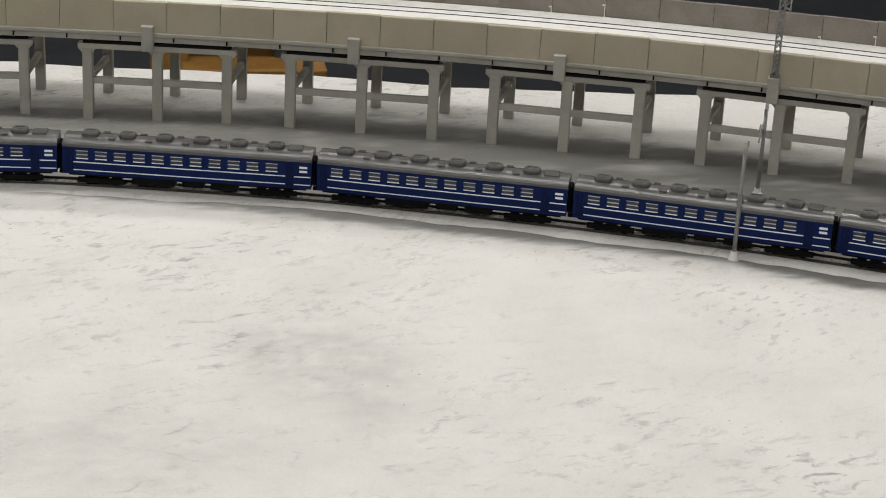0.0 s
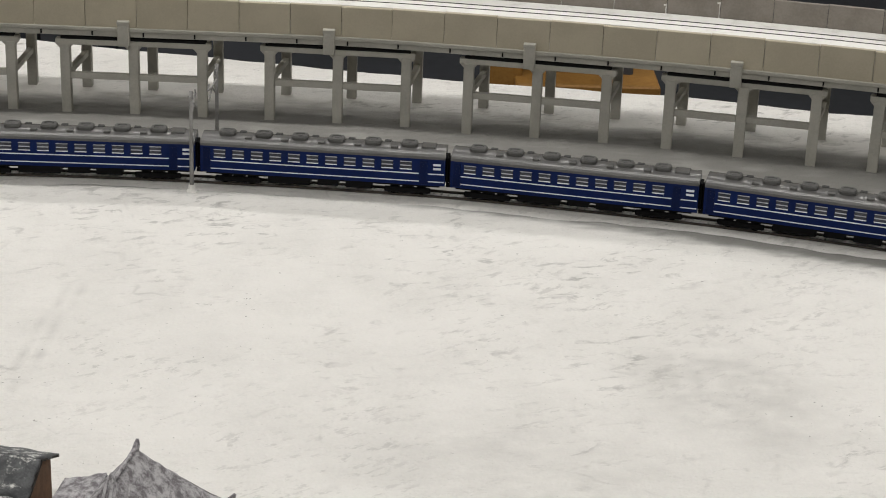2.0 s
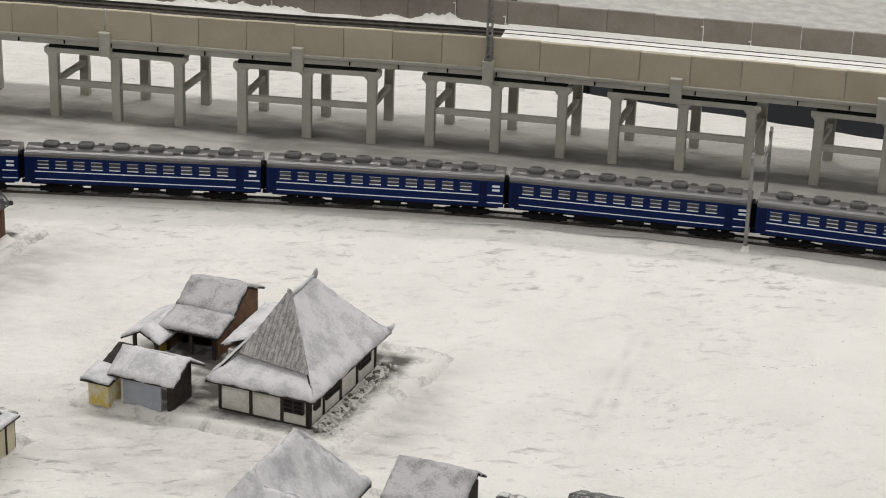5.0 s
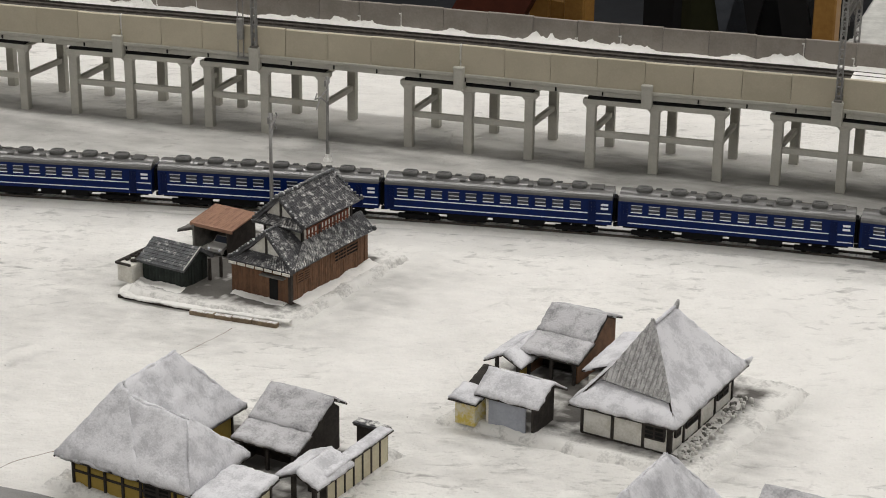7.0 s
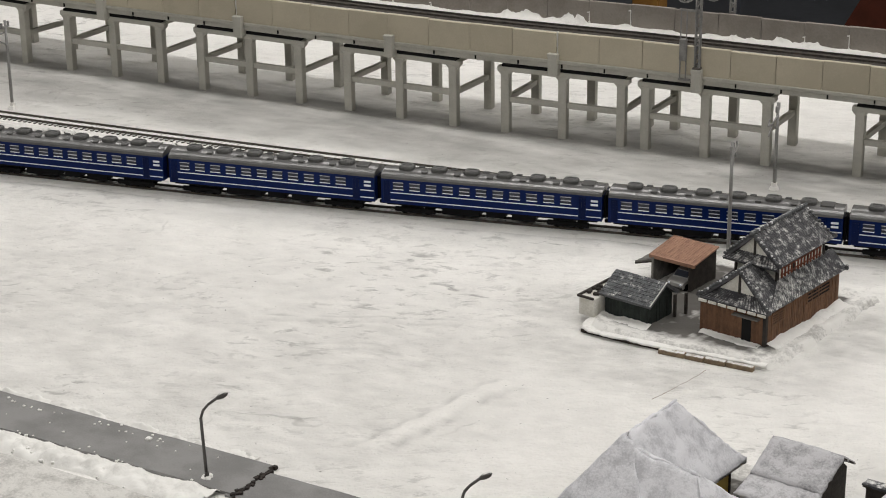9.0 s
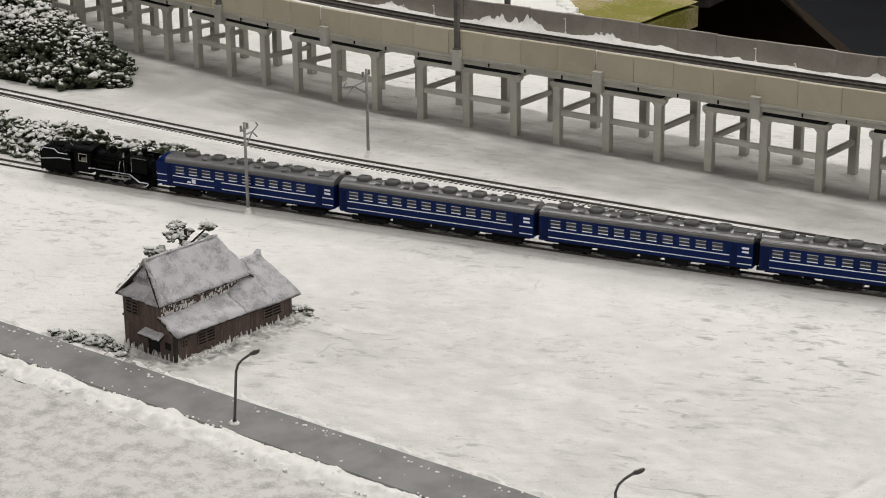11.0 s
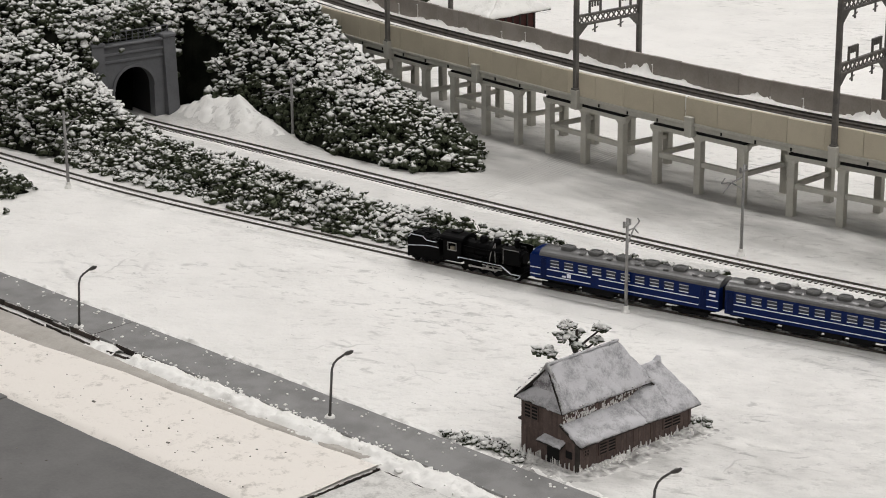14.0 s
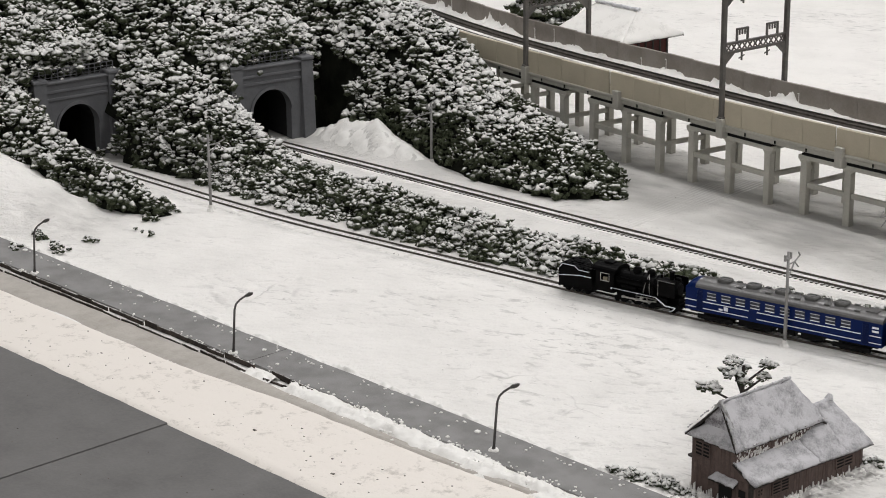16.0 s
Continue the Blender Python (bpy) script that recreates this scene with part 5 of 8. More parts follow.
        part("pump_rod", Geo().rod((74.5, s * 7.2, 13.4), (74.5, s * 7.2, 17.6), 1.3, 1.3, 10).rod((74.5, s * 7.2, 17.6), (74.5, s * 7.2, 18.6), 0.8, 0.8, 8), LOCO, t)
        part("sand_pipe", Geo().tube([(69, s * 2.6, 25.6), (68, s * 6.8, 19.0), (67, s * 7.0, 13.4)], 0.3, 5).tube([(69, s * 2.6, 25.6), (71.5, s * 6.8, 19.0), (72, s * 7.0, 13.4)], 0.3, 5), SILVER if s < 0 else LOCO, t)
        part("valve_gear", Geo().tube([(70, s * 8.0, 11.4), (72.5, s * 8.0, 7.0)], 0.4, 5).tube([(62, s * 8.1, 10.8), (79, s * 8.1, 11.2)], 0.35, 5).rod((66, s * 7.6, 9.6), (66, s * 8.3, 9.6), 1.0, 1.0, 8), SILVER, t, "bright valve gear")
    part("boiler", Geo().rod((44, 0, 18.4), (84, 0, 18.4), 6.6, 6.3, 22), LOCO, t, "black boiler", smooth=False)
    part("smokebox", Geo().rod((80, 0, 18.4), (90.5, 0, 18.4), 6.7, 6.7, 22).rod((90.5, 0, 18.4), (92, 0, 18.4), 5.0, 4.0, 20), LOCO, t)
    part("chimney", Geo().rod((85, 0, 24), (85, 0, 29.8), 1.7, 1.6, 14).rod((85, 0, 29.4), (85, 0, 30.2), 2.1, 2.1, 14), LOCO, t)
    for x, r in ((58, 3.0), (69, 2.8)):
        part("dome", Geo().rod((x, 0, 23.4), (x, 0, 27.2), r, r, 14).rod((x, 0, 27.2), (x, 0, 28.4), r, r * 0.6, 14), LOCO, t)
    for vx, vy, vz, vr in ((50, 1.5, 27.4, 0.6), (52.5, -1.5, 26.8, 0.6), (77, 0, 26.4, 1.0)):
        part("whistle_valve", Geo().rod((vx, vy, 24), (vx, vy, vz), vr), LOCO, t)
    for s in (-1, 1):
        part("handrail", Geo().tube([(45, s * 6.7, 21), (84, s * 6.6, 21)], 0.25, 5), LOCO, t)
        y = s * 8.3
        run = part("running_board", Geo().box(44, 78, y - 1.6, y + 1.2, 12.4, 13.2, 0.1).prism([(78, y - 1.6, 12.4), (86, y - 1.6, 8.6), (94, y - 1.6, 8.6), (94, y - 1.6, 9.4), (86.4, y - 1.6, 9.4), (78, y - 1.6, 13.2)], (0, 2.8, 0)), LOCO, t)
        e = y + s * 1.3
        part("edge_line", Geo().box(43, 79, e - 0.25, e + 0.25, 12.5, 13.3).prism([(79, e, 12.5), (86, e, 8.6), (94, e, 8.6), (94, e, 9.3), (86.4, e, 9.3), (79, e, 13.3)], (0, 0.4 * s, 0)), WHITE, run, "white edge line")
        d = Geo().box(79.5, 92.5, s * 8.4 - 0.35, s * 8.4 + 0.35, 14.6, 25.4, 0.2)
        plate = part("smoke_deflector", d, LOCO, t)
        part("deflector_rim", Geo().tube([(79.5, s * 8.85, 14.8), (79.5, s * 8.85, 25.2), (92.3, s * 8.85, 25.2)], 0.18, 5), SILVER, plate)
        for x in (51, 61.5, 72):
            part("driving_wheel", Geo().rod((x, s * 5.6, 8.7), (x, s * 4.4, 8.7), 5.1, n=20), LOCO, t)
        part("coupling_rod", Geo().box(50, 73, s * 6.6 - 0.4, s * 6.6 + 0.4, 7.2, 8.3, 0.2).rod((51, s * 5.6, 7.7), (51, s * 7.2, 7.7), 0.9).rod((61.5, s * 5.6, 7.7), (61.5, s * 7.2, 7.7), 1.0).rod((72, s * 5.6, 7.7), (72, s * 7.2, 7.7), 0.9), SILVER, t, "bright coupling rod")
        part("main_rod", Geo().tube([(61.5, s * 7.6, 7.8), (80, s * 7.6, 9.6)], 0.5, 6).tube([(62, s * 7.9, 8.2), (70, s * 7.9, 11.2), (80, s * 7.9, 10.4)], 0.32, 5).tube([(66, s * 7.4, 12.0), (66, s * 7.9, 8.4)], 0.3, 5), SILVER, t)
        part("cylinder", Geo().rod((79, s * 7.0, 9.6), (87, s * 7.0, 9.6), 2.6, 2.6, 14).box(79.5, 86.5, s * 7 - 1.6, s * 7 + 1.6, 11, 13.2, 0.3), LOCO, t)
        part("step_rail", Geo().tube([(93.5, s * 7.6, 9.2), (91, s * 7.9, 6), (88, s * 8.0, 4.8)], 0.35, 5), WHITE, t, "white-painted step edge")
    part("pilot_wheels", wheelset(wheelset(Geo(), 89.5, 3.1, 2.6, 5.3), 45.5, 3.1, 2.2, 5.3), LOCO, t)
    part("buffer_beam", Geo().box(92.8, 94.4, -8, 8, 6.0, 9.6, 0.2).box(94, 97, -1.2, 1.2, 6.8, 8.6, 0.2), LOCO, t)
    part("frame", Geo().box(44, 93, -3.8, 3.8, 6.5, 13, 0.3), LOCO, t)
    part("head_lamp", Geo().rod((88, 0, 25.6), (92, 0, 25.6), 1.2, 1.3, 12), LOCO, t)
    return t


S_TRAIN = TRACK_1.near_x(-1622.0)


def rail_pose(s, length):
    xa, ya, _ = TRACK_1.at(s + 0.15 * length)
    xb, yb, _ = TRACK_1.at(s + 0.85 * length)
    h = math.atan2(yb - ya, xb - xa)
    mx, my = (xa + xb) / 2 - math.cos(h) * length / 2, (ya + yb) / 2 - math.sin(h) * length / 2
    return pose(mx * MM, my * MM, 0, 0, 0, math.degrees(h))


locomotive().matrix_basis = rail_pose(S_TRAIN - 101, 94)
coach(True).matrix_basis = rail_pose(S_TRAIN, 138)
second = coach(False)
second.matrix_basis = rail_pose(S_TRAIN + 142, 138)
i = 2
while S_TRAIN + 142 * i + 140 < TRACK_1.length:
    copy_thing(second, rail_pose(S_TRAIN + 142 * i, 138))
    i += 1


# ---- the village ----
def ridge_caps(t, p, q, r, material, ends=True, name="ridge"):
    g = Geo()
    pv, qv = Vector(p), Vector(q)
    n = max(3, int((qv - pv).length / 3))
    rad = [r * (0.75 + 0.5 * random.random()) for _ in range(n + 1)]
    way = [pv.lerp(qv, k / n) + Vector((random.uniform(-0.2, 0.2), random.uniform(-0.2, 0.2), random.uniform(-0.3, 0.2))) for k in range(n + 1)]
    d = (qv - pv).normalized()
    a = d.orthogonal().normalized()
    b = d.cross(a)
    rings = [w + (a * math.cos(j * math.tau / 7) + b * math.sin(j * math.tau / 7)) * r1 for w, r1 in zip(way, rad) for j in range(7)]
    g.add(rings, [(k * 7 + j, k * 7 + (j + 1) % 7, k * 7 + 7 + (j + 1) % 7, k * 7 + 7 + j) for k in range(n) for j in range(7)] + [tuple(range(7)), tuple(n * 7 + j for j in range(7))])
    if ends:
        for a, b in ((p, q), (q, p)):
            d = (Vector(a) - Vector(b)).normalized() * r * 0.6
            g.rod(Vector(a) + d * 0.2, Vector(a) + d + Vector((0, 0, r * 1.3)), r * 1.1, r * 0.5, 6)
    return part(name, g, material, t)


def knobs(t, p, q, r):
    """A verge or ridge of dark tiles with snow caught on every other one."""
    p, q = Vector(p), Vector(q)
    n = max(4, int((q - p).length / 2.1))
    dark, pale = Geo(), Geo()
    for k in range(n + 1):
        c = p.lerp(q, k / n)
        g = pale if (k % 2 and random.random() < 0.3) else dark
        w = r * random.uniform(0.8, 1.15) * (0.75 if g is pale else 1.0)
        g.box(c.x - w, c.x + w, c.y - w, c.y + w, c.z - w, c.z + w * 0.9, w * 0.4, random.uniform(-20, 20))
    v = part("verge_tiles", dark, TILE_BARE, t)
    part("caught_snow", pale, ROOF_SNOW, v, "snow caught between tiles")


def tiled(t, a, b, c, d, material, rows=9, cols=16, thick=1.4, snow=True):
    """A tiled slope: eave a to b, ridge d to c; courses overlap like steps, each tile a low pan."""
    a, b, c, d = (Vector(p) for p in (a, b, c, d))
    up = (b - a).cross(d - a).normalized()
    if up.z < 0:
        up = -up
    g = Geo().panel([tuple(p) for p in (a, b, c, d)], thick)
    for j in range(rows):
        for i in range(cols):
            u0, u1, w0, w1 = (i + 0.03) / cols, (i + 0.97) / cols, j / rows, (j + 1.12) / rows
            w1 = min(w1, 1.0)
            f = lambda u, w: (a * (1 - u) + b * u) * (1 - w) + (d * (1 - u) + c * u) * w  # noqa: E731
            k = 0.2 * random.random()
            p = [f(u0, w0) + up * (0.66 + k), f(u1, w0) + up * (0.66 + k), f(u1, w1) + up * (0.25 + k), f(u0, w1) + up * (0.25 + k)]
            m = [(p[0] + p[1]) / 2 - up * 0.35, (p[2] + p[3]) / 2 - up * 0.3]
            base = [f(u0, w0), f(u1, w0), f(u1, w1), f(u0, w1)]
            g.add(p + m + base, [(0, 4, 5, 3), (4, 1, 2, 5), (0, 6, 7, 1, 4), (1, 7, 8, 2), (3, 9, 6, 0)])
    return part("roof_slope", g, material, t)


def boards(t, x0, x1, y, z0, z1, n, material, axis="x", depth=0.7, name="wall"):
    """A wall of upright boards along x (or y), each with a thin batten over its joint."""
    w = (x1 - x0) / n
    me = Geo().box(0.04, w - 0.04, -depth, depth, z0, z1).box(-0.2, 0.2, -depth - 0.14, depth + 0.14, z0, z1).mesh("board")
    me.materials.append(material)
    wall = part(name, Geo().box(x0, x1, y - 0.3, y + 0.3, z0, z1 - 0.1) if axis == "x" else Geo().box(y - 0.3, y + 0.3, x0, x1, z0, z1 - 0.1), material, t)
    for i in range(n):
        a = x0 + w * i
        k = random.uniform(-0.12, 0.12)
        at = pose(a * MM, (y + k) * MM, 0) if axis == "x" else pose((y + k) * MM, a * MM, 0, 0, 0, 90)
        part("wall_board", me, material, wall, at=at)
    return wall


def lattice(t, x0, x1, y, z0, z1, axis="x", bars=4, frame_mat=None, pane_mat=None):
    """A dark window behind horizontal bars."""
    d = 0.5
    pane = Geo().box(x0, x1, y - d, y + d, z0, z1) if axis == "x" else Geo().box(y - d, y + d, x0, x1, z0, z1)
    w = part("window", pane, pane_mat or TUNNEL_DARK, t, "dark window behind wooden bars")
    g = Geo()
    d = 0.9
    for k in range(bars + 1):
        z = z0 + (z1 - z0) * k / bars
        g.box(x0, x1, y - d, y + d, z - 0.3, z + 0.3) if axis == "x" else g.box(y - d, y + d, x0, x1, z - 0.3, z + 0.3)
    for a in (x0, (x0 + x1) / 2, x1):
        g.box(a - 0.4, a + 0.4, y - d, y + d, z0, z1) if axis == "x" else g.box(y - d, y + d, a - 0.4, a + 0.4, z0, z1)
    part("window_frame", g, frame_mat or DARK_WOOD, w)
    return w


def plinth(x, y, rz, ring, label, yard=1.15, h=1.8, soft=6.0):
    """A yard of trodden, lumpy snow over a ring of plan points, thinning out at its rim."""
    n = len(ring)
    xs, ys = [p[0] for p in ring], [p[1] for p in ring]

    def inside(px, py):
        d = 1e9
        for k in range(n):
            (ax, ay), (bx, by) = ring[k], ring[(k + 1) % n]
            L = math.hypot(bx - ax, by - ay)
            d = min(d, ((bx - ax) * (py - ay) - (by - ay) * (px - ax)) / L)
        return d

    step = 2.0
    nx, ny = int((max(xs) - min(xs) + 24) / step), int((max(ys) - min(ys) + 24) / step)
    rows, dirty = [], []
    for i in range(nx + 1):
        for j in range(ny + 1):
            px, py = min(xs) - 12 + i * step, min(ys) - 12 + j * step
            q = Vector((px + x, py + y, 0))
            d = inside(px, py) + 3.5 * noise.noise(q * 0.07) + 1.5 * noise.noise(q * 0.3)
            k = smooth01((d + soft) / (soft + 2))
            rim = max(0.0, 1 - abs(d - 2) / 5) * (1.2 + 1.4 * noise.noise(q * 0.18))
            dirty.append(yard * smooth01((d - 8) / 8) * min(1.0, max(0.0, 0.85 + 1.1 * noise.noise(q * 0.05) + 0.7 * noise.noise(q * 0.2))))
            rows.append((px, py, -2.6 + k * (h + 2.6) + max(0.0, rim) + k * (0.55 * noise.noise(q * 0.12) + 0.45 * noise.noise(q * 0.42))))
    faces = [(i * (ny + 1) + j, (i + 1) * (ny + 1) + j, (i + 1) * (ny + 1) + j + 1, i * (ny + 1) + j + 1) for i in range(nx) for j in range(ny)]
    faces = [f for f in faces if max(rows[k][2] for k in f) > -1.9]
    t = thing("house_plot", x, y, 0, rz, label, "plot", kind="structure")
    ob = part("yard_snow", Geo().add(rows, faces), PLOT, t, "lumpy trodden snow", smooth=True)
    ob.data.attributes.new("grime", "FLOAT", "POINT").data.foreach_set("value", dirty)
    return t


def foot_drift(t, ring, wide, high, base, stuff=None):
    """Snow heaped along a wall's foot; the ring runs with the wall on its right."""
    way = Line(ring, 2.0)
    n, m = int(way.length / 1.6), 10
    rows = []
    for k in range(n + 1):
        for j in range(m):
            u = j / (m - 1)
            x, y, _ = way.at(way.length * k / n, u * wide * (1 + 0.4 * noise.noise(Vector((k * 0.06, wide, 0)))))
            q = Vector((x, y, 2))
            rows.append((x, y, base + max(-0.4, (1 - u) ** 0.8 * (high + high * noise.noise(q * 0.1) + 0.8 * noise.noise(q * 0.4))) - 0.8 * (j == m - 1)))
    return part("foot_snow", Geo().add(rows, [(k * m + j, k * m + j + 1, (k + 1) * m + j + 1, (k + 1) * m + j) for k in range(n) for j in range(m - 1)]), stuff or BANK, t, "white snow drifted along the wall foot", smooth=True)


def snow_lip(t, ring, wide, z):
    """A ragged crust of snow that overhangs a kerb; the ring runs with the yard on its right."""
    way = Line(ring, 2.0)
    n = int(way.length / 1.3)
    prof = [(0.12, -1.0), (-0.02, -0.5), (-0.05, 0.1), (0.06, 0.5), (0.3, 0.55), (0.65, 0.35), (1.0, -0.5)]
    m = len(prof)
    rows = []
    for k in range(n + 1):
        s = way.length * k / n
        rag = 1.0 * noise.noise(Vector((s * 0.11, 4, 1))) + 0.7 * noise.noise(Vector((s * 0.4, 9, 1)))
        fat = 1 + 0.5 * noise.noise(Vector((s * 0.07, 14, 1)))
        for u, h in prof:
            x, y, _ = way.at(s, -(u * wide * fat + rag * (1 - u)))
            rows.append((x, y, z + h * fat + 0.45 * noise.noise(Vector((x * 0.35, y * 0.35, 3)))))
    return part("snow_lip", Geo().add(rows, [(k * m + j, (k + 1) * m + j, (k + 1) * m + j + 1, k * m + j + 1) for k in range(n) for j in range(m - 1)]), BANK, t, "ragged snow crust over the plot edge", smooth=True)


def clods(name, pts, r0, r1, material, label, h=1.0):
    g = Geo()
    for x, y in pts:
        r = random.uniform(r0, r1)
        g.box(x - r, x + r, y - r, y + r, -1.0, r * 1.1 * h, r * 0.45, random.uniform(0, 90))
    return whole(name, g, material, label, "snow clods", "stuff", smooth=True)


def bar_shed(name, X, Y, rz, x0, x1, y0, y1, yr, zr, ymid, zmid, zeave, wall, roof, label, back=22.0, open_front=True):
    """A small shed with a steep upper roof and a flatter skirt to the front."""
    t = thing(name, X, Y, 0, rz, label, "shed", "village sheds")
    boards(t, x0 + 1.5, x1 - 1.5, y1 - 1.5, 0, zeave + 6, 8, wall)
    for xx in (x0 + 2, x1 - 2):
        part("gable_wall", Geo().prism([(xx - 0.7, y0 + 5, 0), (xx - 0.7, y1 - 1.5, 0), (xx - 0.7, y1 - 1.5, back - 2), (xx - 0.7, yr, zr - 2.2), (xx - 0.7, ymid, zmid - 2.2), (xx - 0.7, y0 + 5, zeave - 0.8)], (1.4, 0, 0)), wall, t)
    if open_front:
        for xx in (x0 + 2.2, (x0 + x1) / 2, x1 - 2.2):
            part("post", Geo().box(xx - 0.8, xx + 0.8, y0 + 2.2, y0 + 3.8, 0, zeave - 0.6, 0.15), DARK_WOOD, t)
        boards(t, x0 + 2, x1 - 2, ymid, 0, zmid - 2, 9, DARK_WOOD, name="inner_wall")
    else:
        boards(t, x0 + 1.5, x1 - 1.5, y0 + 4, 0, zeave - 0.8, 9, wall)
    part("roof", Geo().sheet((x0 - 1, ymid - 1, zmid), (x1 + 1, ymid - 1, zmid), (x1 + 1, yr, zr), (x0 - 1, yr, zr), 1.8, 10, 7, 0.7, 0.5, x0), roof, t, smooth=True)
    part("back_roof", Geo().sheet((x0 - 1, y1 + 1.5, back), (x1 + 1, y1 + 1.5, back), (x1 + 1, yr, zr), (x0 - 1, yr, zr), 1.8, 8, 5, 0.6, 0.5, x0), roof, t, smooth=True)
    part("lower_roof", Geo().sheet((x0 - 1.5, y0, zeave), (x1 + 1.5, y0, zeave), (x1 + 1, ymid + 1, zmid - 0.6), (x0 - 1, ymid + 1, zmid - 0.6), 2.0, 10, 6, 0.8, 0.6, y0), roof, t, smooth=True)
    return t


def small_gable(t, x0, x1, y0, y1, z0, z1, axis, roof, thick=1.6, lump=0.6):
    """A gable roof over a rectangle, ridge along the axis."""
    if axis == "x":
        m = (y0 + y1) / 2
        part("roof", Geo().sheet((x0, y0, z0), (x1, y0, z0), (x1, m, z1), (x0, m, z1), thick, 8, 5, lump, 0.5, x0), roof, t, smooth=True)
        part("roof", Geo().sheet((x1, y1, z0), (x0, y1, z0), (x0, m, z1), (x1, m, z1), thick, 8, 5, lump, 0.5, x1), roof, t, smooth=True)
    else:
        m = (x0 + x1) / 2
        part("roof", Geo().sheet((x0, y1, z0), (x0, y0, z0), (m, y0, z1), (m, y1, z1), thick, 8, 5, lump, 0.5, y0), roof, t, smooth=True)
        part("roof", Geo().sheet((x1, y0, z0), (x1, y1, z0), (m, y1, z1), (m, y0, z1), thick, 8, 5, lump, 0.5, y1), roof, t, smooth=True)


def hipped_farm(X, Y, rz, roof, thatch, shed_roof, shed_wall, booth, snowy):
    """House with a tall hip-and-gable roof, its shed, porch, gatehouse and booth on one plot."""
    plinth(X, Y, rz, [(-112, -24), (18, -16), (26, 100), (-112, 98)], "trodden snowy yard of the white farmhouse")
    t = thing("farmhouse", X, Y, 1.4, rz, "white-walled farmhouse under a tall snowy hip roof" if snowy else "farmhouse under a dark streaked hip roof with snow", "house", "village houses")
    part("wall", Geo().box(-50, -4, 4, 75, 0, 16.5, 0.2), PLASTER, t, "white plaster wall")
    part("wing_wall", Geo().box(-62, -50, 33, 76, 0, 13, 0.2), PLASTER, t)
    part("sill_beam", Geo().box(-50.4, -3.6, 3.5, 75.5, 0, 1.2), DARK_WOOD, t)
    for x in (-50, -34, -18, -5, -4.2):
        part("post", Geo().box(x - 0.7, x + 0.7, 3.3, 4.6, 1, 16.5), DARK_WOOD, t)
    for y in (4.2, 18, 36, 54, 74.6):
        part("post", Geo().box(-4.5, -3.3, y - 0.7, y + 0.7, 1, 16.5), DARK_WOOD, t)
    lattice(t, -17.2, -7, 3.8, 3.4, 12.0, "x", 4)
    lattice(t, 20, 33, -3.8, 4.5, 12.5, "y", 3)
    lattice(t, 56, 68, -3.8, 4.5, 12.5, "y", 3)
    lattice(t, 8, 13, -3.8, 4.5, 11.5, "y", 3)
    part("front_roof", Geo().sheet((-55, -1, 15), (1, -1, 15.5), (-13, 29, 29), (-45, 29, 29), 2.6, 12, 8, 0.9, 0.9, 1.0), roof, t, smooth=True)
    part("right_roof", Geo().sheet((1, -1, 15.5), (1.5, 81, 17.5), (-29, 59, 48.0), (-29, 34, 47), 2.6, 14, 10, 0.9, 0.8, 2.0, 1.6), roof, t, smooth=True)
    part("left_roof", Geo().sheet((-55, 81, 16), (-55, -1, 15), (-29, 34, 47), (-29, 59, 48.0), 2.6, 14, 10, 0.9, 0.8, 3.0, 1.6), roof, t, smooth=True)
    part("back_roof", Geo().sheet((1.5, 81, 17.5), (-55, 81, 16), (-30, 58, 47.5), (-28, 58, 47.5), 2.4, 10, 8, 0.8, 0.8, 4.0, 2.0), roof, t, smooth=True)
    part("ridge_knob", Geo().loft([(-29, 58, 46.5), (-29, 60, 48.6), (-29, 61, 50.2)], [1.5, 1.2, 0.6], 8), thatch, t, smooth=True)
    part("ridge_knob", Geo().loft([(-29, 33.5, 47.5), (-29, 32.6, 49.2), (-29, 32.0, 50.4)], [1.2, 1.2, 0.7], 8), thatch, t, smooth=True)
    part("ridge_knob", Geo().loft([(1, 80, 17), (2.2, 81.4, 18.6), (2.8, 82, 19.6)], [1.6, 1.0, 0.5], 8), roof, t, smooth=True)
    gable = part("gable", Geo().prism([(-44, 14.6, 21.5), (-7.5, 10.8, 20), (-29, 34.5, 47.5)], (0, 2.0, -1.5)), thatch, t, "ribbed greyish thatch gable")
    n = 30
    Lp, Rp, Ap = Vector((-45, 12.5, 22.5)), Vector((-6.5, 8.5, 21.0)), Vector((-29, 33, 49.5))
    for i in range(n):
        u0, u1 = (i + 0.04) / n, (i + 0.96) / n
        ua = 0.42

        def topp(u):
            w = u / ua if u < ua else (1 - u) / (1 - ua)
            return (Lp * (1 - u) + Rp * u) + (Ap - (Lp * (1 - ua) + Rp * ua)) * w
        k = Vector((0, -0.25 * (i % 2) - 0.5, 0.2 * (i % 2) + 0.5))
        ring = [Lp * (1 - u0) + Rp * u0, Lp * (1 - u1) + Rp * u1, topp(u1), topp(u0)]
        part("gable_rib", Geo().prism([tuple(p + k) for p in ring], (0, 2.4, -2.0)), thatch, gable)
    ridge_caps(t, (-29, 34, 47.2), (-29, 58, 47.6), 0.8, roof, False)
    part("wing_roof", Geo().sheet((-66, 34, 15.5), (-66, 79, 18.8), (-48, 78, 24.5), (-48, 35, 22.5), 2.2, 10, 6, 0.8, 0.8, 5.0), roof, t, smooth=True)
    settle(t, 8, (0.272, -0.962, 0.448))
    foot_drift(t, [(-3.2, 76), (-3.2, 4)], 8, 1.2, -3.2, ROUGH_SNOW)
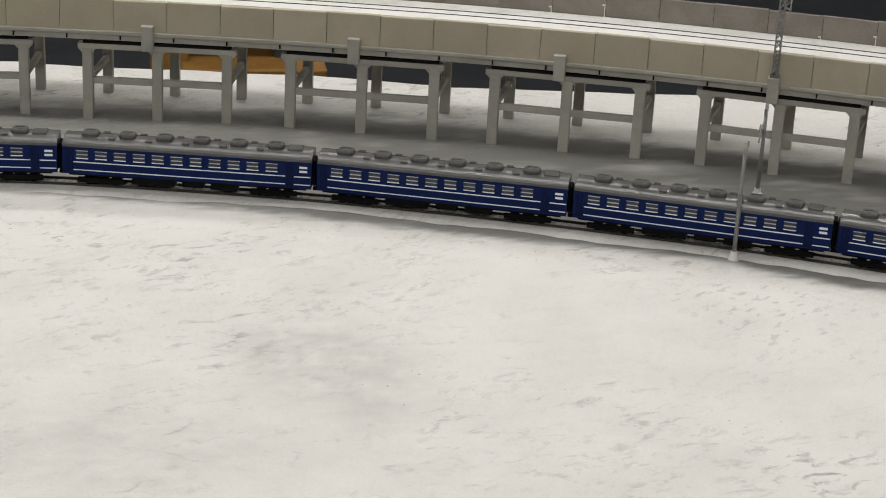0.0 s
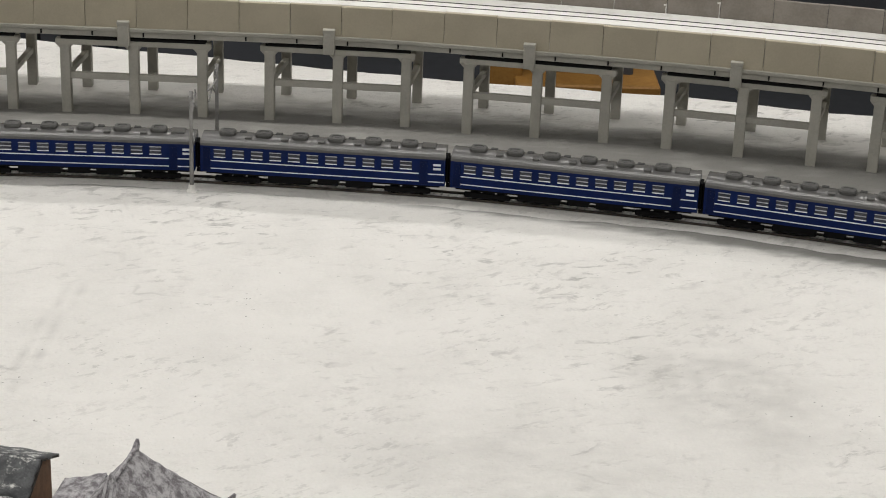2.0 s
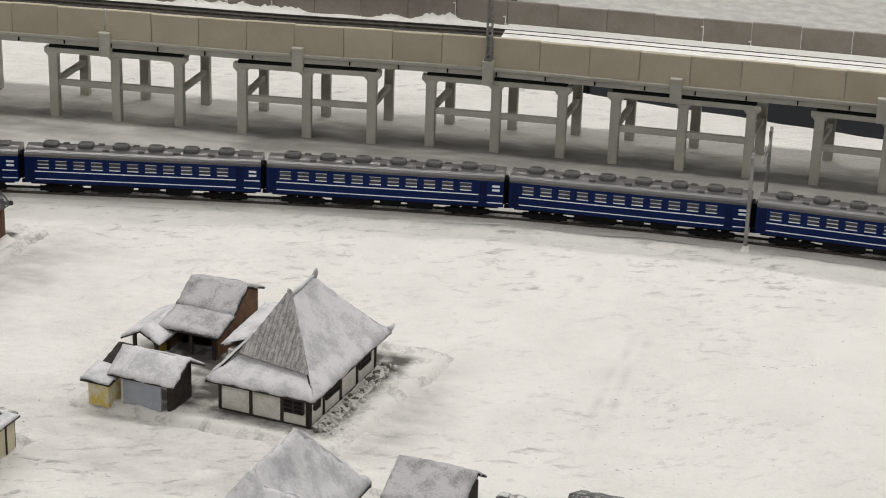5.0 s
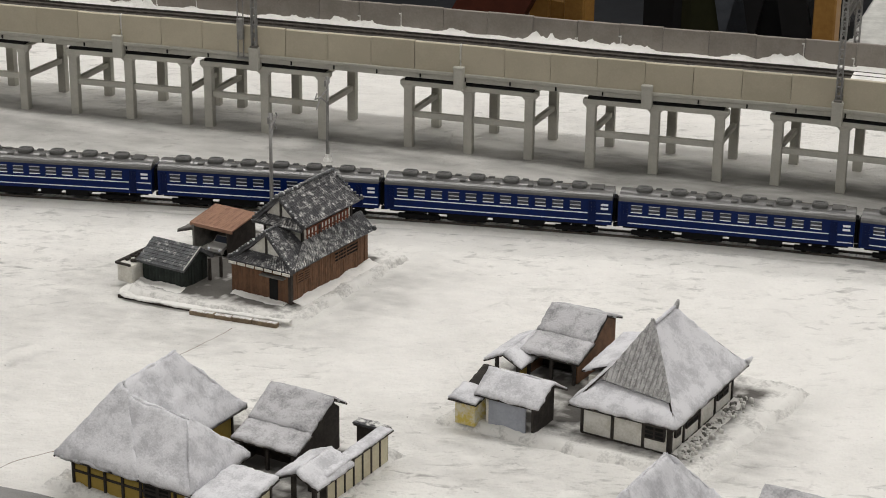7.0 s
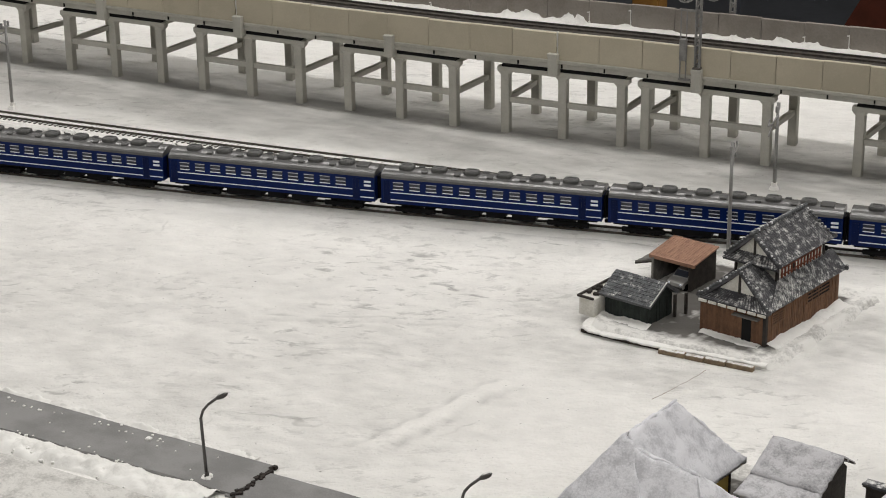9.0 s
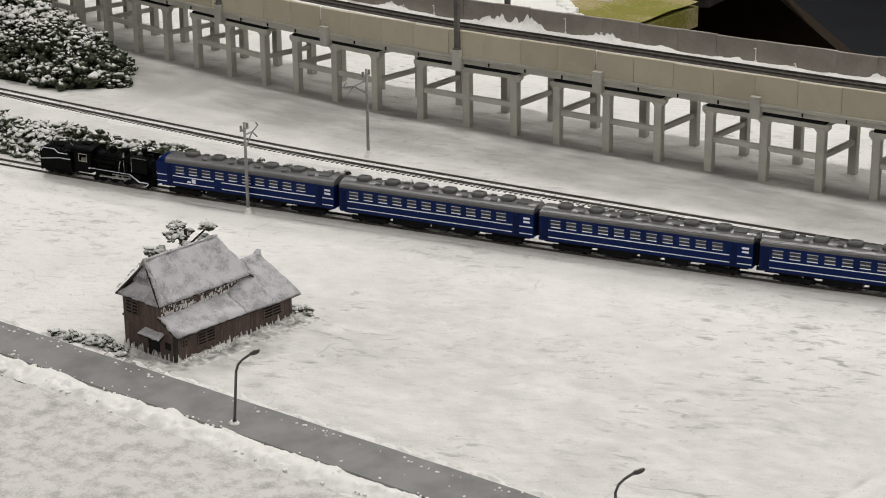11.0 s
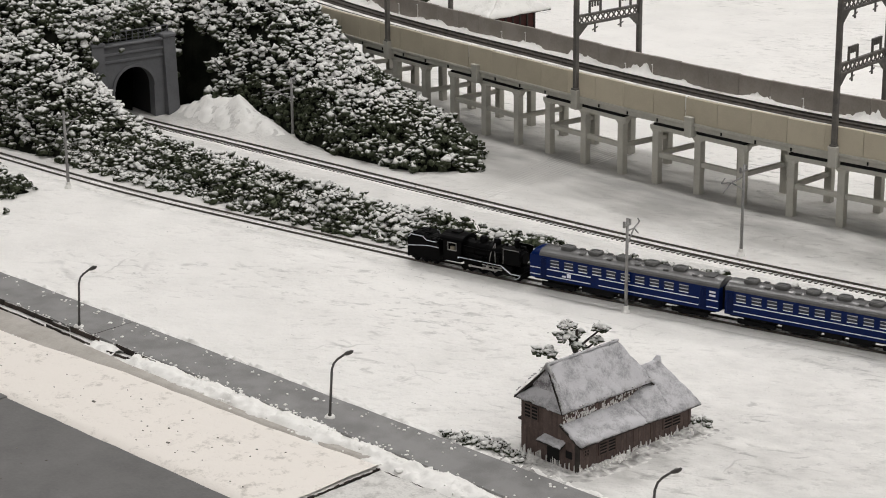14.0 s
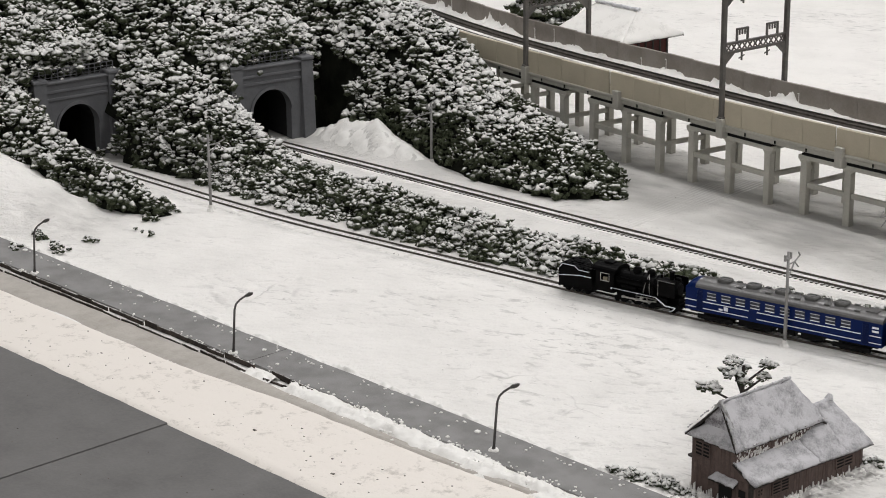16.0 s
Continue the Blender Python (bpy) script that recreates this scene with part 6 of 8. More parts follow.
    for stuff, n, spread, label in ((WEATHERED, 50, 2.4, "grey crumbs along the wall foot"), (ROUGH_SNOW, 110, 4.5, "snow crumbs along the wall foot")):
        g = Geo()
        for _ in range(n):
            cy, cr = random.uniform(2, 80), random.uniform(0.4, 1.1)
            cx = -1.5 + abs(random.gauss(0, spread))
            g.box(cx - cr, cx + cr, cy - cr, cy + cr, -3.4, -2.6 + cr * random.uniform(0.6, 1.8), cr * 0.4, random.uniform(0, 90))
        part("foot_rubble", g, stuff, t, label, kind="stuff", smooth=True)
    shed = bar_shed("farm_shed", X, Y, rz, -105, -75, 44, 92, 76, 29, 62, 19.5, 14.5, shed_wall, shed_roof, "small dark timber shed with a snowy stepped roof" if snowy else "small timber shed with a black roof")
    settle(shed, 5, (0.272, -0.962, 0.448))
    p = thing("yard_porch", X, Y, 1.4, rz, "little open yard porch with a snowy gable roof", "porch")
    for x, y in ((-114, 33), (-102, 33), (-114, 58), (-102, 58)):
        part("post", Geo().box(x - 0.8, x + 0.8, y - 0.8, y + 0.8, 0, 11.5), DARK_WOOD, p)
    part("side_wall", Geo().box(-103, -101.5, 34, 57, 0, 10.5), OCHRE, p)
    small_gable(p, -119, -97, 28, 64, 11, 16.5, "y", roof)
    w = thing("gatehouse", X, Y, 1.4, rz, "small gatehouse with a pale shuttered front and snowy roof", "gatehouse")
    part("front_shutter", Geo().box(-93, -73, -10.6, -9.2, 0, 13.4, 0.2), BLUE_GREY, w, "pale blue-grey shutter")
    part("side_wall", Geo().box(-70.4, -69, -9.2, 11, 0, 13.4), DARK_WOOD, w)
    part("side_wall", Geo().box(-95, -93.6, -9.2, 11, 0, 13.4), PLASTER, w)
    small_gable(w, -99, -64, -14, 15, 13.4, 21.5, "x", roof)
    settle(w, 10, (0.272, -0.962, 0.448))
    y = thing("yard_booth", X, Y, 1.4, rz, "tiny yellow-painted booth with a snowy top", "booth")
    part("booth_wall", Geo().box(-107, -96, -19, -8, 0, 11, 0.3), booth, y)
    part("booth_roof", Geo().sheet((-109.5, -21.5, 11.5), (-94, -21.5, 11.5), (-94, -6, 13.5), (-109.5, -6, 13.5), 1.4, 5, 5, 0.5, 0.4, 9.0), roof, y, smooth=True)
    part("lean_roof", Geo().sheet((-109, -6, 11.0), (-97, -6, 11.0), (-97, 12, 16), (-109, 12, 16), 1.2, 5, 5, 0.5, 0.4, 19.0), DARK_WOOD, y)
    settle(y, 7, (0.272, -0.962, 0.448))


hipped_farm(-677, 123, -8.6, ROOF_SNOW, THATCH, BARN_ROOF, TIMBER, YELLOW, True)
hipped_farm(-452, -43, -8.6, PURPLE_ROOF, PURPLE_ROOF, TILE_BARE, TIMBER, YELLOW, False)


def town_house(X, Y, rz):
    """Two-storey brown timber house with black tiles, shed, tank and garage."""
    plinth(X, Y, rz, [(-84, -46), (-27, -40), (23, -31), (20, 84), (-102, 84)], "raised snowy plot of the tiled town house", 1.7, 2.2, 3.0)
    k = thing("plot_kerb", X, Y, 0, rz, "brown stone kerb under the snowy plot edge", "kerb")
    front = lambda x: float(np.interp(x, [-85, -27, 25], [-51.0, -45.0, -35.0]))  # noqa: E731
    # dark strips added as the shade under the overhanging snow lip
    part("dark_footing", Geo().prism([(-84, front(-84) + 1.2, -1), (-30, front(-30) + 1.2, -1), (-30, front(-30) + 4, -1), (-84, front(-84) + 4, -1)], (0, 0, 2.2)), KERB_DARK, k)
    part("dark_footing", Geo().prism([(-84.5, -49, -1), (-82, -49, -1), (-98, 30, -1), (-100.5, 30, -1)], (0, 0, 2.0)), KERB_DARK, k)
    x = -36.0
    while x < 12:
        w = random.uniform(9, 16)
        part("kerb_stone", Geo().box(x, x + w - 0.15, front(x) - 1.0 + random.uniform(-0.3, 0.3), front(x) + 2.6, -1, 1.8 + random.uniform(-0.3, 0.3), 0.3, 10.0 + random.uniform(-0.8, 0.8)), KERB, k)
        x += w
    snow_lip(k, [(20, front(20) + 3.0), (-4, front(-4) + 2.6), (-30, front(-30) + 2.0), (-34, front(-34)), (-60, front(-60)), (-84.5, front(-84)), (-90, -20), (-98, 26)], 6.0, 1.6)
    z0 = 2.0
    t = thing("town_house", X, Y, z0, rz, "two-storey brown timber house with black tiled roofs dusted with snow", "house", "village houses")
    boards(t, -40.5, -1.5, 1, 0, 13.5, 25, TIMBER)
    boards(t, 1, 77, -1.5, 0, 13.5, 42, TIMBER, "y")
    boards(t, 1, 77, -40.5, 0, 13.5, 30, TIMBER, "y")
    part("core", Geo().box(-39.5, -2.6, 2.2, 75, 0, 13.0), TUNNEL_DARK, t, "solid near-black block for the unlit interior")
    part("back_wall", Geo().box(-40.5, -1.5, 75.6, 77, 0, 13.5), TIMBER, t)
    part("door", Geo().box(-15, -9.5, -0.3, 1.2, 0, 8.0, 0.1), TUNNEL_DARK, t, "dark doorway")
    part("door_hood", Geo().box(-20, -4, -3.0, 1, 8.4, 9.2, 0.2), WEATHERED, t)
    part("corner_post", Geo().box(-2.5, -0.5, 0, 2, 0, 13.5), DARK_WOOD, t)
    lattice(t, 6, 18, -1.1, 4.5, 10.0, "y", 4, TIMBER)
    lattice(t, 42, 66, -1.1, 5.0, 11.0, "y", 3, TIMBER)
    for i in range(7):
        part("fascia_panel", Geo().box(-40.5 + 6.0 * i, -35.6 + 6.0 * i, -2.9, -2.2, 11.5, 13.0, 0.1), PLASTER, t, "white fascia under the eave")
    # lower roofs: front gable and the two side slopes
    tiled(t, (1.5, -1, 13.5), (1.5, 80, 13.5), (-8, 80, 23.5), (-8, 22, 23.5), TILE, 7, 42)
    tiled(t, (-41.5, 80, 13.5), (-41.5, -1, 13.5), (-33, 22, 23.5), (-33, 80, 23.5), TILE, 7, 36)
    tiled(t, (1.5, -1, 13.5), (1.5, 26, 13.5), (-20, 26, 31), (-20, 4, 31), TILE, 12, 14)
    tiled(t, (-41.5, 26, 13.5), (-41.5, -1, 13.5), (-20, 4, 31), (-20, 26, 31), TILE, 12, 14)
    tiled(t, (-41.5, -2, 13.3), (1.5, -2, 13.3), (-7, 5.5, 18.5), (-33, 5.5, 18.5), TILE, 4, 22)
    part("gable_wall", Geo().prism([(-34, 5, 17), (-6, 5, 17), (-20, 5, 29.2)], (0, 1.2, 0)), PLASTER, t, "white plaster gable")
    part("gable_post", Geo().box(-20.6, -19.4, 4.2, 6, 17, 29).box(-32, -8, 4.4, 6, 17.0, 18.0), DARK_WOOD, t)
    for a, b in (((1.5, -1, 14.5), (-20, 3.5, 32)), ((-41.5, -1, 14.5), (-20, 3.5, 32))):
        knobs(t, a, b, 0.75)
    knobs(t, (-20, 3, 32), (-20, 24, 32), 0.9)
    # upper storey
    part("upper_wall", Geo().box(-33, -8, 22, 70, 22, 33, 0.1), PLASTER, t, "white plaster upper wall")
    g = Geo()
    for i in range(13):
        y = 26 + 40 * i / 12
        g.box(-8.2, -7.2, y - 0.6, y + 0.6, 22, 28.6)
    g.box(-8.2, -7.1, 25, 67, 28.4, 29.2).box(-8.2, -7.1, 25, 67, 24.6, 25.2)
    part("upper_lattice", g, RED_WOOD, t, "reddish upright lattice bars")
    part("lattice_backing", Geo().box(-8.3, -7.7, 25, 67, 22, 29.0), PLASTER, t)
    for y in (22, 38, 53, 70):
        part("post", Geo().box(-8.6, -7.2, y - 0.7, y + 0.7, 22, 33), DARK_WOOD, t)
    for x in (-33, -21, -8):
        part("post", Geo().box(x - 0.7, x + 0.7, 21.2, 22.6, 22, 33), DARK_WOOD, t)
    tiled(t, (-4, 17, 32.2), (-4, 75, 32.2), (-21, 71, 47), (-21, 18, 47), TILE, 11, 30)
    tiled(t, (-37.5, 75, 32.2), (-37.5, 17, 32.2), (-21, 18, 47), (-21, 71, 47), TILE, 11, 30)
    tiled(t, (-37.5, 15, 31.4), (-4, 15, 31.4), (-9, 22, 36), (-32, 22, 36), TILE, 4, 18)
    part("upper_gable", Geo().prism([(-32, 20.5, 34.5), (-9, 20.5, 34.5), (-21, 20.5, 45.5)], (0, 1.2, 0)), PLASTER, t, "white plaster gable")
    part("gable_post", Geo().box(-21.6, -20.4, 19.8, 21.6, 34.5, 45), DARK_WOOD, t)
    for y in (17, 74):
        for x in (-4, -37.5):
            knobs(t, (x, y, 33.4), (-21, 18 if y == 17 else 71, 48.2), 0.75)
    knobs(t, (-21, 16.5, 48.4), (-21, 72, 48.4), 1.0)
    for x, y, z in ((1.5, -1, 14), (-41.5, -1, 14), (1.5, 80, 14), (-4, 17, 33), (-4, 75, 33)):
        part("corner_tile", Geo().rod((x, y, z), (x + 0.8, y - 0.8, z + 2.4), 1.5, 0.7, 6), TILE, t)
    settle(t, 16, (0.396, -0.918, 0.39))
    foot_drift(t, [(-0.8, 78), (-0.8, 1)], 7, 1.5, -5.8)
    foot_drift(t, [(-3, 0.4), (-39, 0.4)], 5, 0.8, -5.9)
    s = thing("dark_shed", X, Y, z0, rz, "dark green-black timber shed with a bare tiled roof", "shed", "village sheds")
    boards(s, -84, -57, -26, 0, 12.5, 12, GREEN_WOOD)
    boards(s, -26, -4, -57, 0, 12.5, 9, GREEN_WOOD, "y")
    boards(s, -26, -4, -84, 0, 12.5, 9, GREEN_WOOD, "y")
    for x in (-84, -57):
        part("gable_wall", Geo().prism([(x - 0.7, -26, 12.4), (x - 0.7, -4, 12.4), (x - 0.7, -13, 19.4)], (1.4, 0, 0)), GREEN_WOOD, s)
    tiled(s, (-87, -29, 12.0), (-54, -29, 12.0), (-54, -13, 21), (-87, -13, 21), TILE_BARE, 8, 20)
    tiled(s, (-54, -1, 12.5), (-87, -1, 12.5), (-87, -13, 21), (-54, -13, 21), TILE_BARE, 6, 20)
    part("verge_snow", Geo().tube([(-54, -29, 12.6), (-54, -13, 21.5)], 0.4, 6), ROUGH_SNOW, s)
    part("post", Geo().box(-53, -51.6, -8, -6.6, 0, 13).box(-50.4, -49.0, -1, 0.4, 0, 12.4), DARK_WOOD, s)
    foot_drift(s, [(-54, -27), (-86, -27)], 8, 2.0, -0.6)
    w = thing("white_tank", X, Y, z0, rz, "low white walled bin with dark stones on top", "bin")
    part("tank_wall", Geo().box(-96.0, -86, -35, -3, 0, 10.4, 0.3), PLASTER, w)
    part("rim", Geo().box(-96.8, -95.6, -36, -2, 10.2, 11.6, 0.2).box(-95.6, -86, -36, -34.8, 10.2, 11.6, 0.2).box(-95.6, -86, -19, -17.8, 10.2, 11.4, 0.2), DARK_WOOD, w, "dark board rim")
    for i in range(14):
        x, y = random.uniform(-95, -88), random.uniform(-31, -6)
        part("stone", Geo().box(x - 1.2, x + 1.2, y - 1.2, y + 1.2, 10.4, 12.2, 0.5, random.uniform(0, 90)), DARK_WOOD, w)
    c = thing("open_garage", X, Y, z0, rz, "open timber garage with a rusty red sheet roof", "garage")
    part("side_wall", Geo().box(-90, -88.6, 26, 52, 0, 15.5), WEATHERED, c, "weathered grey side wall")
    part("side_wall", Geo().box(-66, -64.6, 27, 52, 0, 16.5), DARK_WOOD, c)
    part("back_wall", Geo().box(-90, -64.6, 52, 53.4, 0, 18), DARK_WOOD, c)
    for i in range(18):
        a, b = -92 + 30 * i / 18, -92 + 30 * (i + 0.92) / 18
        part("roof_sheet", Geo().panel([(a, 27, 16.6), (b, 27, 16.6), (b, 52, 20.4), (a, 52, 20.4)], 0.9).rod((a, 27, 16.5), (a, 52, 20.3), 0.4, n=5), RUST, c)
    part("eave_board", Geo().box(-92, -62, 26.4, 27.6, 14.8, 16.8), RUST, c)
    part("lean_to_roof", Geo().sheet((-101, 26, 11), (-90, 26, 14.5), (-90, 46, 14.5), (-101, 46, 11), 1.2, 4, 4, 0.4, 0.3, 4.0), WEATHERED, c)
    v = thing("parked_car", X - 0, Y, z0 - 0.6, rz, "small pale grey car parked in the garage mouth", "car")
    cx, cy = CAR_AT
    side = [(0, 2.2), (0.2, 5.0), (1.4, 5.8), (6.2, 6.6), (9.2, 10.4), (17.5, 10.8), (21.5, 7.2), (22, 2.2)]
    body, n = Geo(), len(side)
    ring = lambda sx, tuck: [(cx + sx * (5.3 - tuck * max(0.0, zz - 6.6)), cy + yy, zz) for yy, zz in side]  # noqa: E731
    body.add(ring(-1, 0.28) + ring(1, 0.28), [tuple(range(n)), tuple(range(2 * n - 1, n - 1, -1))] + [(i, (i + 1) % n, n + (i + 1) % n, n + i) for i in range(n)])
    shell = part("body", body, CAR_GREY, v, "pale grey body")
    part("windscreen", Geo().prism([(cx - 4.3, cy + 6.5, 7.1), (cx + 4.3, cy + 6.5, 7.1), (cx + 3.9, cy + 8.7, 10.0), (cx - 3.9, cy + 8.7, 10.0)], (0, -0.25, 0.2)), WINDOW, shell)
    for sx in (-1, 1):
        part("side_window", Geo().prism([(cx + sx * 4.95, cy + 9.4, 7.4), (cx + sx * 4.95, cy + 18.4, 7.4), (cx + sx * 4.3, cy + 17.4, 10.0), (cx + sx * 4.3, cy + 10.4, 10.0)], (sx * 0.3, 0, 0)), WINDOW, shell)
        part("headlight", Geo().rod((cx + sx * 3.8, cy + 0.3, 4.7), (cx + sx * 3.8, cy - 0.15, 4.7), 0.8, 0.7, 8), WHITE, shell)
        for yy in (4.2, 17.8):
            part("wheel", Geo().rod((cx + sx * 5.4, cy + yy, 2.3), (cx + sx * 4.2, cy + yy, 2.3), 2.1, 2.1, 12), UNDER, v)
    part("bumper", Geo().box(cx - 5.0, cx + 5.0, cy - 0.5, cy + 0.6, 2.2, 3.4, 0.3), VENT_DARK, v)


CAR_GREY = mat("car_grey", (0.36, 0.355, 0.34), 0.4, 0, (0.30, 0.295, 0.28), 200.0, 900.0, 0.05)
CAR_AT = (-73.0, 24.0)
KERB = mat("kerb_brown", (0.23, 0.175, 0.115), 0.8, 0, (0.15, 0.11, 0.075), 200, 900, 0.4, dust=0.3, rand=0.2)
RED_WOOD = mat("red_timber", (0.19, 0.062, 0.035), 0.75, 0, (0.13, 0.045, 0.028), 200.0, 1200.0, 0.4)
town_house(-926, 227, -8.7)


def thatched_farm(X, Y, rz, seed, wallmat, way):
    """L-shaped ochre farmhouse under a thick snowy thatch, with shed, gate and plaster wall."""
    plinth(X, Y, rz, [(-56, -44), (62, -46), (60, 62), (-50, 62)], "trodden snowy yard of the ochre farmhouse")
    t = thing("thatched_farmhouse", X, Y, 1.4, rz, "ochre-walled farmhouse under a thick snowy thatched roof", "house", "village houses")
    part("wall", Geo().box(-48, -14, -37, 36, 0, 16), wallmat, t, "ochre plaster wall")
    part("wall", Geo().box(-14, 16, -37, -3, 0, 16), wallmat, t, "ochre plaster wall")
    for x in (-48, -39, -30, -20, -10, 0, 9, 16):
        part("post", Geo().box(x - 0.55, x + 0.55, -38, -36.4, 0, 16), DARK_WOOD, t)
    for z in (4.5, 12.8):
        part("rail", Geo().box(-48, 16, -37.8, -36.6, z, z + 0.9), DARK_WOOD, t)
    for y in (-37, -26, -14, -3):
        part("post", Geo().box(15.4, 16.6, y - 0.55, y + 0.55, 0, 16), DARK_WOOD, t)
    for y in (8, 20, 36):
        part("post", Geo().box(-14.6, -13.3, y - 0.55, y + 0.55, 0, 16), DARK_WOOD, t)
    part("rail", Geo().box(-14.6, -13.3, -3, 36, 12.6, 13.6), DARK_WOOD, t)
    lattice(t, -8, 6, -37, 2.5, 11, "x", 4)
    a = seed
    part("main_roof", Geo().sheet((-9, -40, 16.5), (-9, 41, 16.5), (-33, 20, 46), (-33, -18, 46), 2.8, 14, 12, 1.5, 1.2, a), ROOF_SNOW, t, "thick snowy thatch", smooth=True)
    part("main_roof", Geo().sheet((-54, 41, 16), (-54, -43, 16), (-33, -18, 46), (-33, 20, 46), 2.8, 14, 12, 1.5, 1.2, a + 1), ROOF_SNOW, t, smooth=True)
    part("hip_roof", Geo().sheet((-9, 41, 16.5), (-54, 41, 16), (-34, 19, 45.8), (-32, 19, 45.8), 2.8, 10, 10, 1.2, 1.2, a + 2), ROOF_SNOW, t, smooth=True)
    part("hip_roof", Geo().sheet((-54, -43, 16), (-6, -43, 16), (-30, -19, 43), (-34, -18, 45.8), 2.8, 12, 10, 1.3, 1.3, a + 3), ROOF_SNOW, t, smooth=True)
    part("wing_roof", Geo().sheet((-50, -43, 15.5), (21, -43, 15.5), (5, -21, 38), (-33, -21, 41), 2.8, 14, 10, 1.3, 1.4, a + 4), ROOF_SNOW, t, smooth=True)
    part("wing_roof", Geo().sheet((21, 2, 15.5), (-20, 2, 17), (-33, -21, 41), (5, -21, 38), 2.8, 14, 10, 1.3, 1.3, a + 5), ROOF_SNOW, t, smooth=True)
    part("wing_hip", Geo().sheet((21, -43, 15.5), (21, 2, 15.5), (5, -20, 38), (5, -22, 38), 2.8, 10, 10, 1.3, 1.3, a + 6), ROOF_SNOW, t, smooth=True)
    settle(t, 6, way)
    shed = bar_shed("farm_shed", X, Y, rz, 1, 34, 17, 58, 49, 28.5, 31, 18.5, 13.5, DARK_WOOD, BARN_ROOF, "dark open-fronted shed under a snowy stepped roof")
    settle(shed, 6, way)
    w = thing("yard_wall", X, Y, 1.4, rz, "cream plaster yard wall with dark posts and snowy coping", "wall")
    for i in range(7):
        y = 8 + 7.4 * i
        part("wall_panel", Geo().box(54.6, 57.4, y + 0.4, y + 7.0, 0, 11.4), CREAM, w)
        part("post", Geo().box(54.2, 57.8, y - 0.5, y + 0.5, 0, 11.8), DARK_WOOD, w)
    part("coping", Geo().sheet((52.6, 6, 12.2), (59.4, 6, 12.2), (59.4, 61, 12.6), (52.6, 61, 12.6), 1.4, 4, 20, 0.5, 0.6, a), ROOF_SNOW, w, smooth=True)
    part("end_wall", Geo().box(41, 57, 58.6, 60.4, 0, 11.8), DARK_WOOD, w)
    part("end_coping", Geo().sheet((40, 57.4, 12.4), (58, 57.4, 12.4), (58, 62, 12.8), (40, 62, 12.8), 1.3, 8, 3, 0.5, 0.4, a), TILE, w)
    settle(w, 9, way)
    g = thing("yard_gate", X, Y, 1.4, rz, "roofed yard gate with thick snow on its gable", "gate")
    for x in (45, 56):
        for y in (1, 14):
            part("post", Geo().box(x - 0.9, x + 0.9, y - 0.9, y + 0.9, 0, 12.4), DARK_WOOD, g)
    part("lintel", Geo().box(44, 57, 0, 1.6, 10.4, 12.2), DARK_WOOD, g)
    small_gable(g, 38, 62, -5, 24, 11.6, 17, "y", ROOF_SNOW, 2.0, 0.7)
    settle(g, 7, way)
    k = thing("annex", X, Y, 1.4, rz, "low annex with a snow-laden shed roof", "annex")
    part("annex_wall", Geo().box(20, 43, -40, -14, 0, 11.5), CREAM, k)
    for x in (20, 28, 36, 43):
        part("post", Geo().box(x - 0.6, x + 0.6, -40.6, -39.4, 0, 11.5), DARK_WOOD, k)
    for y in (-40, -31, -22, -14):
        part("post", Geo().box(42.4, 43.6, y - 0.6, y + 0.6, 0, 11.5), DARK_WOOD, k)
    part("annex_roof", Geo().sheet((18, -43, 12.4), (46, -43, 12.4), (45, -10, 15), (18, -10, 15.4), 2.0, 9, 9, 0.8, 0.7, a), ROOF_SNOW, k, smooth=True)
    settle(k, 6, way)


thatched_farm(-866, 20, -8.0, 3.0, OCHRE, (0.474, -0.88, 0.5))
thatched_farm(-627, 10, -8.0, 8.0, OCHRE, (0.372, -0.928, 0.57))


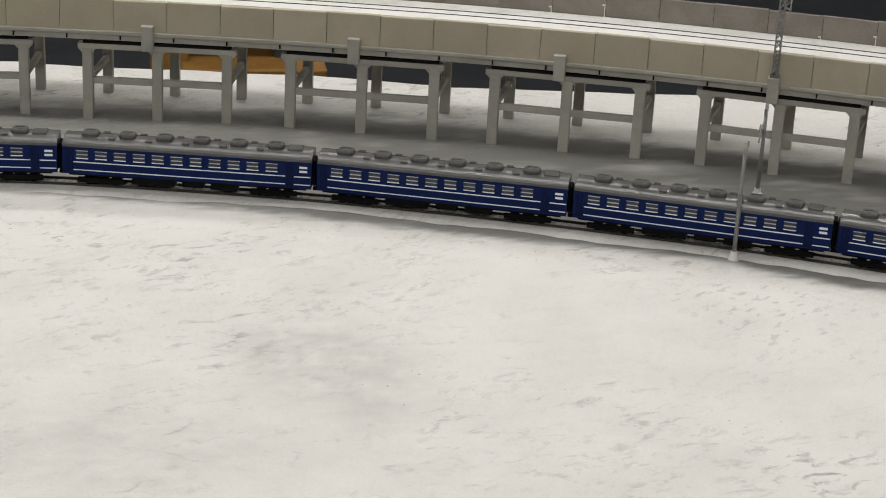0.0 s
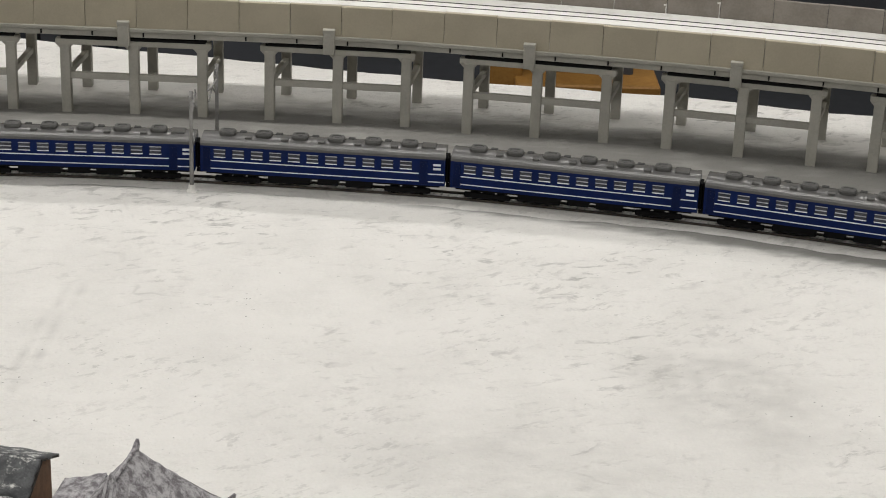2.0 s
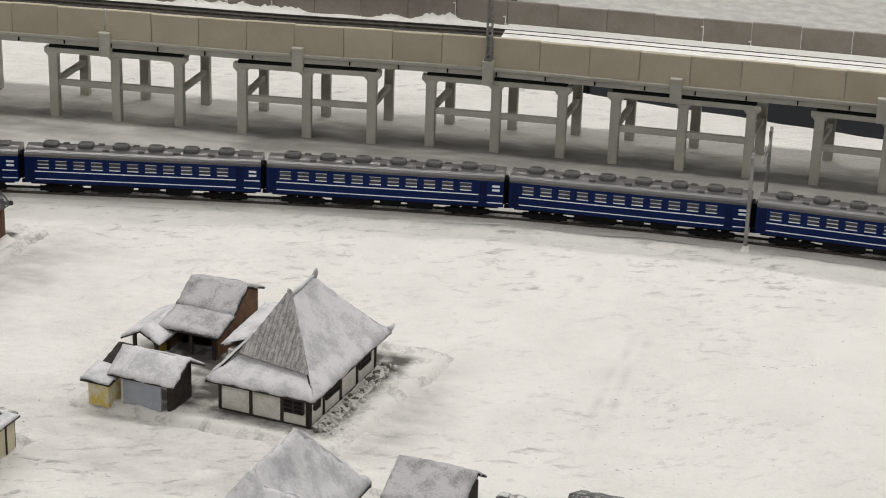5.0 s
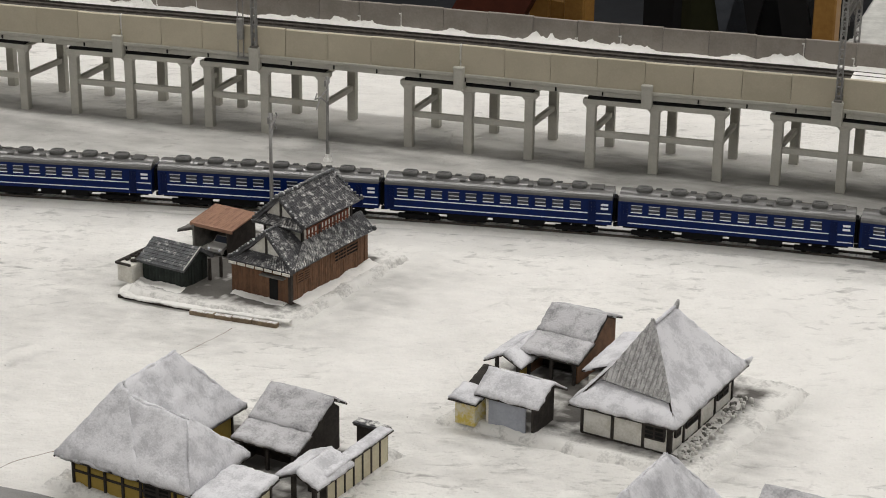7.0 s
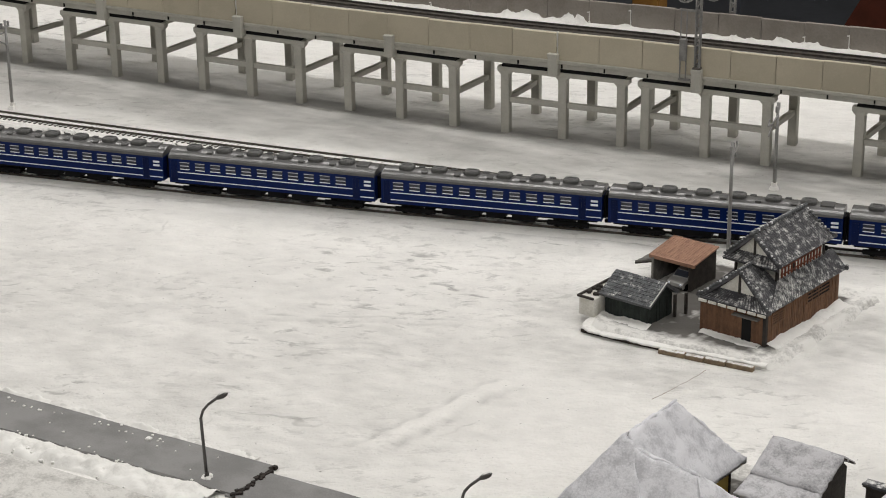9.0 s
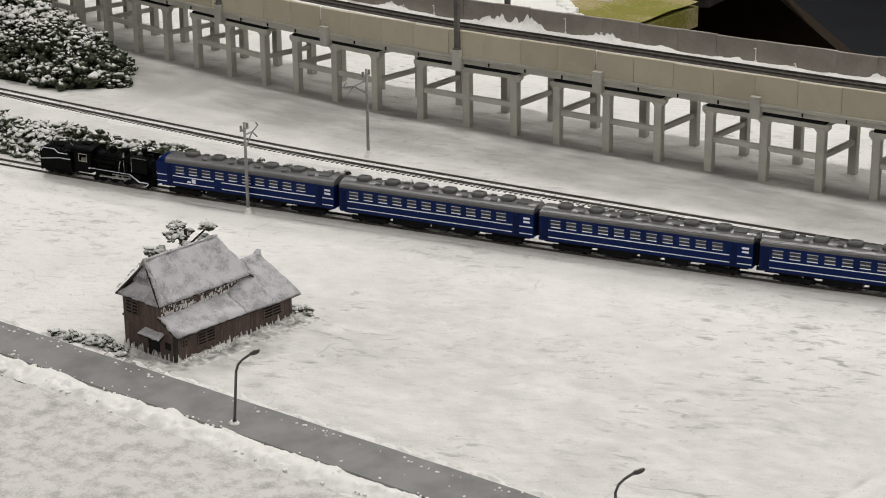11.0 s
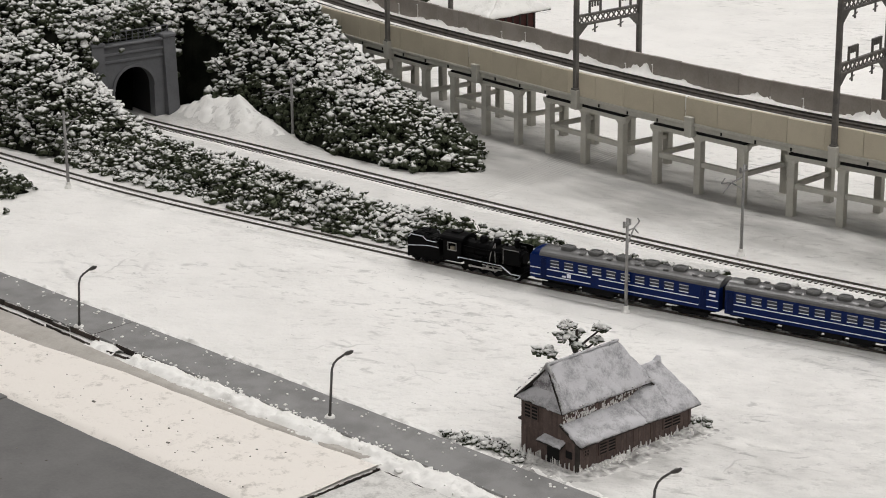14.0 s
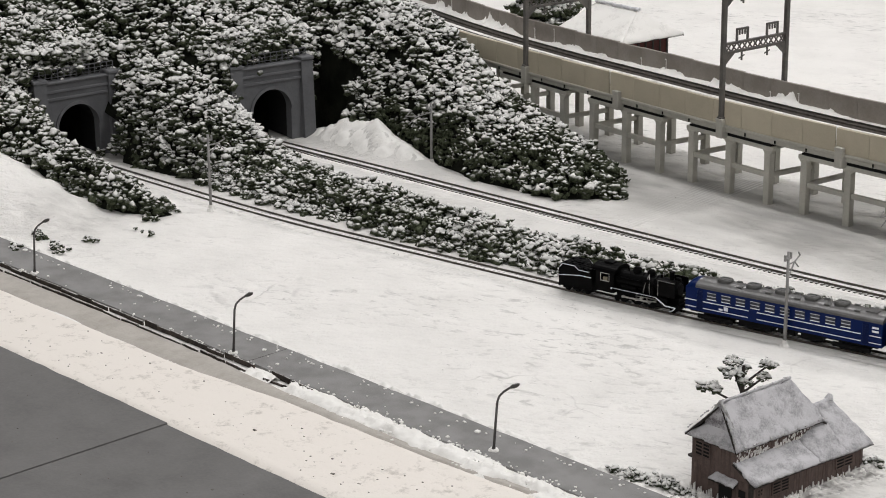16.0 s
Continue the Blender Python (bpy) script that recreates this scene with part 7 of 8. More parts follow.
def barn(X, Y, rz):
    """Brown boarded storehouse by the lane with a two-level snowy roof."""
    t = thing("storehouse", X, Y, 0, rz, "brown boarded two-level storehouse with snowy roofs", "house", "village houses")
    boards(t, -45, -3, 1, -0.5, 15.5, 24, BARN)
    boards(t, 1, 90, -3, -0.5, 15.5, 46, BARN, "y")
    boards(t, 1, 90, -45, -0.5, 15.5, 30, BARN, "y")
    part("back_wall", Geo().box(-45, -3, 89, 90.4, -0.5, 15.5), BARN, t)
    part("core", Geo().box(-44, -4, 2, 89, 0, 15), TUNNEL_DARK, t, "solid near-black block for the unlit interior")
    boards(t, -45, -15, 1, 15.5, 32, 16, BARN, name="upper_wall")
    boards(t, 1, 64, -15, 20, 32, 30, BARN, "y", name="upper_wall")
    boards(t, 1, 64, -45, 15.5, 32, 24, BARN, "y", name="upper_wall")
    part("upper_core", Geo().box(-44, -16, 2, 63, 15, 31.5), TUNNEL_DARK, t, "solid near-black block for the unlit interior")
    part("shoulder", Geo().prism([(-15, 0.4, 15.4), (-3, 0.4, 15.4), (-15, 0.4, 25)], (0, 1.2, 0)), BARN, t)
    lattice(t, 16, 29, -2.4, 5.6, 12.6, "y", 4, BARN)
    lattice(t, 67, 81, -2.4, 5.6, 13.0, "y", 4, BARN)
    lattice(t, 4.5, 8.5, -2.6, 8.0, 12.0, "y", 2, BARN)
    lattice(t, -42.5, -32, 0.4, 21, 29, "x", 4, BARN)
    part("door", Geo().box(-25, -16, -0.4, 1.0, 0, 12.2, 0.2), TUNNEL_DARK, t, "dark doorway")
    part("porch_roof", Geo().sheet((-29, -4.5, 13.4), (-11, -4.5, 13.4), (-12, 1, 15.6), (-28, 1, 15.6), 1.0, 8, 5, 0.8, 0.6, 2.0), BARN_ROOF, t, smooth=True)
    part("window", Geo().box(-11, -6.5, -0.2, 1.0, 6.5, 10.5), TUNNEL_DARK, t)
    part("corner_post", Geo().box(-4, -2, -0.4, 1.6, -0.5, 15.5), DARK_WOOD, t)
    part("upper_roof", Geo().sheet((-12, -1.5, 32.6), (-12, 69, 32), (-29, 58, 53.5), (-29, 4, 53.5), 1.5, 16, 10, 1.2, 0.8, 11.0), BARN_ROOF, t, smooth=True)
    part("upper_roof", Geo().sheet((-49, 69, 31.5), (-49, -1.5, 32.6), (-29, 4, 53.5), (-29, 58, 53.5), 1.5, 16, 10, 1.2, 0.8, 12.0), BARN_ROOF, t, smooth=True)
    part("front_hip", Geo().sheet((-49, -1.5, 32.4), (-12, -1.5, 32.4), (-21, 5, 40), (-38, 5, 40), 1.5, 12, 6, 1.1, 0.8, 13.0), BARN_ROOF, t, smooth=True)
    part("back_hip", Geo().sheet((-11, 69, 31), (-50, 69, 31), (-38, 60, 40), (-21, 60, 40), 1.5, 10, 6, 1.1, 0.8, 14.0), BARN_ROOF, t, smooth=True)
    part("gable", Geo().prism([(-40, 3.6, 38.5), (-18, 3.6, 38.5), (-29, 3.2, 53)], (0, 1.6, 0)), PURPLE_ROOF, t, "snow-speckled gable")
    for x in (-39.5, -18.5):
        part("verge", Geo().tube([(x, 4.2, 39.5), (-29, 3.6, 54)], 0.8, 6), THATCH, t)
    part("verge", Geo().tube([(-29, 3.5, 53.6), (-29, 58.5, 53.4)], 0.7, 6), BARN_ROOF, t)
    part("lower_roof", Geo().sheet((1.0, -1.0, 17.2), (1.0, 52, 16.6), (-15, 52, 25.2), (-15, -0.6, 25.4), 1.5, 12, 7, 1.1, 0.8, 15.0), BARN_ROOF, t, smooth=True)
    part("lower_roof", Geo().sheet((1.1, 50, 16.6), (1.5, 73, 15.9), (-22, 73, 38), (-16, 50, 25.7), 1.5, 8, 8, 0.7, 0.4, 15.0), BARN_ROOF, t, smooth=True)
    part("lower_roof", Geo().sheet((1.5, 71, 15.8), (1.5, 94, 15.8), (-22, 84, 38), (-22, 70, 38), 1.5, 9, 8, 0.8, 0.5, 15.0), BARN_ROOF, t, smooth=True)
    part("lower_roof", Geo().sheet((-48, 94, 15.8), (-48, 66, 15.8), (-22, 66, 38), (-22, 84, 38), 1.5, 10, 8, 1.1, 0.8, 17.0), BARN_ROOF, t, smooth=True)
    part("lower_hip", Geo().sheet((1.5, 94, 15.8), (-48, 94, 15.8), (-23, 83, 37.8), (-21, 83, 37.8), 1.5, 8, 6, 1.0, 0.8, 18.0), BARN_ROOF, t, smooth=True)
    part("ridge_knob", Geo().rod((-22, 83, 36.5), (-22, 84, 39.4), 2.6, 1.2, 8), BARN_ROOF, t)
    part("lean_shelf", Geo().box(-54, -46, 6, 26, 14, 15.4, 0.3), DARK_WOOD, t)
    # wind-blown snow clinging to the wall foot, and a low trodden bank round it
    g = Geo()
    for _ in range(80):
        y, w, hh = random.uniform(0, 92), random.uniform(0.3, 0.8), random.uniform(0.6, 3.2) + (3 * random.random() if random.random() < 0.3 else 0)
        x = -2.0 + random.uniform(-0.1, 0.25)
        g.prism([(x, y - w, -0.5), (x, y + w, -0.5), (x, y + w * 0.3, hh), (x, y - w * 0.3, hh * 0.92)], (0.5, 0, 0))
    for _ in range(36):
        x, w, hh = random.uniform(-46, -3), random.uniform(0.25, 0.6), random.uniform(1.2, 5.0)
        g.prism([(x - w, 0.0, -0.5), (x + w, 0.0, -0.5), (x + w * 0.3, 0.0, hh), (x - w * 0.3, 0.0, hh * 0.92)], (0, -0.5, 0))
    for _ in range(170):
        y, z, w, hh = random.uniform(1, 62), 24.5 + 7 * random.random() ** 1.5, random.uniform(0.2, 0.7), random.uniform(0.3, 1.3)
        g.prism([(-14.5, y - w, z - hh), (-14.5, y + w * 0.7, z - hh), (-14.5, y + w, z + hh), (-14.5, y - w * 0.6, z + hh * 0.8)], (0.45, 0, 0))
    part("clinging_snow", g, BANK, t, "splashes of snow on the boards")
    # frayed dark straw showing through along the roof's edges and hips
    g = Geo()
    for a, b, n in (((-12, -1.5, 33.2), (-28.5, 3.6, 54.0), 26), ((-49, -1.5, 33.2), (-29.5, 3.6, 54.0), 18), ((-12, -1.8, 32.6), (-49, -1.8, 32.6), 16), ((-12, 0, 32.4), (-12, 68, 31.8), 20), ((-29, 4, 54.2), (-29, 58, 54.2), 12), ((1.2, -1.2, 17.0), (-15, -1.2, 25.4), 12)):
        a, b = Vector(a), Vector(b)
        for _ in range(n):
            u = random.random()
            p, q = a.lerp(b, u), a.lerp(b, u + random.uniform(0.01, 0.05))
            e = Vector((random.uniform(-0.5, 0.5), random.uniform(-0.5, 0.5), random.uniform(-0.2, 0.3)))
            g.rod(tuple(p + e), tuple(q - e * 0.5), random.uniform(0.25, 0.55), 0.15, 5)
    part("frayed_edge", g, THATCH, t, "dark frayed thatch along the edges")
    heap = Geo()
    ring = [(-52, -3), (-3, -3), (-1, 0), (-1, 92), (-3, 96)]
    way = Line(ring, 2.0)
    n, m = int(way.length / 1.6), 12
    rows = []
    for k in range(n + 1):
        for j in range(m):
            u = j / (m - 1)
            x, y, _ = way.at(way.length * k / n, -u * (15 + 6 * noise.noise(Vector((k * 0.04, 3, 0)))) + 1.0)
            q = Vector((x, y, 2))
            top = (1 - u) ** 0.7 * (1.0 + 2.2 * noise.noise(q * 0.12) + 1.8 * noise.noise(q * 0.45)) + 0.9 * noise.noise(q * 0.3)
            rows.append((x, y, -1.2 + 1.0 * (u < 0.97) + max(-0.6, top)))
    heap.add(rows, [(k * m + j, k * m + j + 1, (k + 1) * m + j + 1, (k + 1) * m + j) for k in range(n) for j in range(m - 1)])
    lumps = Geo()
    for _ in range(90):
        y, r = random.gauss(27, 5) if random.random() < 0.7 else random.uniform(4, 92), random.uniform(0.35, 1.0)
        x = -1.2 + abs(random.gauss(0, 2.2))
        lumps.box(x - r, x + r, y - r, y + r, -1, r * random.uniform(1.2, 3.0), r * 0.5, random.uniform(0, 90))
    part("heaped_snow", lumps, BANK, t, "heaped snow lumps against the wall", kind="stuff", smooth=True)
    foot = part("foot_snow", heap, PLOT, t, "lumpy trodden snow heaped at the wall foot", smooth=True)
    foot.data.attributes.new("grime", "FLOAT", "POINT").data.foreach_set("value", [max(0.0, min(0.8, 0.26 + 0.7 * noise.noise(Vector((a * 0.10, b * 0.10, 5))) + 0.9 * noise.noise(Vector((a * 0.35, b * 0.35, 2))))) for a, b, _ in rows])


barn(-1402, -5, -3.7)


# ---- mountain, tunnels and shrubs ----
def icosphere():
    bm = bmesh.new()
    bmesh.ops.create_icosphere(bm, subdivisions=1, radius=1.0)
    bm.verts.index_update()
    v = np.array([p.co[:] for p in bm.verts])
    f = np.array([[p.index for p in q.verts] for q in bm.faces])
    bm.free()
    return v, f


ICO_V, ICO_F = icosphere()
RNG = np.random.default_rng(7)


def clumps(name, centres, r0, r1, material, label, category, flakes=7, lumps=4, kind="stuff", parent=None, bare=None):
    """Many crumbly little tufts, each of some rounded crumbs and bent leaves, joined into one mesh; bare: how little snow lies on each."""
    c = np.array(centres, float)
    n, q = len(c), len(ICO_V)
    rad = (r0 + (r1 - r0) * RNG.random((n, 1, 1)) ** 1.2)
    # crumbs
    off = RNG.normal(0, 0.5, (n, lumps, 3)) * rad * np.array([1, 1, 0.7])
    size = rad * RNG.uniform(0.42, 0.74, (n, lumps, 1))
    wob = 1 + RNG.normal(0, 0.38, (n, lumps, q, 1)).clip(-0.6, 0.9)
    v1 = ((c[:, None] + off)[:, :, None] + ICO_V[None, None] * wob * size[..., None] * np.array([1, 1, 0.8])).reshape(-1, 3)
    f1 = (ICO_F[None] + (np.arange(n * lumps) * q)[:, None, None]).reshape(-1, 3)
    # leaves
    k = n * flakes
    d = RNG.normal(0, 1, (n, flakes, 3))
    d /= np.linalg.norm(d, axis=2, keepdims=True)
    mid = (c[:, None] + d * rad * RNG.uniform(0.5, 1.15, (n, flakes, 1)) * np.array([1, 1, 0.85])).reshape(-1, 3)
    nor = d.reshape(-1, 3) + RNG.normal(0, 0.45, (k, 3)) + np.array([0, 0, 0.3])
    nor /= np.linalg.norm(nor, axis=1, keepdims=True)
    u = np.cross(nor, RNG.normal(0, 1, (k, 3)))
    u /= np.linalg.norm(u, axis=1, keepdims=True)
    w = np.cross(nor, u)
    size = (0.3 + 0.27 * np.repeat(rad.reshape(-1, 1), flakes, 0)) * RNG.uniform(0.6, 1.35, (k, 1))
    v2 = np.stack([mid - u * size, mid + w * size * RNG.uniform(0.5, 1.0, (k, 1)) + nor * size * 0.35, mid + u * size * RNG.uniform(0.7, 1.4, (k, 1)), mid - w * size * RNG.uniform(0.5, 1.0, (k, 1)) + nor * size * 0.35], 1).reshape(-1, 3)
    i = (np.arange(k) * 4)[:, None] + len(v1)
    f2 = np.concatenate([i + np.array([[0, 1, 2]]), i + np.array([[0, 2, 3]])], 1).reshape(-1, 3)
    v, f = np.concatenate([v1, v2]), np.concatenate([f1, f2])
    v[:, 2] = np.maximum(v[:, 2], -0.5)
    me = bpy.data.meshes.new(name)
    me.vertices.add(len(v))
    me.vertices.foreach_set("co", (v * MM).ravel())
    me.loops.add(f.size)
    me.loops.foreach_set("vertex_index", f.ravel().astype(np.int32))
    me.polygons.add(len(f))
    me.polygons.foreach_set("loop_start", np.arange(0, f.size, 3, dtype=np.int32))
    me.update(calc_edges=True)
    me.shade_smooth()
    shade = np.zeros(n) if bare is None else np.array(bare, float)
    shade = shade + RNG.normal(0, 0.12, n)
    me.attributes.new("bare", "FLOAT", "POINT").data.foreach_set("value", np.concatenate([np.repeat((shade[:, None] + 0.12 - 0.5 * off[:, :, 2] / rad[:, :, 0]).ravel(), q), np.repeat((shade[:, None] + 0.25 - 0.75 * d[:, :, 2]).ravel(), 4)]).astype(np.float32))
    ob = part(name, me, material, parent, label, kind)
    return ob if parent else tagged(ob, category=category)


def ramp(v, a, b):
    return smooth01((v - a) / (b - a))


PX1, PX2 = -2262.0, -2186.0


def hill_height(x, y):
    """Height of the wooded mountain; 0 or less where there is none."""
    p = Vector((x, y, 0))
    wob = 7 * noise.noise(p * 0.012) + 4 * noise.noise(p * 0.04)
    h = 0.0
    # spur between the rear track and the viaduct
    yc = np.interp(x, [-2250, -2100, -1850], [432, 424, 386])
    hw = np.interp(x, [-2250, -2100, -2030, -1960, -1880, -1852], [98, 70, 56, 58, 42, 8])
    zr = np.interp(x, [-2260, -2200, -2120, -2050, -1960, -1880, -1850], [138, 122, 100, 62, 34, 16, 4])
    if x > -2260:
        u = (y - yc) / hw
        if abs(u) < 1:
            h = max(h, (zr + wob * 0.6) * (1 - abs(u) ** 2.2) ** 0.75)
    # spur between the two tracks
    if x > -2280:
        zc = np.interp(x, [-2280, -2200, -2150, -2100, -2060], [92, 72, 48, 22, 10])
        yc2, hw2 = 232, np.interp(x, [-2280, -2190, -2060], [62, 58, 38])
        u = (y - yc2) / hw2
        if abs(u) < 1 and x < -2050:
            h = max(h, (zc + wob * 0.5) * (1 - abs(u) ** 2.6) ** 0.7 * (1 - 0.72 * ramp(y, 232, 276)))
    # shoulder beside the front tunnel
    if -80 < y < 122:
        top = np.interp(x, [-2500, -2280, -2200, -2130, -2075, -2060], [122, 82, 42, 22, 9, 0])
        lo = np.interp(x, [-2300, -2200, -2120, -2075], [16, 52, 76, 95])
        hi = np.interp(x, [-2260, -2200], [122, 110])
        u = (hi - y) / (hi - lo)
        if 0 < u < 1:
            h = max(h, (top + wob * 0.4) * (1 - abs(2 * u - 1) ** 2.5) ** 0.6)
    # the mountain behind the tunnel mouths
    front = np.interp(y, [-60, 105, 195, 262, 355, 420, 520], [-2300, PX1 - 8, PX1 - 8, PX2 - 8, PX2 - 8, -2235, -2330])
    if x < front and y > -80:
        side = ramp(y, -80, 20) * (1 - ramp(y, 430, 560))
        h = max(h, side * (84 + 0.42 * (front - x) + wob))
    return min(h, 330)


def clear_of_tracks(x, y, z):
    """False inside the cutting of either track and in front of the portals."""
    for line, px in ((TRACK_1, PX1), (TRACK_2, PX2)):
        ty = np.interp(x, line.p[:, 0], line.p[:, 1])
        if x > px - 10 and abs(y - ty) < 19:
            return False
        if px - 220 < x <= px and abs(y - ty) < 30 and z < 56:
            return False
        # no shrubs here: bare near-black ground imitates a shaded recess
        if px == PX2 and px - 4 < x < px + 42 and 344 < y < 372:
            return False
        if abs(x - px) < 18 and abs(y - ty) < 44 and x > px - 8 and z > 14 and abs(y - ty) < 40:
            return False
    return True


def plant_hill():
    xs, ys = np.arange(-2900, -1840, 9.0), np.arange(-90, 560, 9.0)
    grid = [[hill_height(x, y) for y in ys] for x in xs]
    rows, faces, at = [], [], {}
    for i, x in enumerate(xs):
        for j, y in enumerate(ys):
            at[i, j] = len(rows)
            hz = grid[i][j]
            ok = hz > 1 and clear_of_tracks(x, y, 0)
            rows.append((x, y, hz - 4.5 if ok else -6.0))
    for i in range(len(xs) - 1):
        for j in range(len(ys) - 1):
            q = (at[i, j], at[i + 1, j], at[i + 1, j + 1], at[i, j + 1])
            mouth = any(abs(xs[i] - px) < 32 and abs(ys[j] + 4 - ty) < 27 for px, ty in ((PX1, 155), (PX2, 306)))
            if mouth and min(rows[k][2] for k in q) < 1:
                continue
            if max(rows[k][2] for k in q) > -5.9:
                faces.append(q)
    earth = thing("wooded_mountain", label="steep mountain covered with snowy dark green shrubs", category="mountain", kind="structure")
    part("earth", Geo().add(rows, faces), EARTH_SHADE, earth, "near-black ground, shade between the shrubs put into its colour")
    pts = []
    for x in np.arange(-2880, -1845, 5.8):
        for y in np.arange(-85, 555, 5.8):
            if x < -2420 and random.random() < 0.55:
                continue
            a, b = x + random.uniform(-1.8, 1.8), y + random.uniform(-1.8, 1.8)
            hz = hill_height(a, b)
            if noise.noise(Vector((a * 0.06, b * 0.06, hz * 0.06))) < -0.5:
                continue
            if hz < 1.5 or not clear_of_tracks(a, b, hz):
                continue
            low = min(hill_height(a + 5, b), hill_height(a, b - 5), hill_height(a, b + 5), hz)
            n = min(8, 1 + int((hz - max(low, 0)) / 5.5))
            for k in range(n):
                z = hz - (hz - max(low, 0)) * k / n
                if z < 58 and not clear_of_tracks(a, b, z):
                    continue
                pts.append((a + random.uniform(0, 3) * (k > 0), b + random.uniform(-2, 2), z + random.uniform(-2.6, 2.4) + 3.0 * noise.noise(Vector((a * 0.09, b * 0.09, z * 0.09)))))
    for px, ty in ((PX1, 155), (PX2, 306)):
        for _ in range(170):
            pts.append((px - random.uniform(12, 34), ty + random.uniform(-44, 44), random.uniform(72, 98)))
    bare = [0.5 * (1 - smooth01((z - 10) / 40)) * smooth01((b - 320) / 40) + 0.15 * smooth01((60 - z) / 50) * (b < 320) for a, b, z in pts]
    clumps("shrubs", pts, 2.8, 6.2, LEAF, "dense dark green shrubs with snow on top", "shrubs", parent=earth, bare=bare)


# ground coloured near-black for the shade in gaps between shrubs
EARTH_SHADE = mat("dark_earth", (0.014, 0.015, 0.011), 0.95, 0, (0.006, 0.007, 0.005), spec=0.05)
plant_hill()


def hedge():
    pts = []
    x = -2120.0
    while x < -1372:
        yn = np.interp(x, [-2120, -2032, -1914, -1788, -1674, -1635, -1488, -1382], [178, 186, 195, 209, 230, 241, 262, 300])
        yb = np.interp(x, [-2120, -2005, -1949, -1878, -1801, -1730, -1690, -1650, -1534, -1421, -1372], [266, 262, 258, 254, 251, 257, 264, 270, 287, 308, 314])
        dens = 1.0 if x < -1660 else 0.8
        y = yn
        while y < yb:
            u = (y - yn) / (yb - yn)
            top = (17 - 6 * smooth01((x + 1720) / 80) + 9 * noise.noise(Vector((x * 0.025, y * 0.025, 3)))) * (1 - abs(2 * u - 1) ** 3)
            gap = noise.noise(Vector((x * 0.012, y * 0.03, 8)))
            if random.random() < dens and gap > -0.38 + 0.30 * smooth01((x + 1700) / 60):
                for z in np.arange(1.5, max(2.5, top), 5.0):
                    pts.append((x + random.uniform(-2.2, 2.2), y + random.uniform(-2.2, 2.2), z + random.uniform(-0.8, 1.2)))
            y += 5.0
        x += 5.0
    for _ in range(160):
        a = random.uniform(-2100, -1400)
        yn = np.interp(a, [-2120, -2032, -1914, -1788, -1674, -1635, -1488, -1382], [178, 186, 195, 209, 230, 241, 262, 300])
        pts.append((a, yn - random.uniform(0, 9), random.uniform(0.2, 1.4)))
    clumps("hedge_strip", pts, 2.4, 5.4, LEAF_LOW, "low snowy green shrubs between the two tracks", "hedge")


hedge()

def drifted_bank():
    """Crusty wind-torn snow heaped beside the rear tunnel mouth."""
    xs, ys = np.arange(-2225, -1995, 1.7), np.arange(306, 404, 1.7)
    rows = []
    for x in xs:
        for y in ys:
            b = mound(x, y, -2108, 350, 104, 30, 27, -4) / 27
            p = Vector((x, y, 0))
            rough = 4.5 * abs(noise.noise(p * 0.05)) + 1.6 * abs(noise.noise(p * 0.1)) - 0.6 + 1.2 * abs(noise.noise(Vector((x * 0.12, y * 0.1, 3)))) + 1.1 * noise.noise(p * 0.22) + 0.9 * noise.noise(p * 0.6)
            rows.append((float(x), float(y), snow_height(x, y) - 1.2 + min(1.0, b * 3) * (0.9 + rough)))
    w = len(ys)
    g = Geo().add(rows, [(i * w + j, (i + 1) * w + j, (i + 1) * w + j + 1, i * w + j + 1) for i in range(len(xs) - 1) for j in range(w - 1)])
    whole("snow_bank", g, BANK, "crusty torn snow bank beside the tunnel mouth", "snow bank", "structure", smooth=True)


drifted_bank()


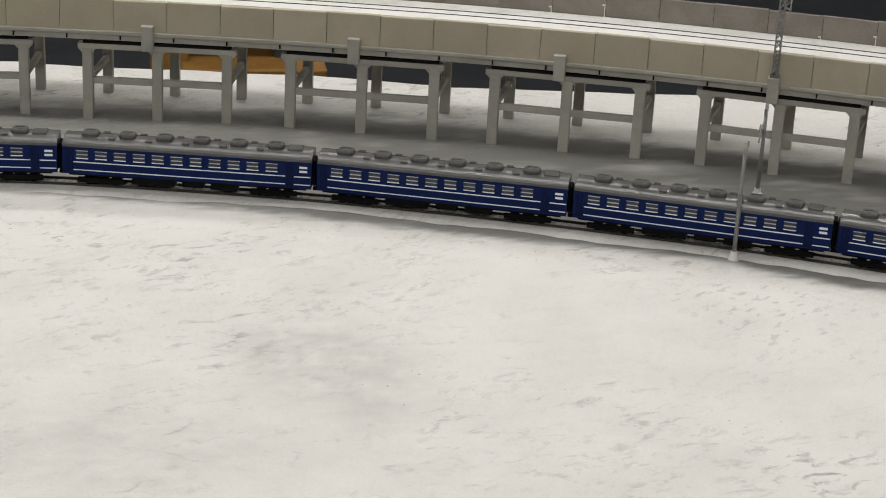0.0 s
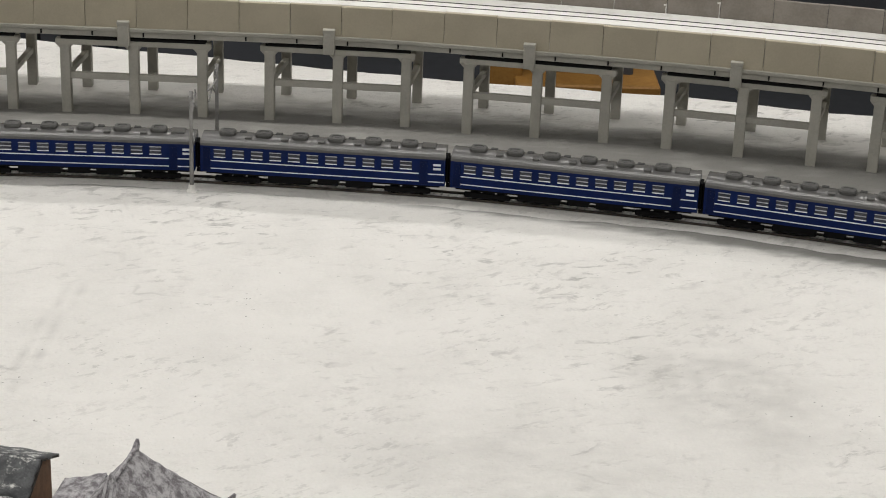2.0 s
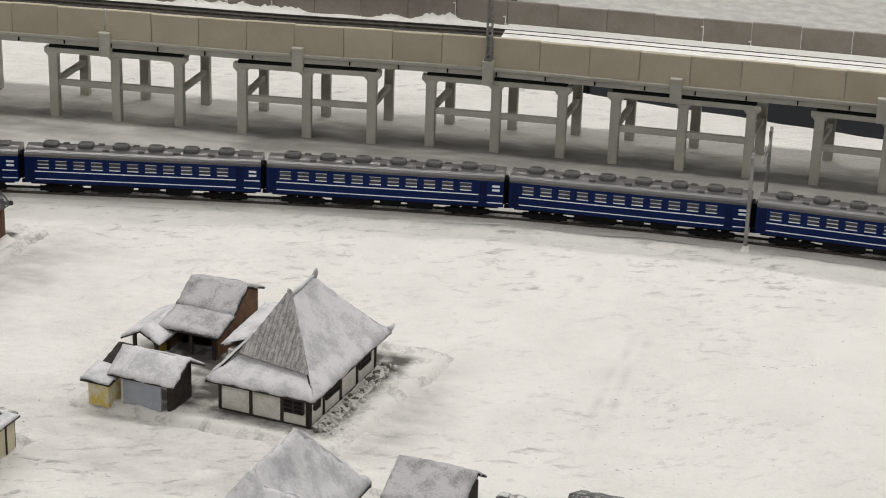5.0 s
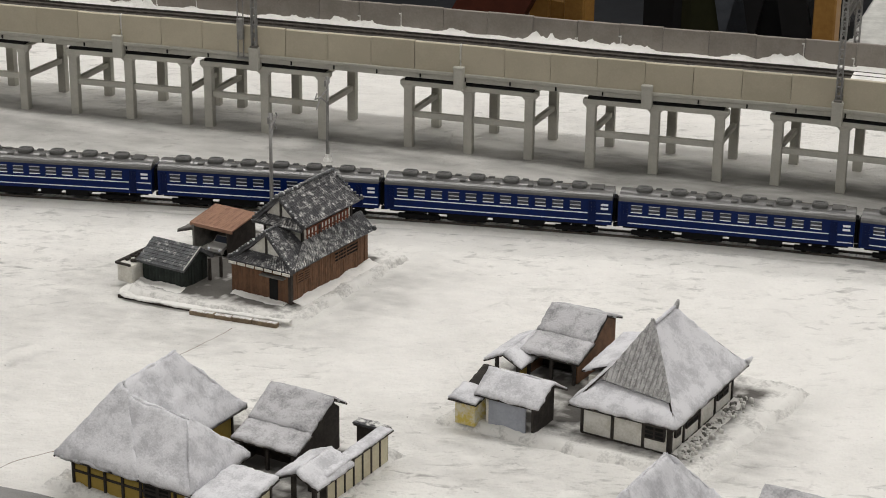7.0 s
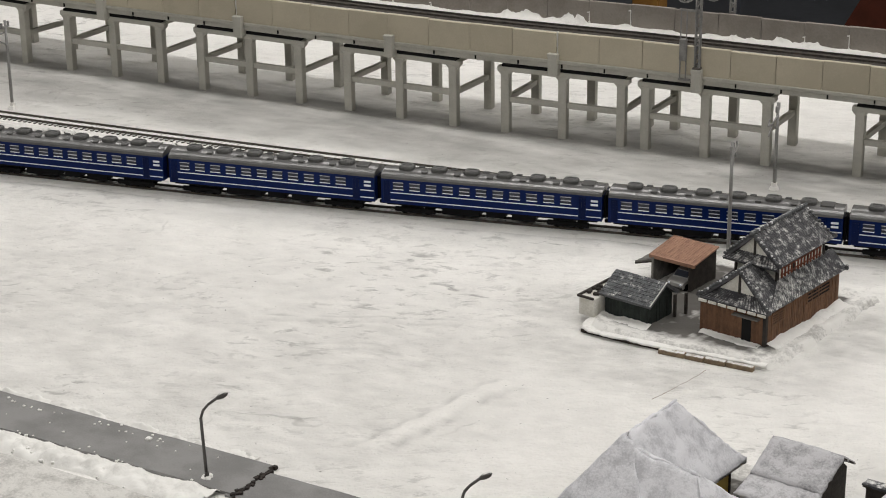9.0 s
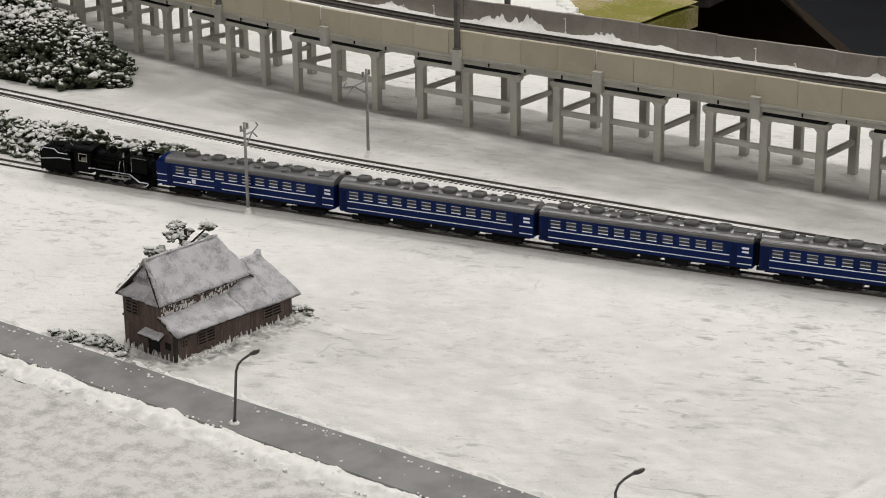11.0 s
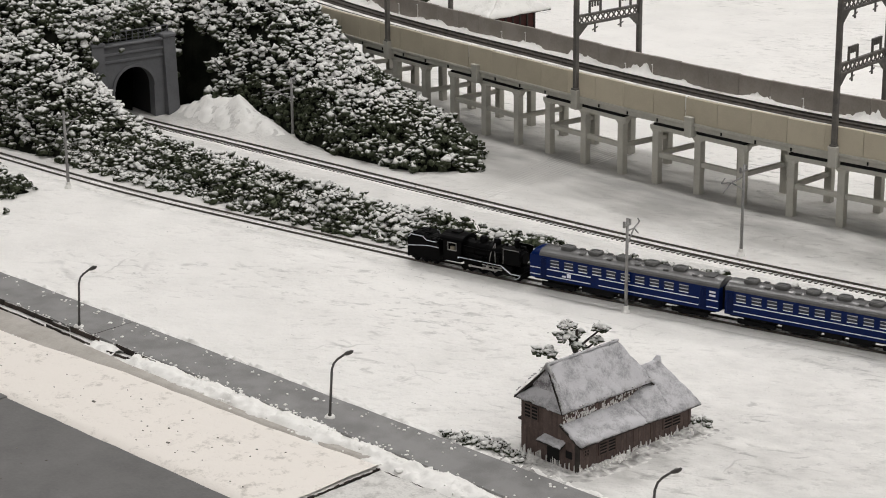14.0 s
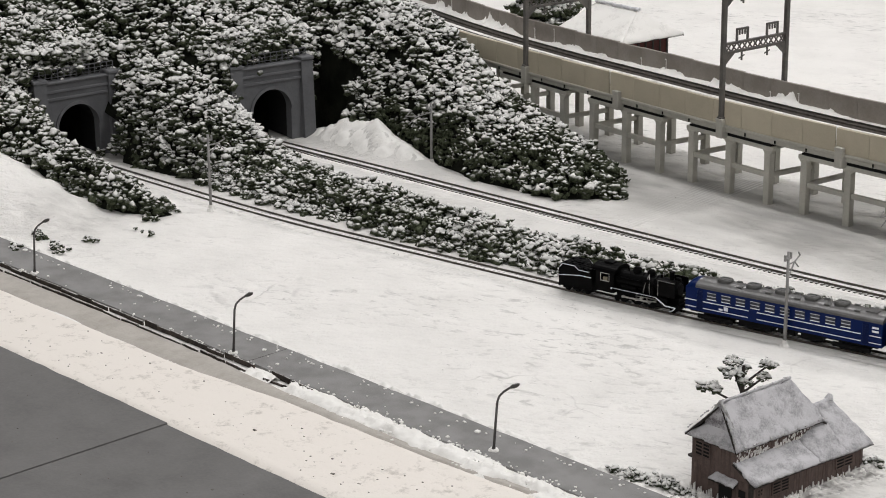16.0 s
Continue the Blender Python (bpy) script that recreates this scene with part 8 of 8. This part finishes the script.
def tunnel_portal(x, y, turn, label):
    """A grey portal wall with an arched mouth, facing +x; the track runs through y = 0."""
    t = thing("tunnel_portal", x, y, 0, turn, label, "tunnel portal", "tunnel portals", "structure")
    W, H, R, spring = 40.0, 68.0, 19.5, 28.0
    d = 9.0
    g = Geo()
    arch = [(-R, 0.0)] + [(-R * math.cos(a), spring + R * math.sin(a)) for a in [math.pi * k / 18 for k in range(19)]] + [(R, 0.0)]
    for (ya, za), (yb, zb) in zip(arch, arch[1:]):
        if abs(ya - yb) > 1e-6:
            g.prism([(0, ya, za), (0, yb, zb), (0, yb, H), (0, ya, H)], (-d, 0, 0))
    g.box(-d, 0, -W, -R, -2, H)
    g.box(-d, 0, R, W, -2, H)
    part("face_wall", g, GRAY_PORTAL, t, "grey cast wall")
    for s in (-1, 1):
        a, b = s * 29.5, s * 41.0
        part("buttress", Geo().prism([(-d, a, -2), (6.5, a, -2), (3.0, a, H + 2), (-d, a, H + 2)], (0, b - a, 0)), GRAY_PORTAL, t)
        part("buttress_cap", Geo().box(-d - 1, 4.6, min(a, b) - 1, max(a, b) + 1, H + 2, H + 5, 0.6), GRAY_PORTAL, t)
    part("moulding", Geo().box(0, 1.8, -29.5, 29.5, 53.5, 56.0, 0.4), GRAY_PORTAL, t)
    part("moulding", Geo().box(0, 1.8, -29.5, 29.5, 60.0, 62.5, 0.4), GRAY_PORTAL, t)
    part("cornice", Geo().box(-d, 2.6, -41, 41, H, H + 1.8, 0.4), GRAY_PORTAL, t)
    ring = Geo()
    for (ya, za), (yb, zb) in zip(arch[1:-1], arch[2:-1]):
        k = 1.13
        o = lambda yy, zz: (0.0, yy * k, spring + (zz - spring) * k)  # noqa: E731
        ring.prism([(0, ya, za), (0, yb, zb), o(yb, zb), o(ya, za)], (1.3, 0, 0))
    part("arch_ring", ring, GRAY_PORTAL, t)
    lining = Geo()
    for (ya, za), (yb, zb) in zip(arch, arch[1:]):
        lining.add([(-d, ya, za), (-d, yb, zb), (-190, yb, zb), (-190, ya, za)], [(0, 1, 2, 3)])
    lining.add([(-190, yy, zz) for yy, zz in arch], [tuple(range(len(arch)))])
    part("tunnel_lining", lining, TUNNEL_DARK, t, "tunnel inside coloured black for its unlit depth")
    rail = part("railing", Geo().box(-5, -4, -38, 38, H + 10.9, H + 11.6).box(-4.8, -4.2, -38, 38, H + 7.5, H + 7.9).box(-4.8, -4.2, -38, 38, H + 4.3, H + 4.7), GRAY_PORTAL, t, "grey top railing")
    for i in range(14):
        yy = -38 + 76 * i / 13
        part("baluster", Geo().box(-4.9, -4.1, yy - 0.3, yy + 0.3, H + 1.8, H + 11.4), GRAY_PORTAL, rail)
    return t


tunnel_portal(PX2, 306, -9, "grey arched tunnel portal with railing over the rear track")
tunnel_portal(PX1, 155, -6, "grey arched tunnel portal with railing over the front track")


def tree(name, x, y, limbs, label, r=(2.5, 4.5)):
    """A small trunk with limbs and layered crowns: limbs are (dx, dy, z, spread, count)."""
    t = thing(name, x, y, -0.8, 0, label, "tree")
    g = Geo()
    top = max(z for _, _, z, _, _ in limbs)
    g.rod((0, 0, 0), (0.5, 0.3, top * 0.92), 1.9, 0.9, 8)
    for dx, dy, z, _, _ in limbs:
        g.rod((0.2, 0.1, z * 0.62), (dx, dy, z - 1), 0.9, 0.5, 6)
    part("trunk", g, DARK_WOOD, t)
    pts = []
    for dx, dy, z, sp, n in limbs:
        for _ in range(n):
            a, q = random.uniform(0, math.tau), math.sqrt(random.random()) * sp
            pts.append((dx + q * math.cos(a), dy + q * math.sin(a), z + random.uniform(-1.4, 1.6) * (1 - 0.5 * q / sp)))
    clumps("crown", pts, *r, LEAF_SNOW if top < 60 else LEAF, "snow-laden green crown", "tree", parent=t)
    return t


tree("garden_pine", -1484, 86, [(-18, -7, 21, 6, 14), (-6, 0, 33, 7, 18), (-7, 0, 38, 5, 8), (14, 6, 41, 3.4, 11), (12, 3, 33, 2.6, 4), (2, -1, 28, 3, 6)], "small snow-laden pine with layered crowns behind the storehouse", (1.8, 3.3))
for bx, by, n in ((-1481, -14, 14), (-1460, -9, 12), (-1441, -11, 8), (-1396, 95, 5)):
    clumps("garden_bush", [(bx + random.gauss(0, 4.6), by + random.gauss(0, 2.6), random.uniform(-0.6, 2.4)) for _ in range(int(n * 1.4))], 1.6, 3.4, LEAF_SNOW, "low snowy garden bush by the storehouse", "bush", kind="")
scrub = []
for cx, cy, n in ((-2075, -27, 9), (-2090, 2, 14), (-2049, -7, 9), (-2055, 25, 5), (-2040, 60, 4), (-2068, 87, 9), (-2075, 115, 5)):
    for _ in range(n):
        sx, sy = random.gauss(cx, 5), random.gauss(cy, 3)
        scrub.append((sx, sy, max(0.0, snow_height(sx, sy)) + random.uniform(-0.2, 2.6)))
clumps("bank_scrub", scrub, 1.4, 3.2, LEAF_LOW, "scattered dark scrub on the snow bank", "scrub")


# ---- behind the viaduct ----
def temple(x, y, rz):
    t = thing("far_hall", x, y, -10.8, rz, "dark red timber hall with a broad snowy roof", "house", "village houses")
    part("wall", Geo().box(-42, 34, -28, 30, 0, 46), RED_DARK, t, "dark red timber wall")
    for i in range(9):
        xx = -42 + 9.5 * i
        part("post", Geo().box(xx - 1, xx + 1, -29.2, -27.6, 0, 46), DARK_WOOD, t)
    for i in range(7):
        yy = -28 + 9.7 * i
        part("post", Geo().box(33.6, 35.2, yy - 1, yy + 1, 0, 46), DARK_WOOD, t)
    part("eave_beam", Geo().box(-46, 38, -32, 34, 44, 48), RED_DARK, t)
    part("lower_roof", Geo().sheet((34, -36, 22), (48, -30, 20), (48, 40, 20), (34, 36, 26), 2, 6, 10, 0.6, 0.5, 2.0), ROOF_SNOW, t, smooth=True)
    part("roof", Geo().sheet((-54, -42, 50), (46, -42, 50), (26, -2, 74), (-36, -2, 74), 3.0, 14, 8, 1.0, 1.0, 1.0), BANK, t, "snowy roof slope", smooth=True)
    part("roof", Geo().sheet((46, 42, 50), (-54, 42, 50), (-36, -2, 74), (26, -2, 74), 3.0, 14, 8, 1.0, 1.0, 2.0), BANK, t, smooth=True)
    part("roof", Geo().sheet((46, -42, 50), (46, 42, 50), (26, 0, 74), (26, -4, 74), 3.0, 10, 8, 1.0, 1.0, 3.0), BANK, t, smooth=True)
    part("roof", Geo().sheet((-54, 42, 50), (-54, -42, 50), (-36, -4, 74), (-36, 0, 74), 3.0, 10, 8, 1.0, 1.0, 4.0), BANK, t, smooth=True)
    ridge_caps(t, (-37, -2, 75), (27, -2, 75), 1.6, ROOF_SNOW)


RED_DARK = mat("dark_red_timber", (0.075, 0.022, 0.018), 0.7, 0, (0.045, 0.016, 0.014), 160, 900, 0.3)
temple(-2166, 743, -6)
tree("far_cedar", -2312, 780, [(0, 0, 96, 9, 24), (0, 0, 84, 17, 50), (2, 0, 70, 24, 80), (-2, 0, 54, 30, 110), (0, 2, 38, 34, 130), (0, 0, 24, 34, 100)], "tall dark cedar dusted with snow behind the viaduct", (4.0, 7.5))

# unfinished board with bare scenery paint
PAINT = mat("scenery_paint", (0.20, 0.19, 0.035), 0.85, 0, (0.36, 0.30, 0.16), 9.0, 300.0, 0.5, edge=0.47, wide=0.08)
g = Geo()
nx = ny = 40
rows = []
for i in range(nx + 1):
    for j in range(ny + 1):
        x, y = -1840 + 200 * i / nx, 640 + 310 * j / ny
        rows.append((x, y, -9 + 2.5 * noise.noise(Vector((x * 0.02, y * 0.02, 0)))))
g.add(rows, [(i * (ny + 1) + j, (i + 1) * (ny + 1) + j, (i + 1) * (ny + 1) + j + 1, i * (ny + 1) + j + 1) for i in range(nx) for j in range(ny)])
g.box(-1840, -1640, 640, 950, -34, -14)
whole("bare_board", g, PAINT, "bare layout board daubed with green and ochre paint", "board", "structure")
# torn edge of the snow sheet
g = Geo()
for i in range(70):
    u = i / 69
    x = float(np.interp(u, [0, 0.35, 0.7, 1], [-1838, -1792, -1738, -1640]))
    y = back_edge(x) + random.uniform(-4, 6) + (60 * (1 - u / 0.05) if u < 0.05 else 0)
    r = random.uniform(2, 6)
    g.box(x - r * random.uniform(0.7, 1.4), x + r, y - r, y + r * random.uniform(0.6, 1.3), -8, 0.8 + random.uniform(-1.2, 0.8), 0.9, random.uniform(0, 90))
whole("torn_snow_rim", g, BANK, "ragged white rim of the snow sheet", "snow rim", "structure", smooth=True)

# second snow sheet behind the bare board
ring = [(-1838, 908), (-1810, 914), (-1786, 902), (-1764, 918), (-1742, 908), (-1716, 922), (-1700, 914), (-1684, 950), (-1690, 990), (-1668, 1010), (-1672, 1046), (-1650, 1090), (-1655, 1200), (-1640, 1500), (-1838, 1500)]
far_sheet = whole("snow_sheet", Geo().prism([(x, y, -5.0) for x, y in ring], (0, 0, 6.0)), BANK, "loose white snow sheet behind the bare board", "snow sheet", "structure")
part("sheet_board", Geo().prism([(x - 3, y + 14, -34.0) for x, y in ring], (0, 0, 29.0)), DARK_EDGE, far_sheet, "dark board under the snow sheet")

snow_scrap_ring = [(-1745, 858), (-1731, 888), (-1708, 895), (-1709, 919), (-1726, 948), (-1782, 913)]
whole("snow_scrap", Geo().prism([(x, y, -9.0) for x, y in snow_scrap_ring], (0, 0, 6.0)), BANK, "thin scrap of white snow sheet on the bare board", "snow sheet", "structure")

# hall clutter beyond the table
OAK = mat("varnished_timber", (0.36, 0.19, 0.05), 0.5, 0, (0.27, 0.135, 0.035), 12.0, 200.0, 0.15)
MAROON = mat("maroon_board", (0.085, 0.022, 0.012), 0.6)
BLACK_GEAR = mat("black_gear", (0.010, 0.010, 0.011), 0.6)
OLIVE = mat("olive_cloth", (0.018, 0.019, 0.006), 0.9)
DARK_BOARD = mat("dark_brown_board", (0.045, 0.028, 0.014), 0.7)
GREY_STEEL = mat("grey_leg", (0.10, 0.11, 0.13), 0.5, 0.4)
WHITE_TOP = mat("white_tabletop", (0.60, 0.60, 0.57), 0.6)

crate = thing("timber_crate", -262, 1440, ZF, 4, "orange-brown timber crate on the hall floor", "crate")
part("crate_body", Geo().box(-70, 70, -50, 50, 330, 500, 3), OAK, crate)
for x in (-62, 62):
    for y in (-44, 44):
        part("leg", Geo().box(x - 8, x + 8, y - 6, y + 6, 0, 330, 1), BLACK_GEAR, crate)
part("lid", Geo().box(-76, 76, -56, 56, 500, 512, 2), OAK, crate)

stand = thing("timber_trestle", -1176, 1400, ZF, -10, "varnished timber trestle behind the layout", "trestle")
for x in (-22, 22):
    part("post", Geo().box(x - 13, x + 13, -13, 13, 0, 1150, 2), OAK, stand)
for z in (200, 600, 1100):
    part("rail", Geo().box(-22, 22, -9, 9, z, z + 40, 2), OAK, stand)
part("base", Geo().box(-60, 60, -90, 90, 0, 30, 2), OAK, stand)
plank = thing("maroon_plank", -1300, 1330, ZF, 0, "dark maroon board leaning behind the layout", "plank")
part("board", Geo().prism([(-330, 0, 0), (-230, 0, 0), (170, 0, 760), (90, 0, 760)], (0, 22, 0)), MAROON, plank)
post = thing("timber_trestle", -884, 1420, ZF, 0, "brown timber upright behind the layout", "trestle")
part("post", Geo().box(-12, 12, -14, 14, 0, 1150, 2), OAK, post)
part("base", Geo().box(-60, 60, -90, 90, 0, 30, 2), OAK, post)
side = thing("side_table", -640, 1720, ZF, 3, "white-topped side table in the hall", "table")
part("tabletop", Geo().box(-255, 420, -330, 330, 560, 590, 4), WHITE_TOP, side)
for x in (-235, 400):
    for y in (-300, 300):
        part("leg", Geo().box(x - 14, x + 14, y - 14, y + 14, 0, 560, 2), GREY_STEEL, side)
gear = thing("folding_stand", -960, 1480, ZF, 8, "black folding stand with splayed legs", "stand")
for dx, s in ((-150, 1), (150, -1), (-60, 1), (80, -1)):
    part("leg", Geo().prism([(dx - 16, 0, 0), (dx + 16, 0, 0), (dx + s * 130 + 16, 0, 660), (dx + s * 130 - 16, 0, 660)], (0, 26, 0)), BLACK_GEAR if dx != 80 else GREY_STEEL, gear)
part("bag", Geo().box(-150, 30, 20, 150, 0, 700, 40).box(20, 90, 30, 140, 0, 640, 30), BLACK_GEAR, gear)
part("pouch", Geo().box(-100, -45, 5, 30, 480, 690, 14), OLIVE, gear, "dark olive pouch")
for px, py, half in ((-1552, 1420, 17), (-348, 1420, 20)):
    up = thing("timber_trestle", px, py, ZF, 2, "brown timber upright behind the layout", "trestle")
    part("post", Geo().box(-half, half, -14, 14, 0, 1150, 2), OAK, up)
    part("base", Geo().box(-60, 60, -90, 90, 0, 30, 2), OAK, up)
board = thing("leaning_board", -1880, 1460, ZF, 0, "dark brown board leaning behind the layout", "plank")
part("board", Geo().prism([(-420, 0, 760), (-150, 0, 760), (420, 0, 400), (420, 0, 330), (240, 0, 330)], (0, 22, 0)), DARK_BOARD, board)
rack = thing("steel_post", -1449, 1430, ZF, 0, "thin grey steel post behind the layout", "post")
part("post", Geo().box(-5, 5, -5, 5, 0, 1100, 1), GREY_STEEL, rack)
part("base", Geo().box(-40, 40, -40, 40, 0, 8, 1), GREY_STEEL, rack)
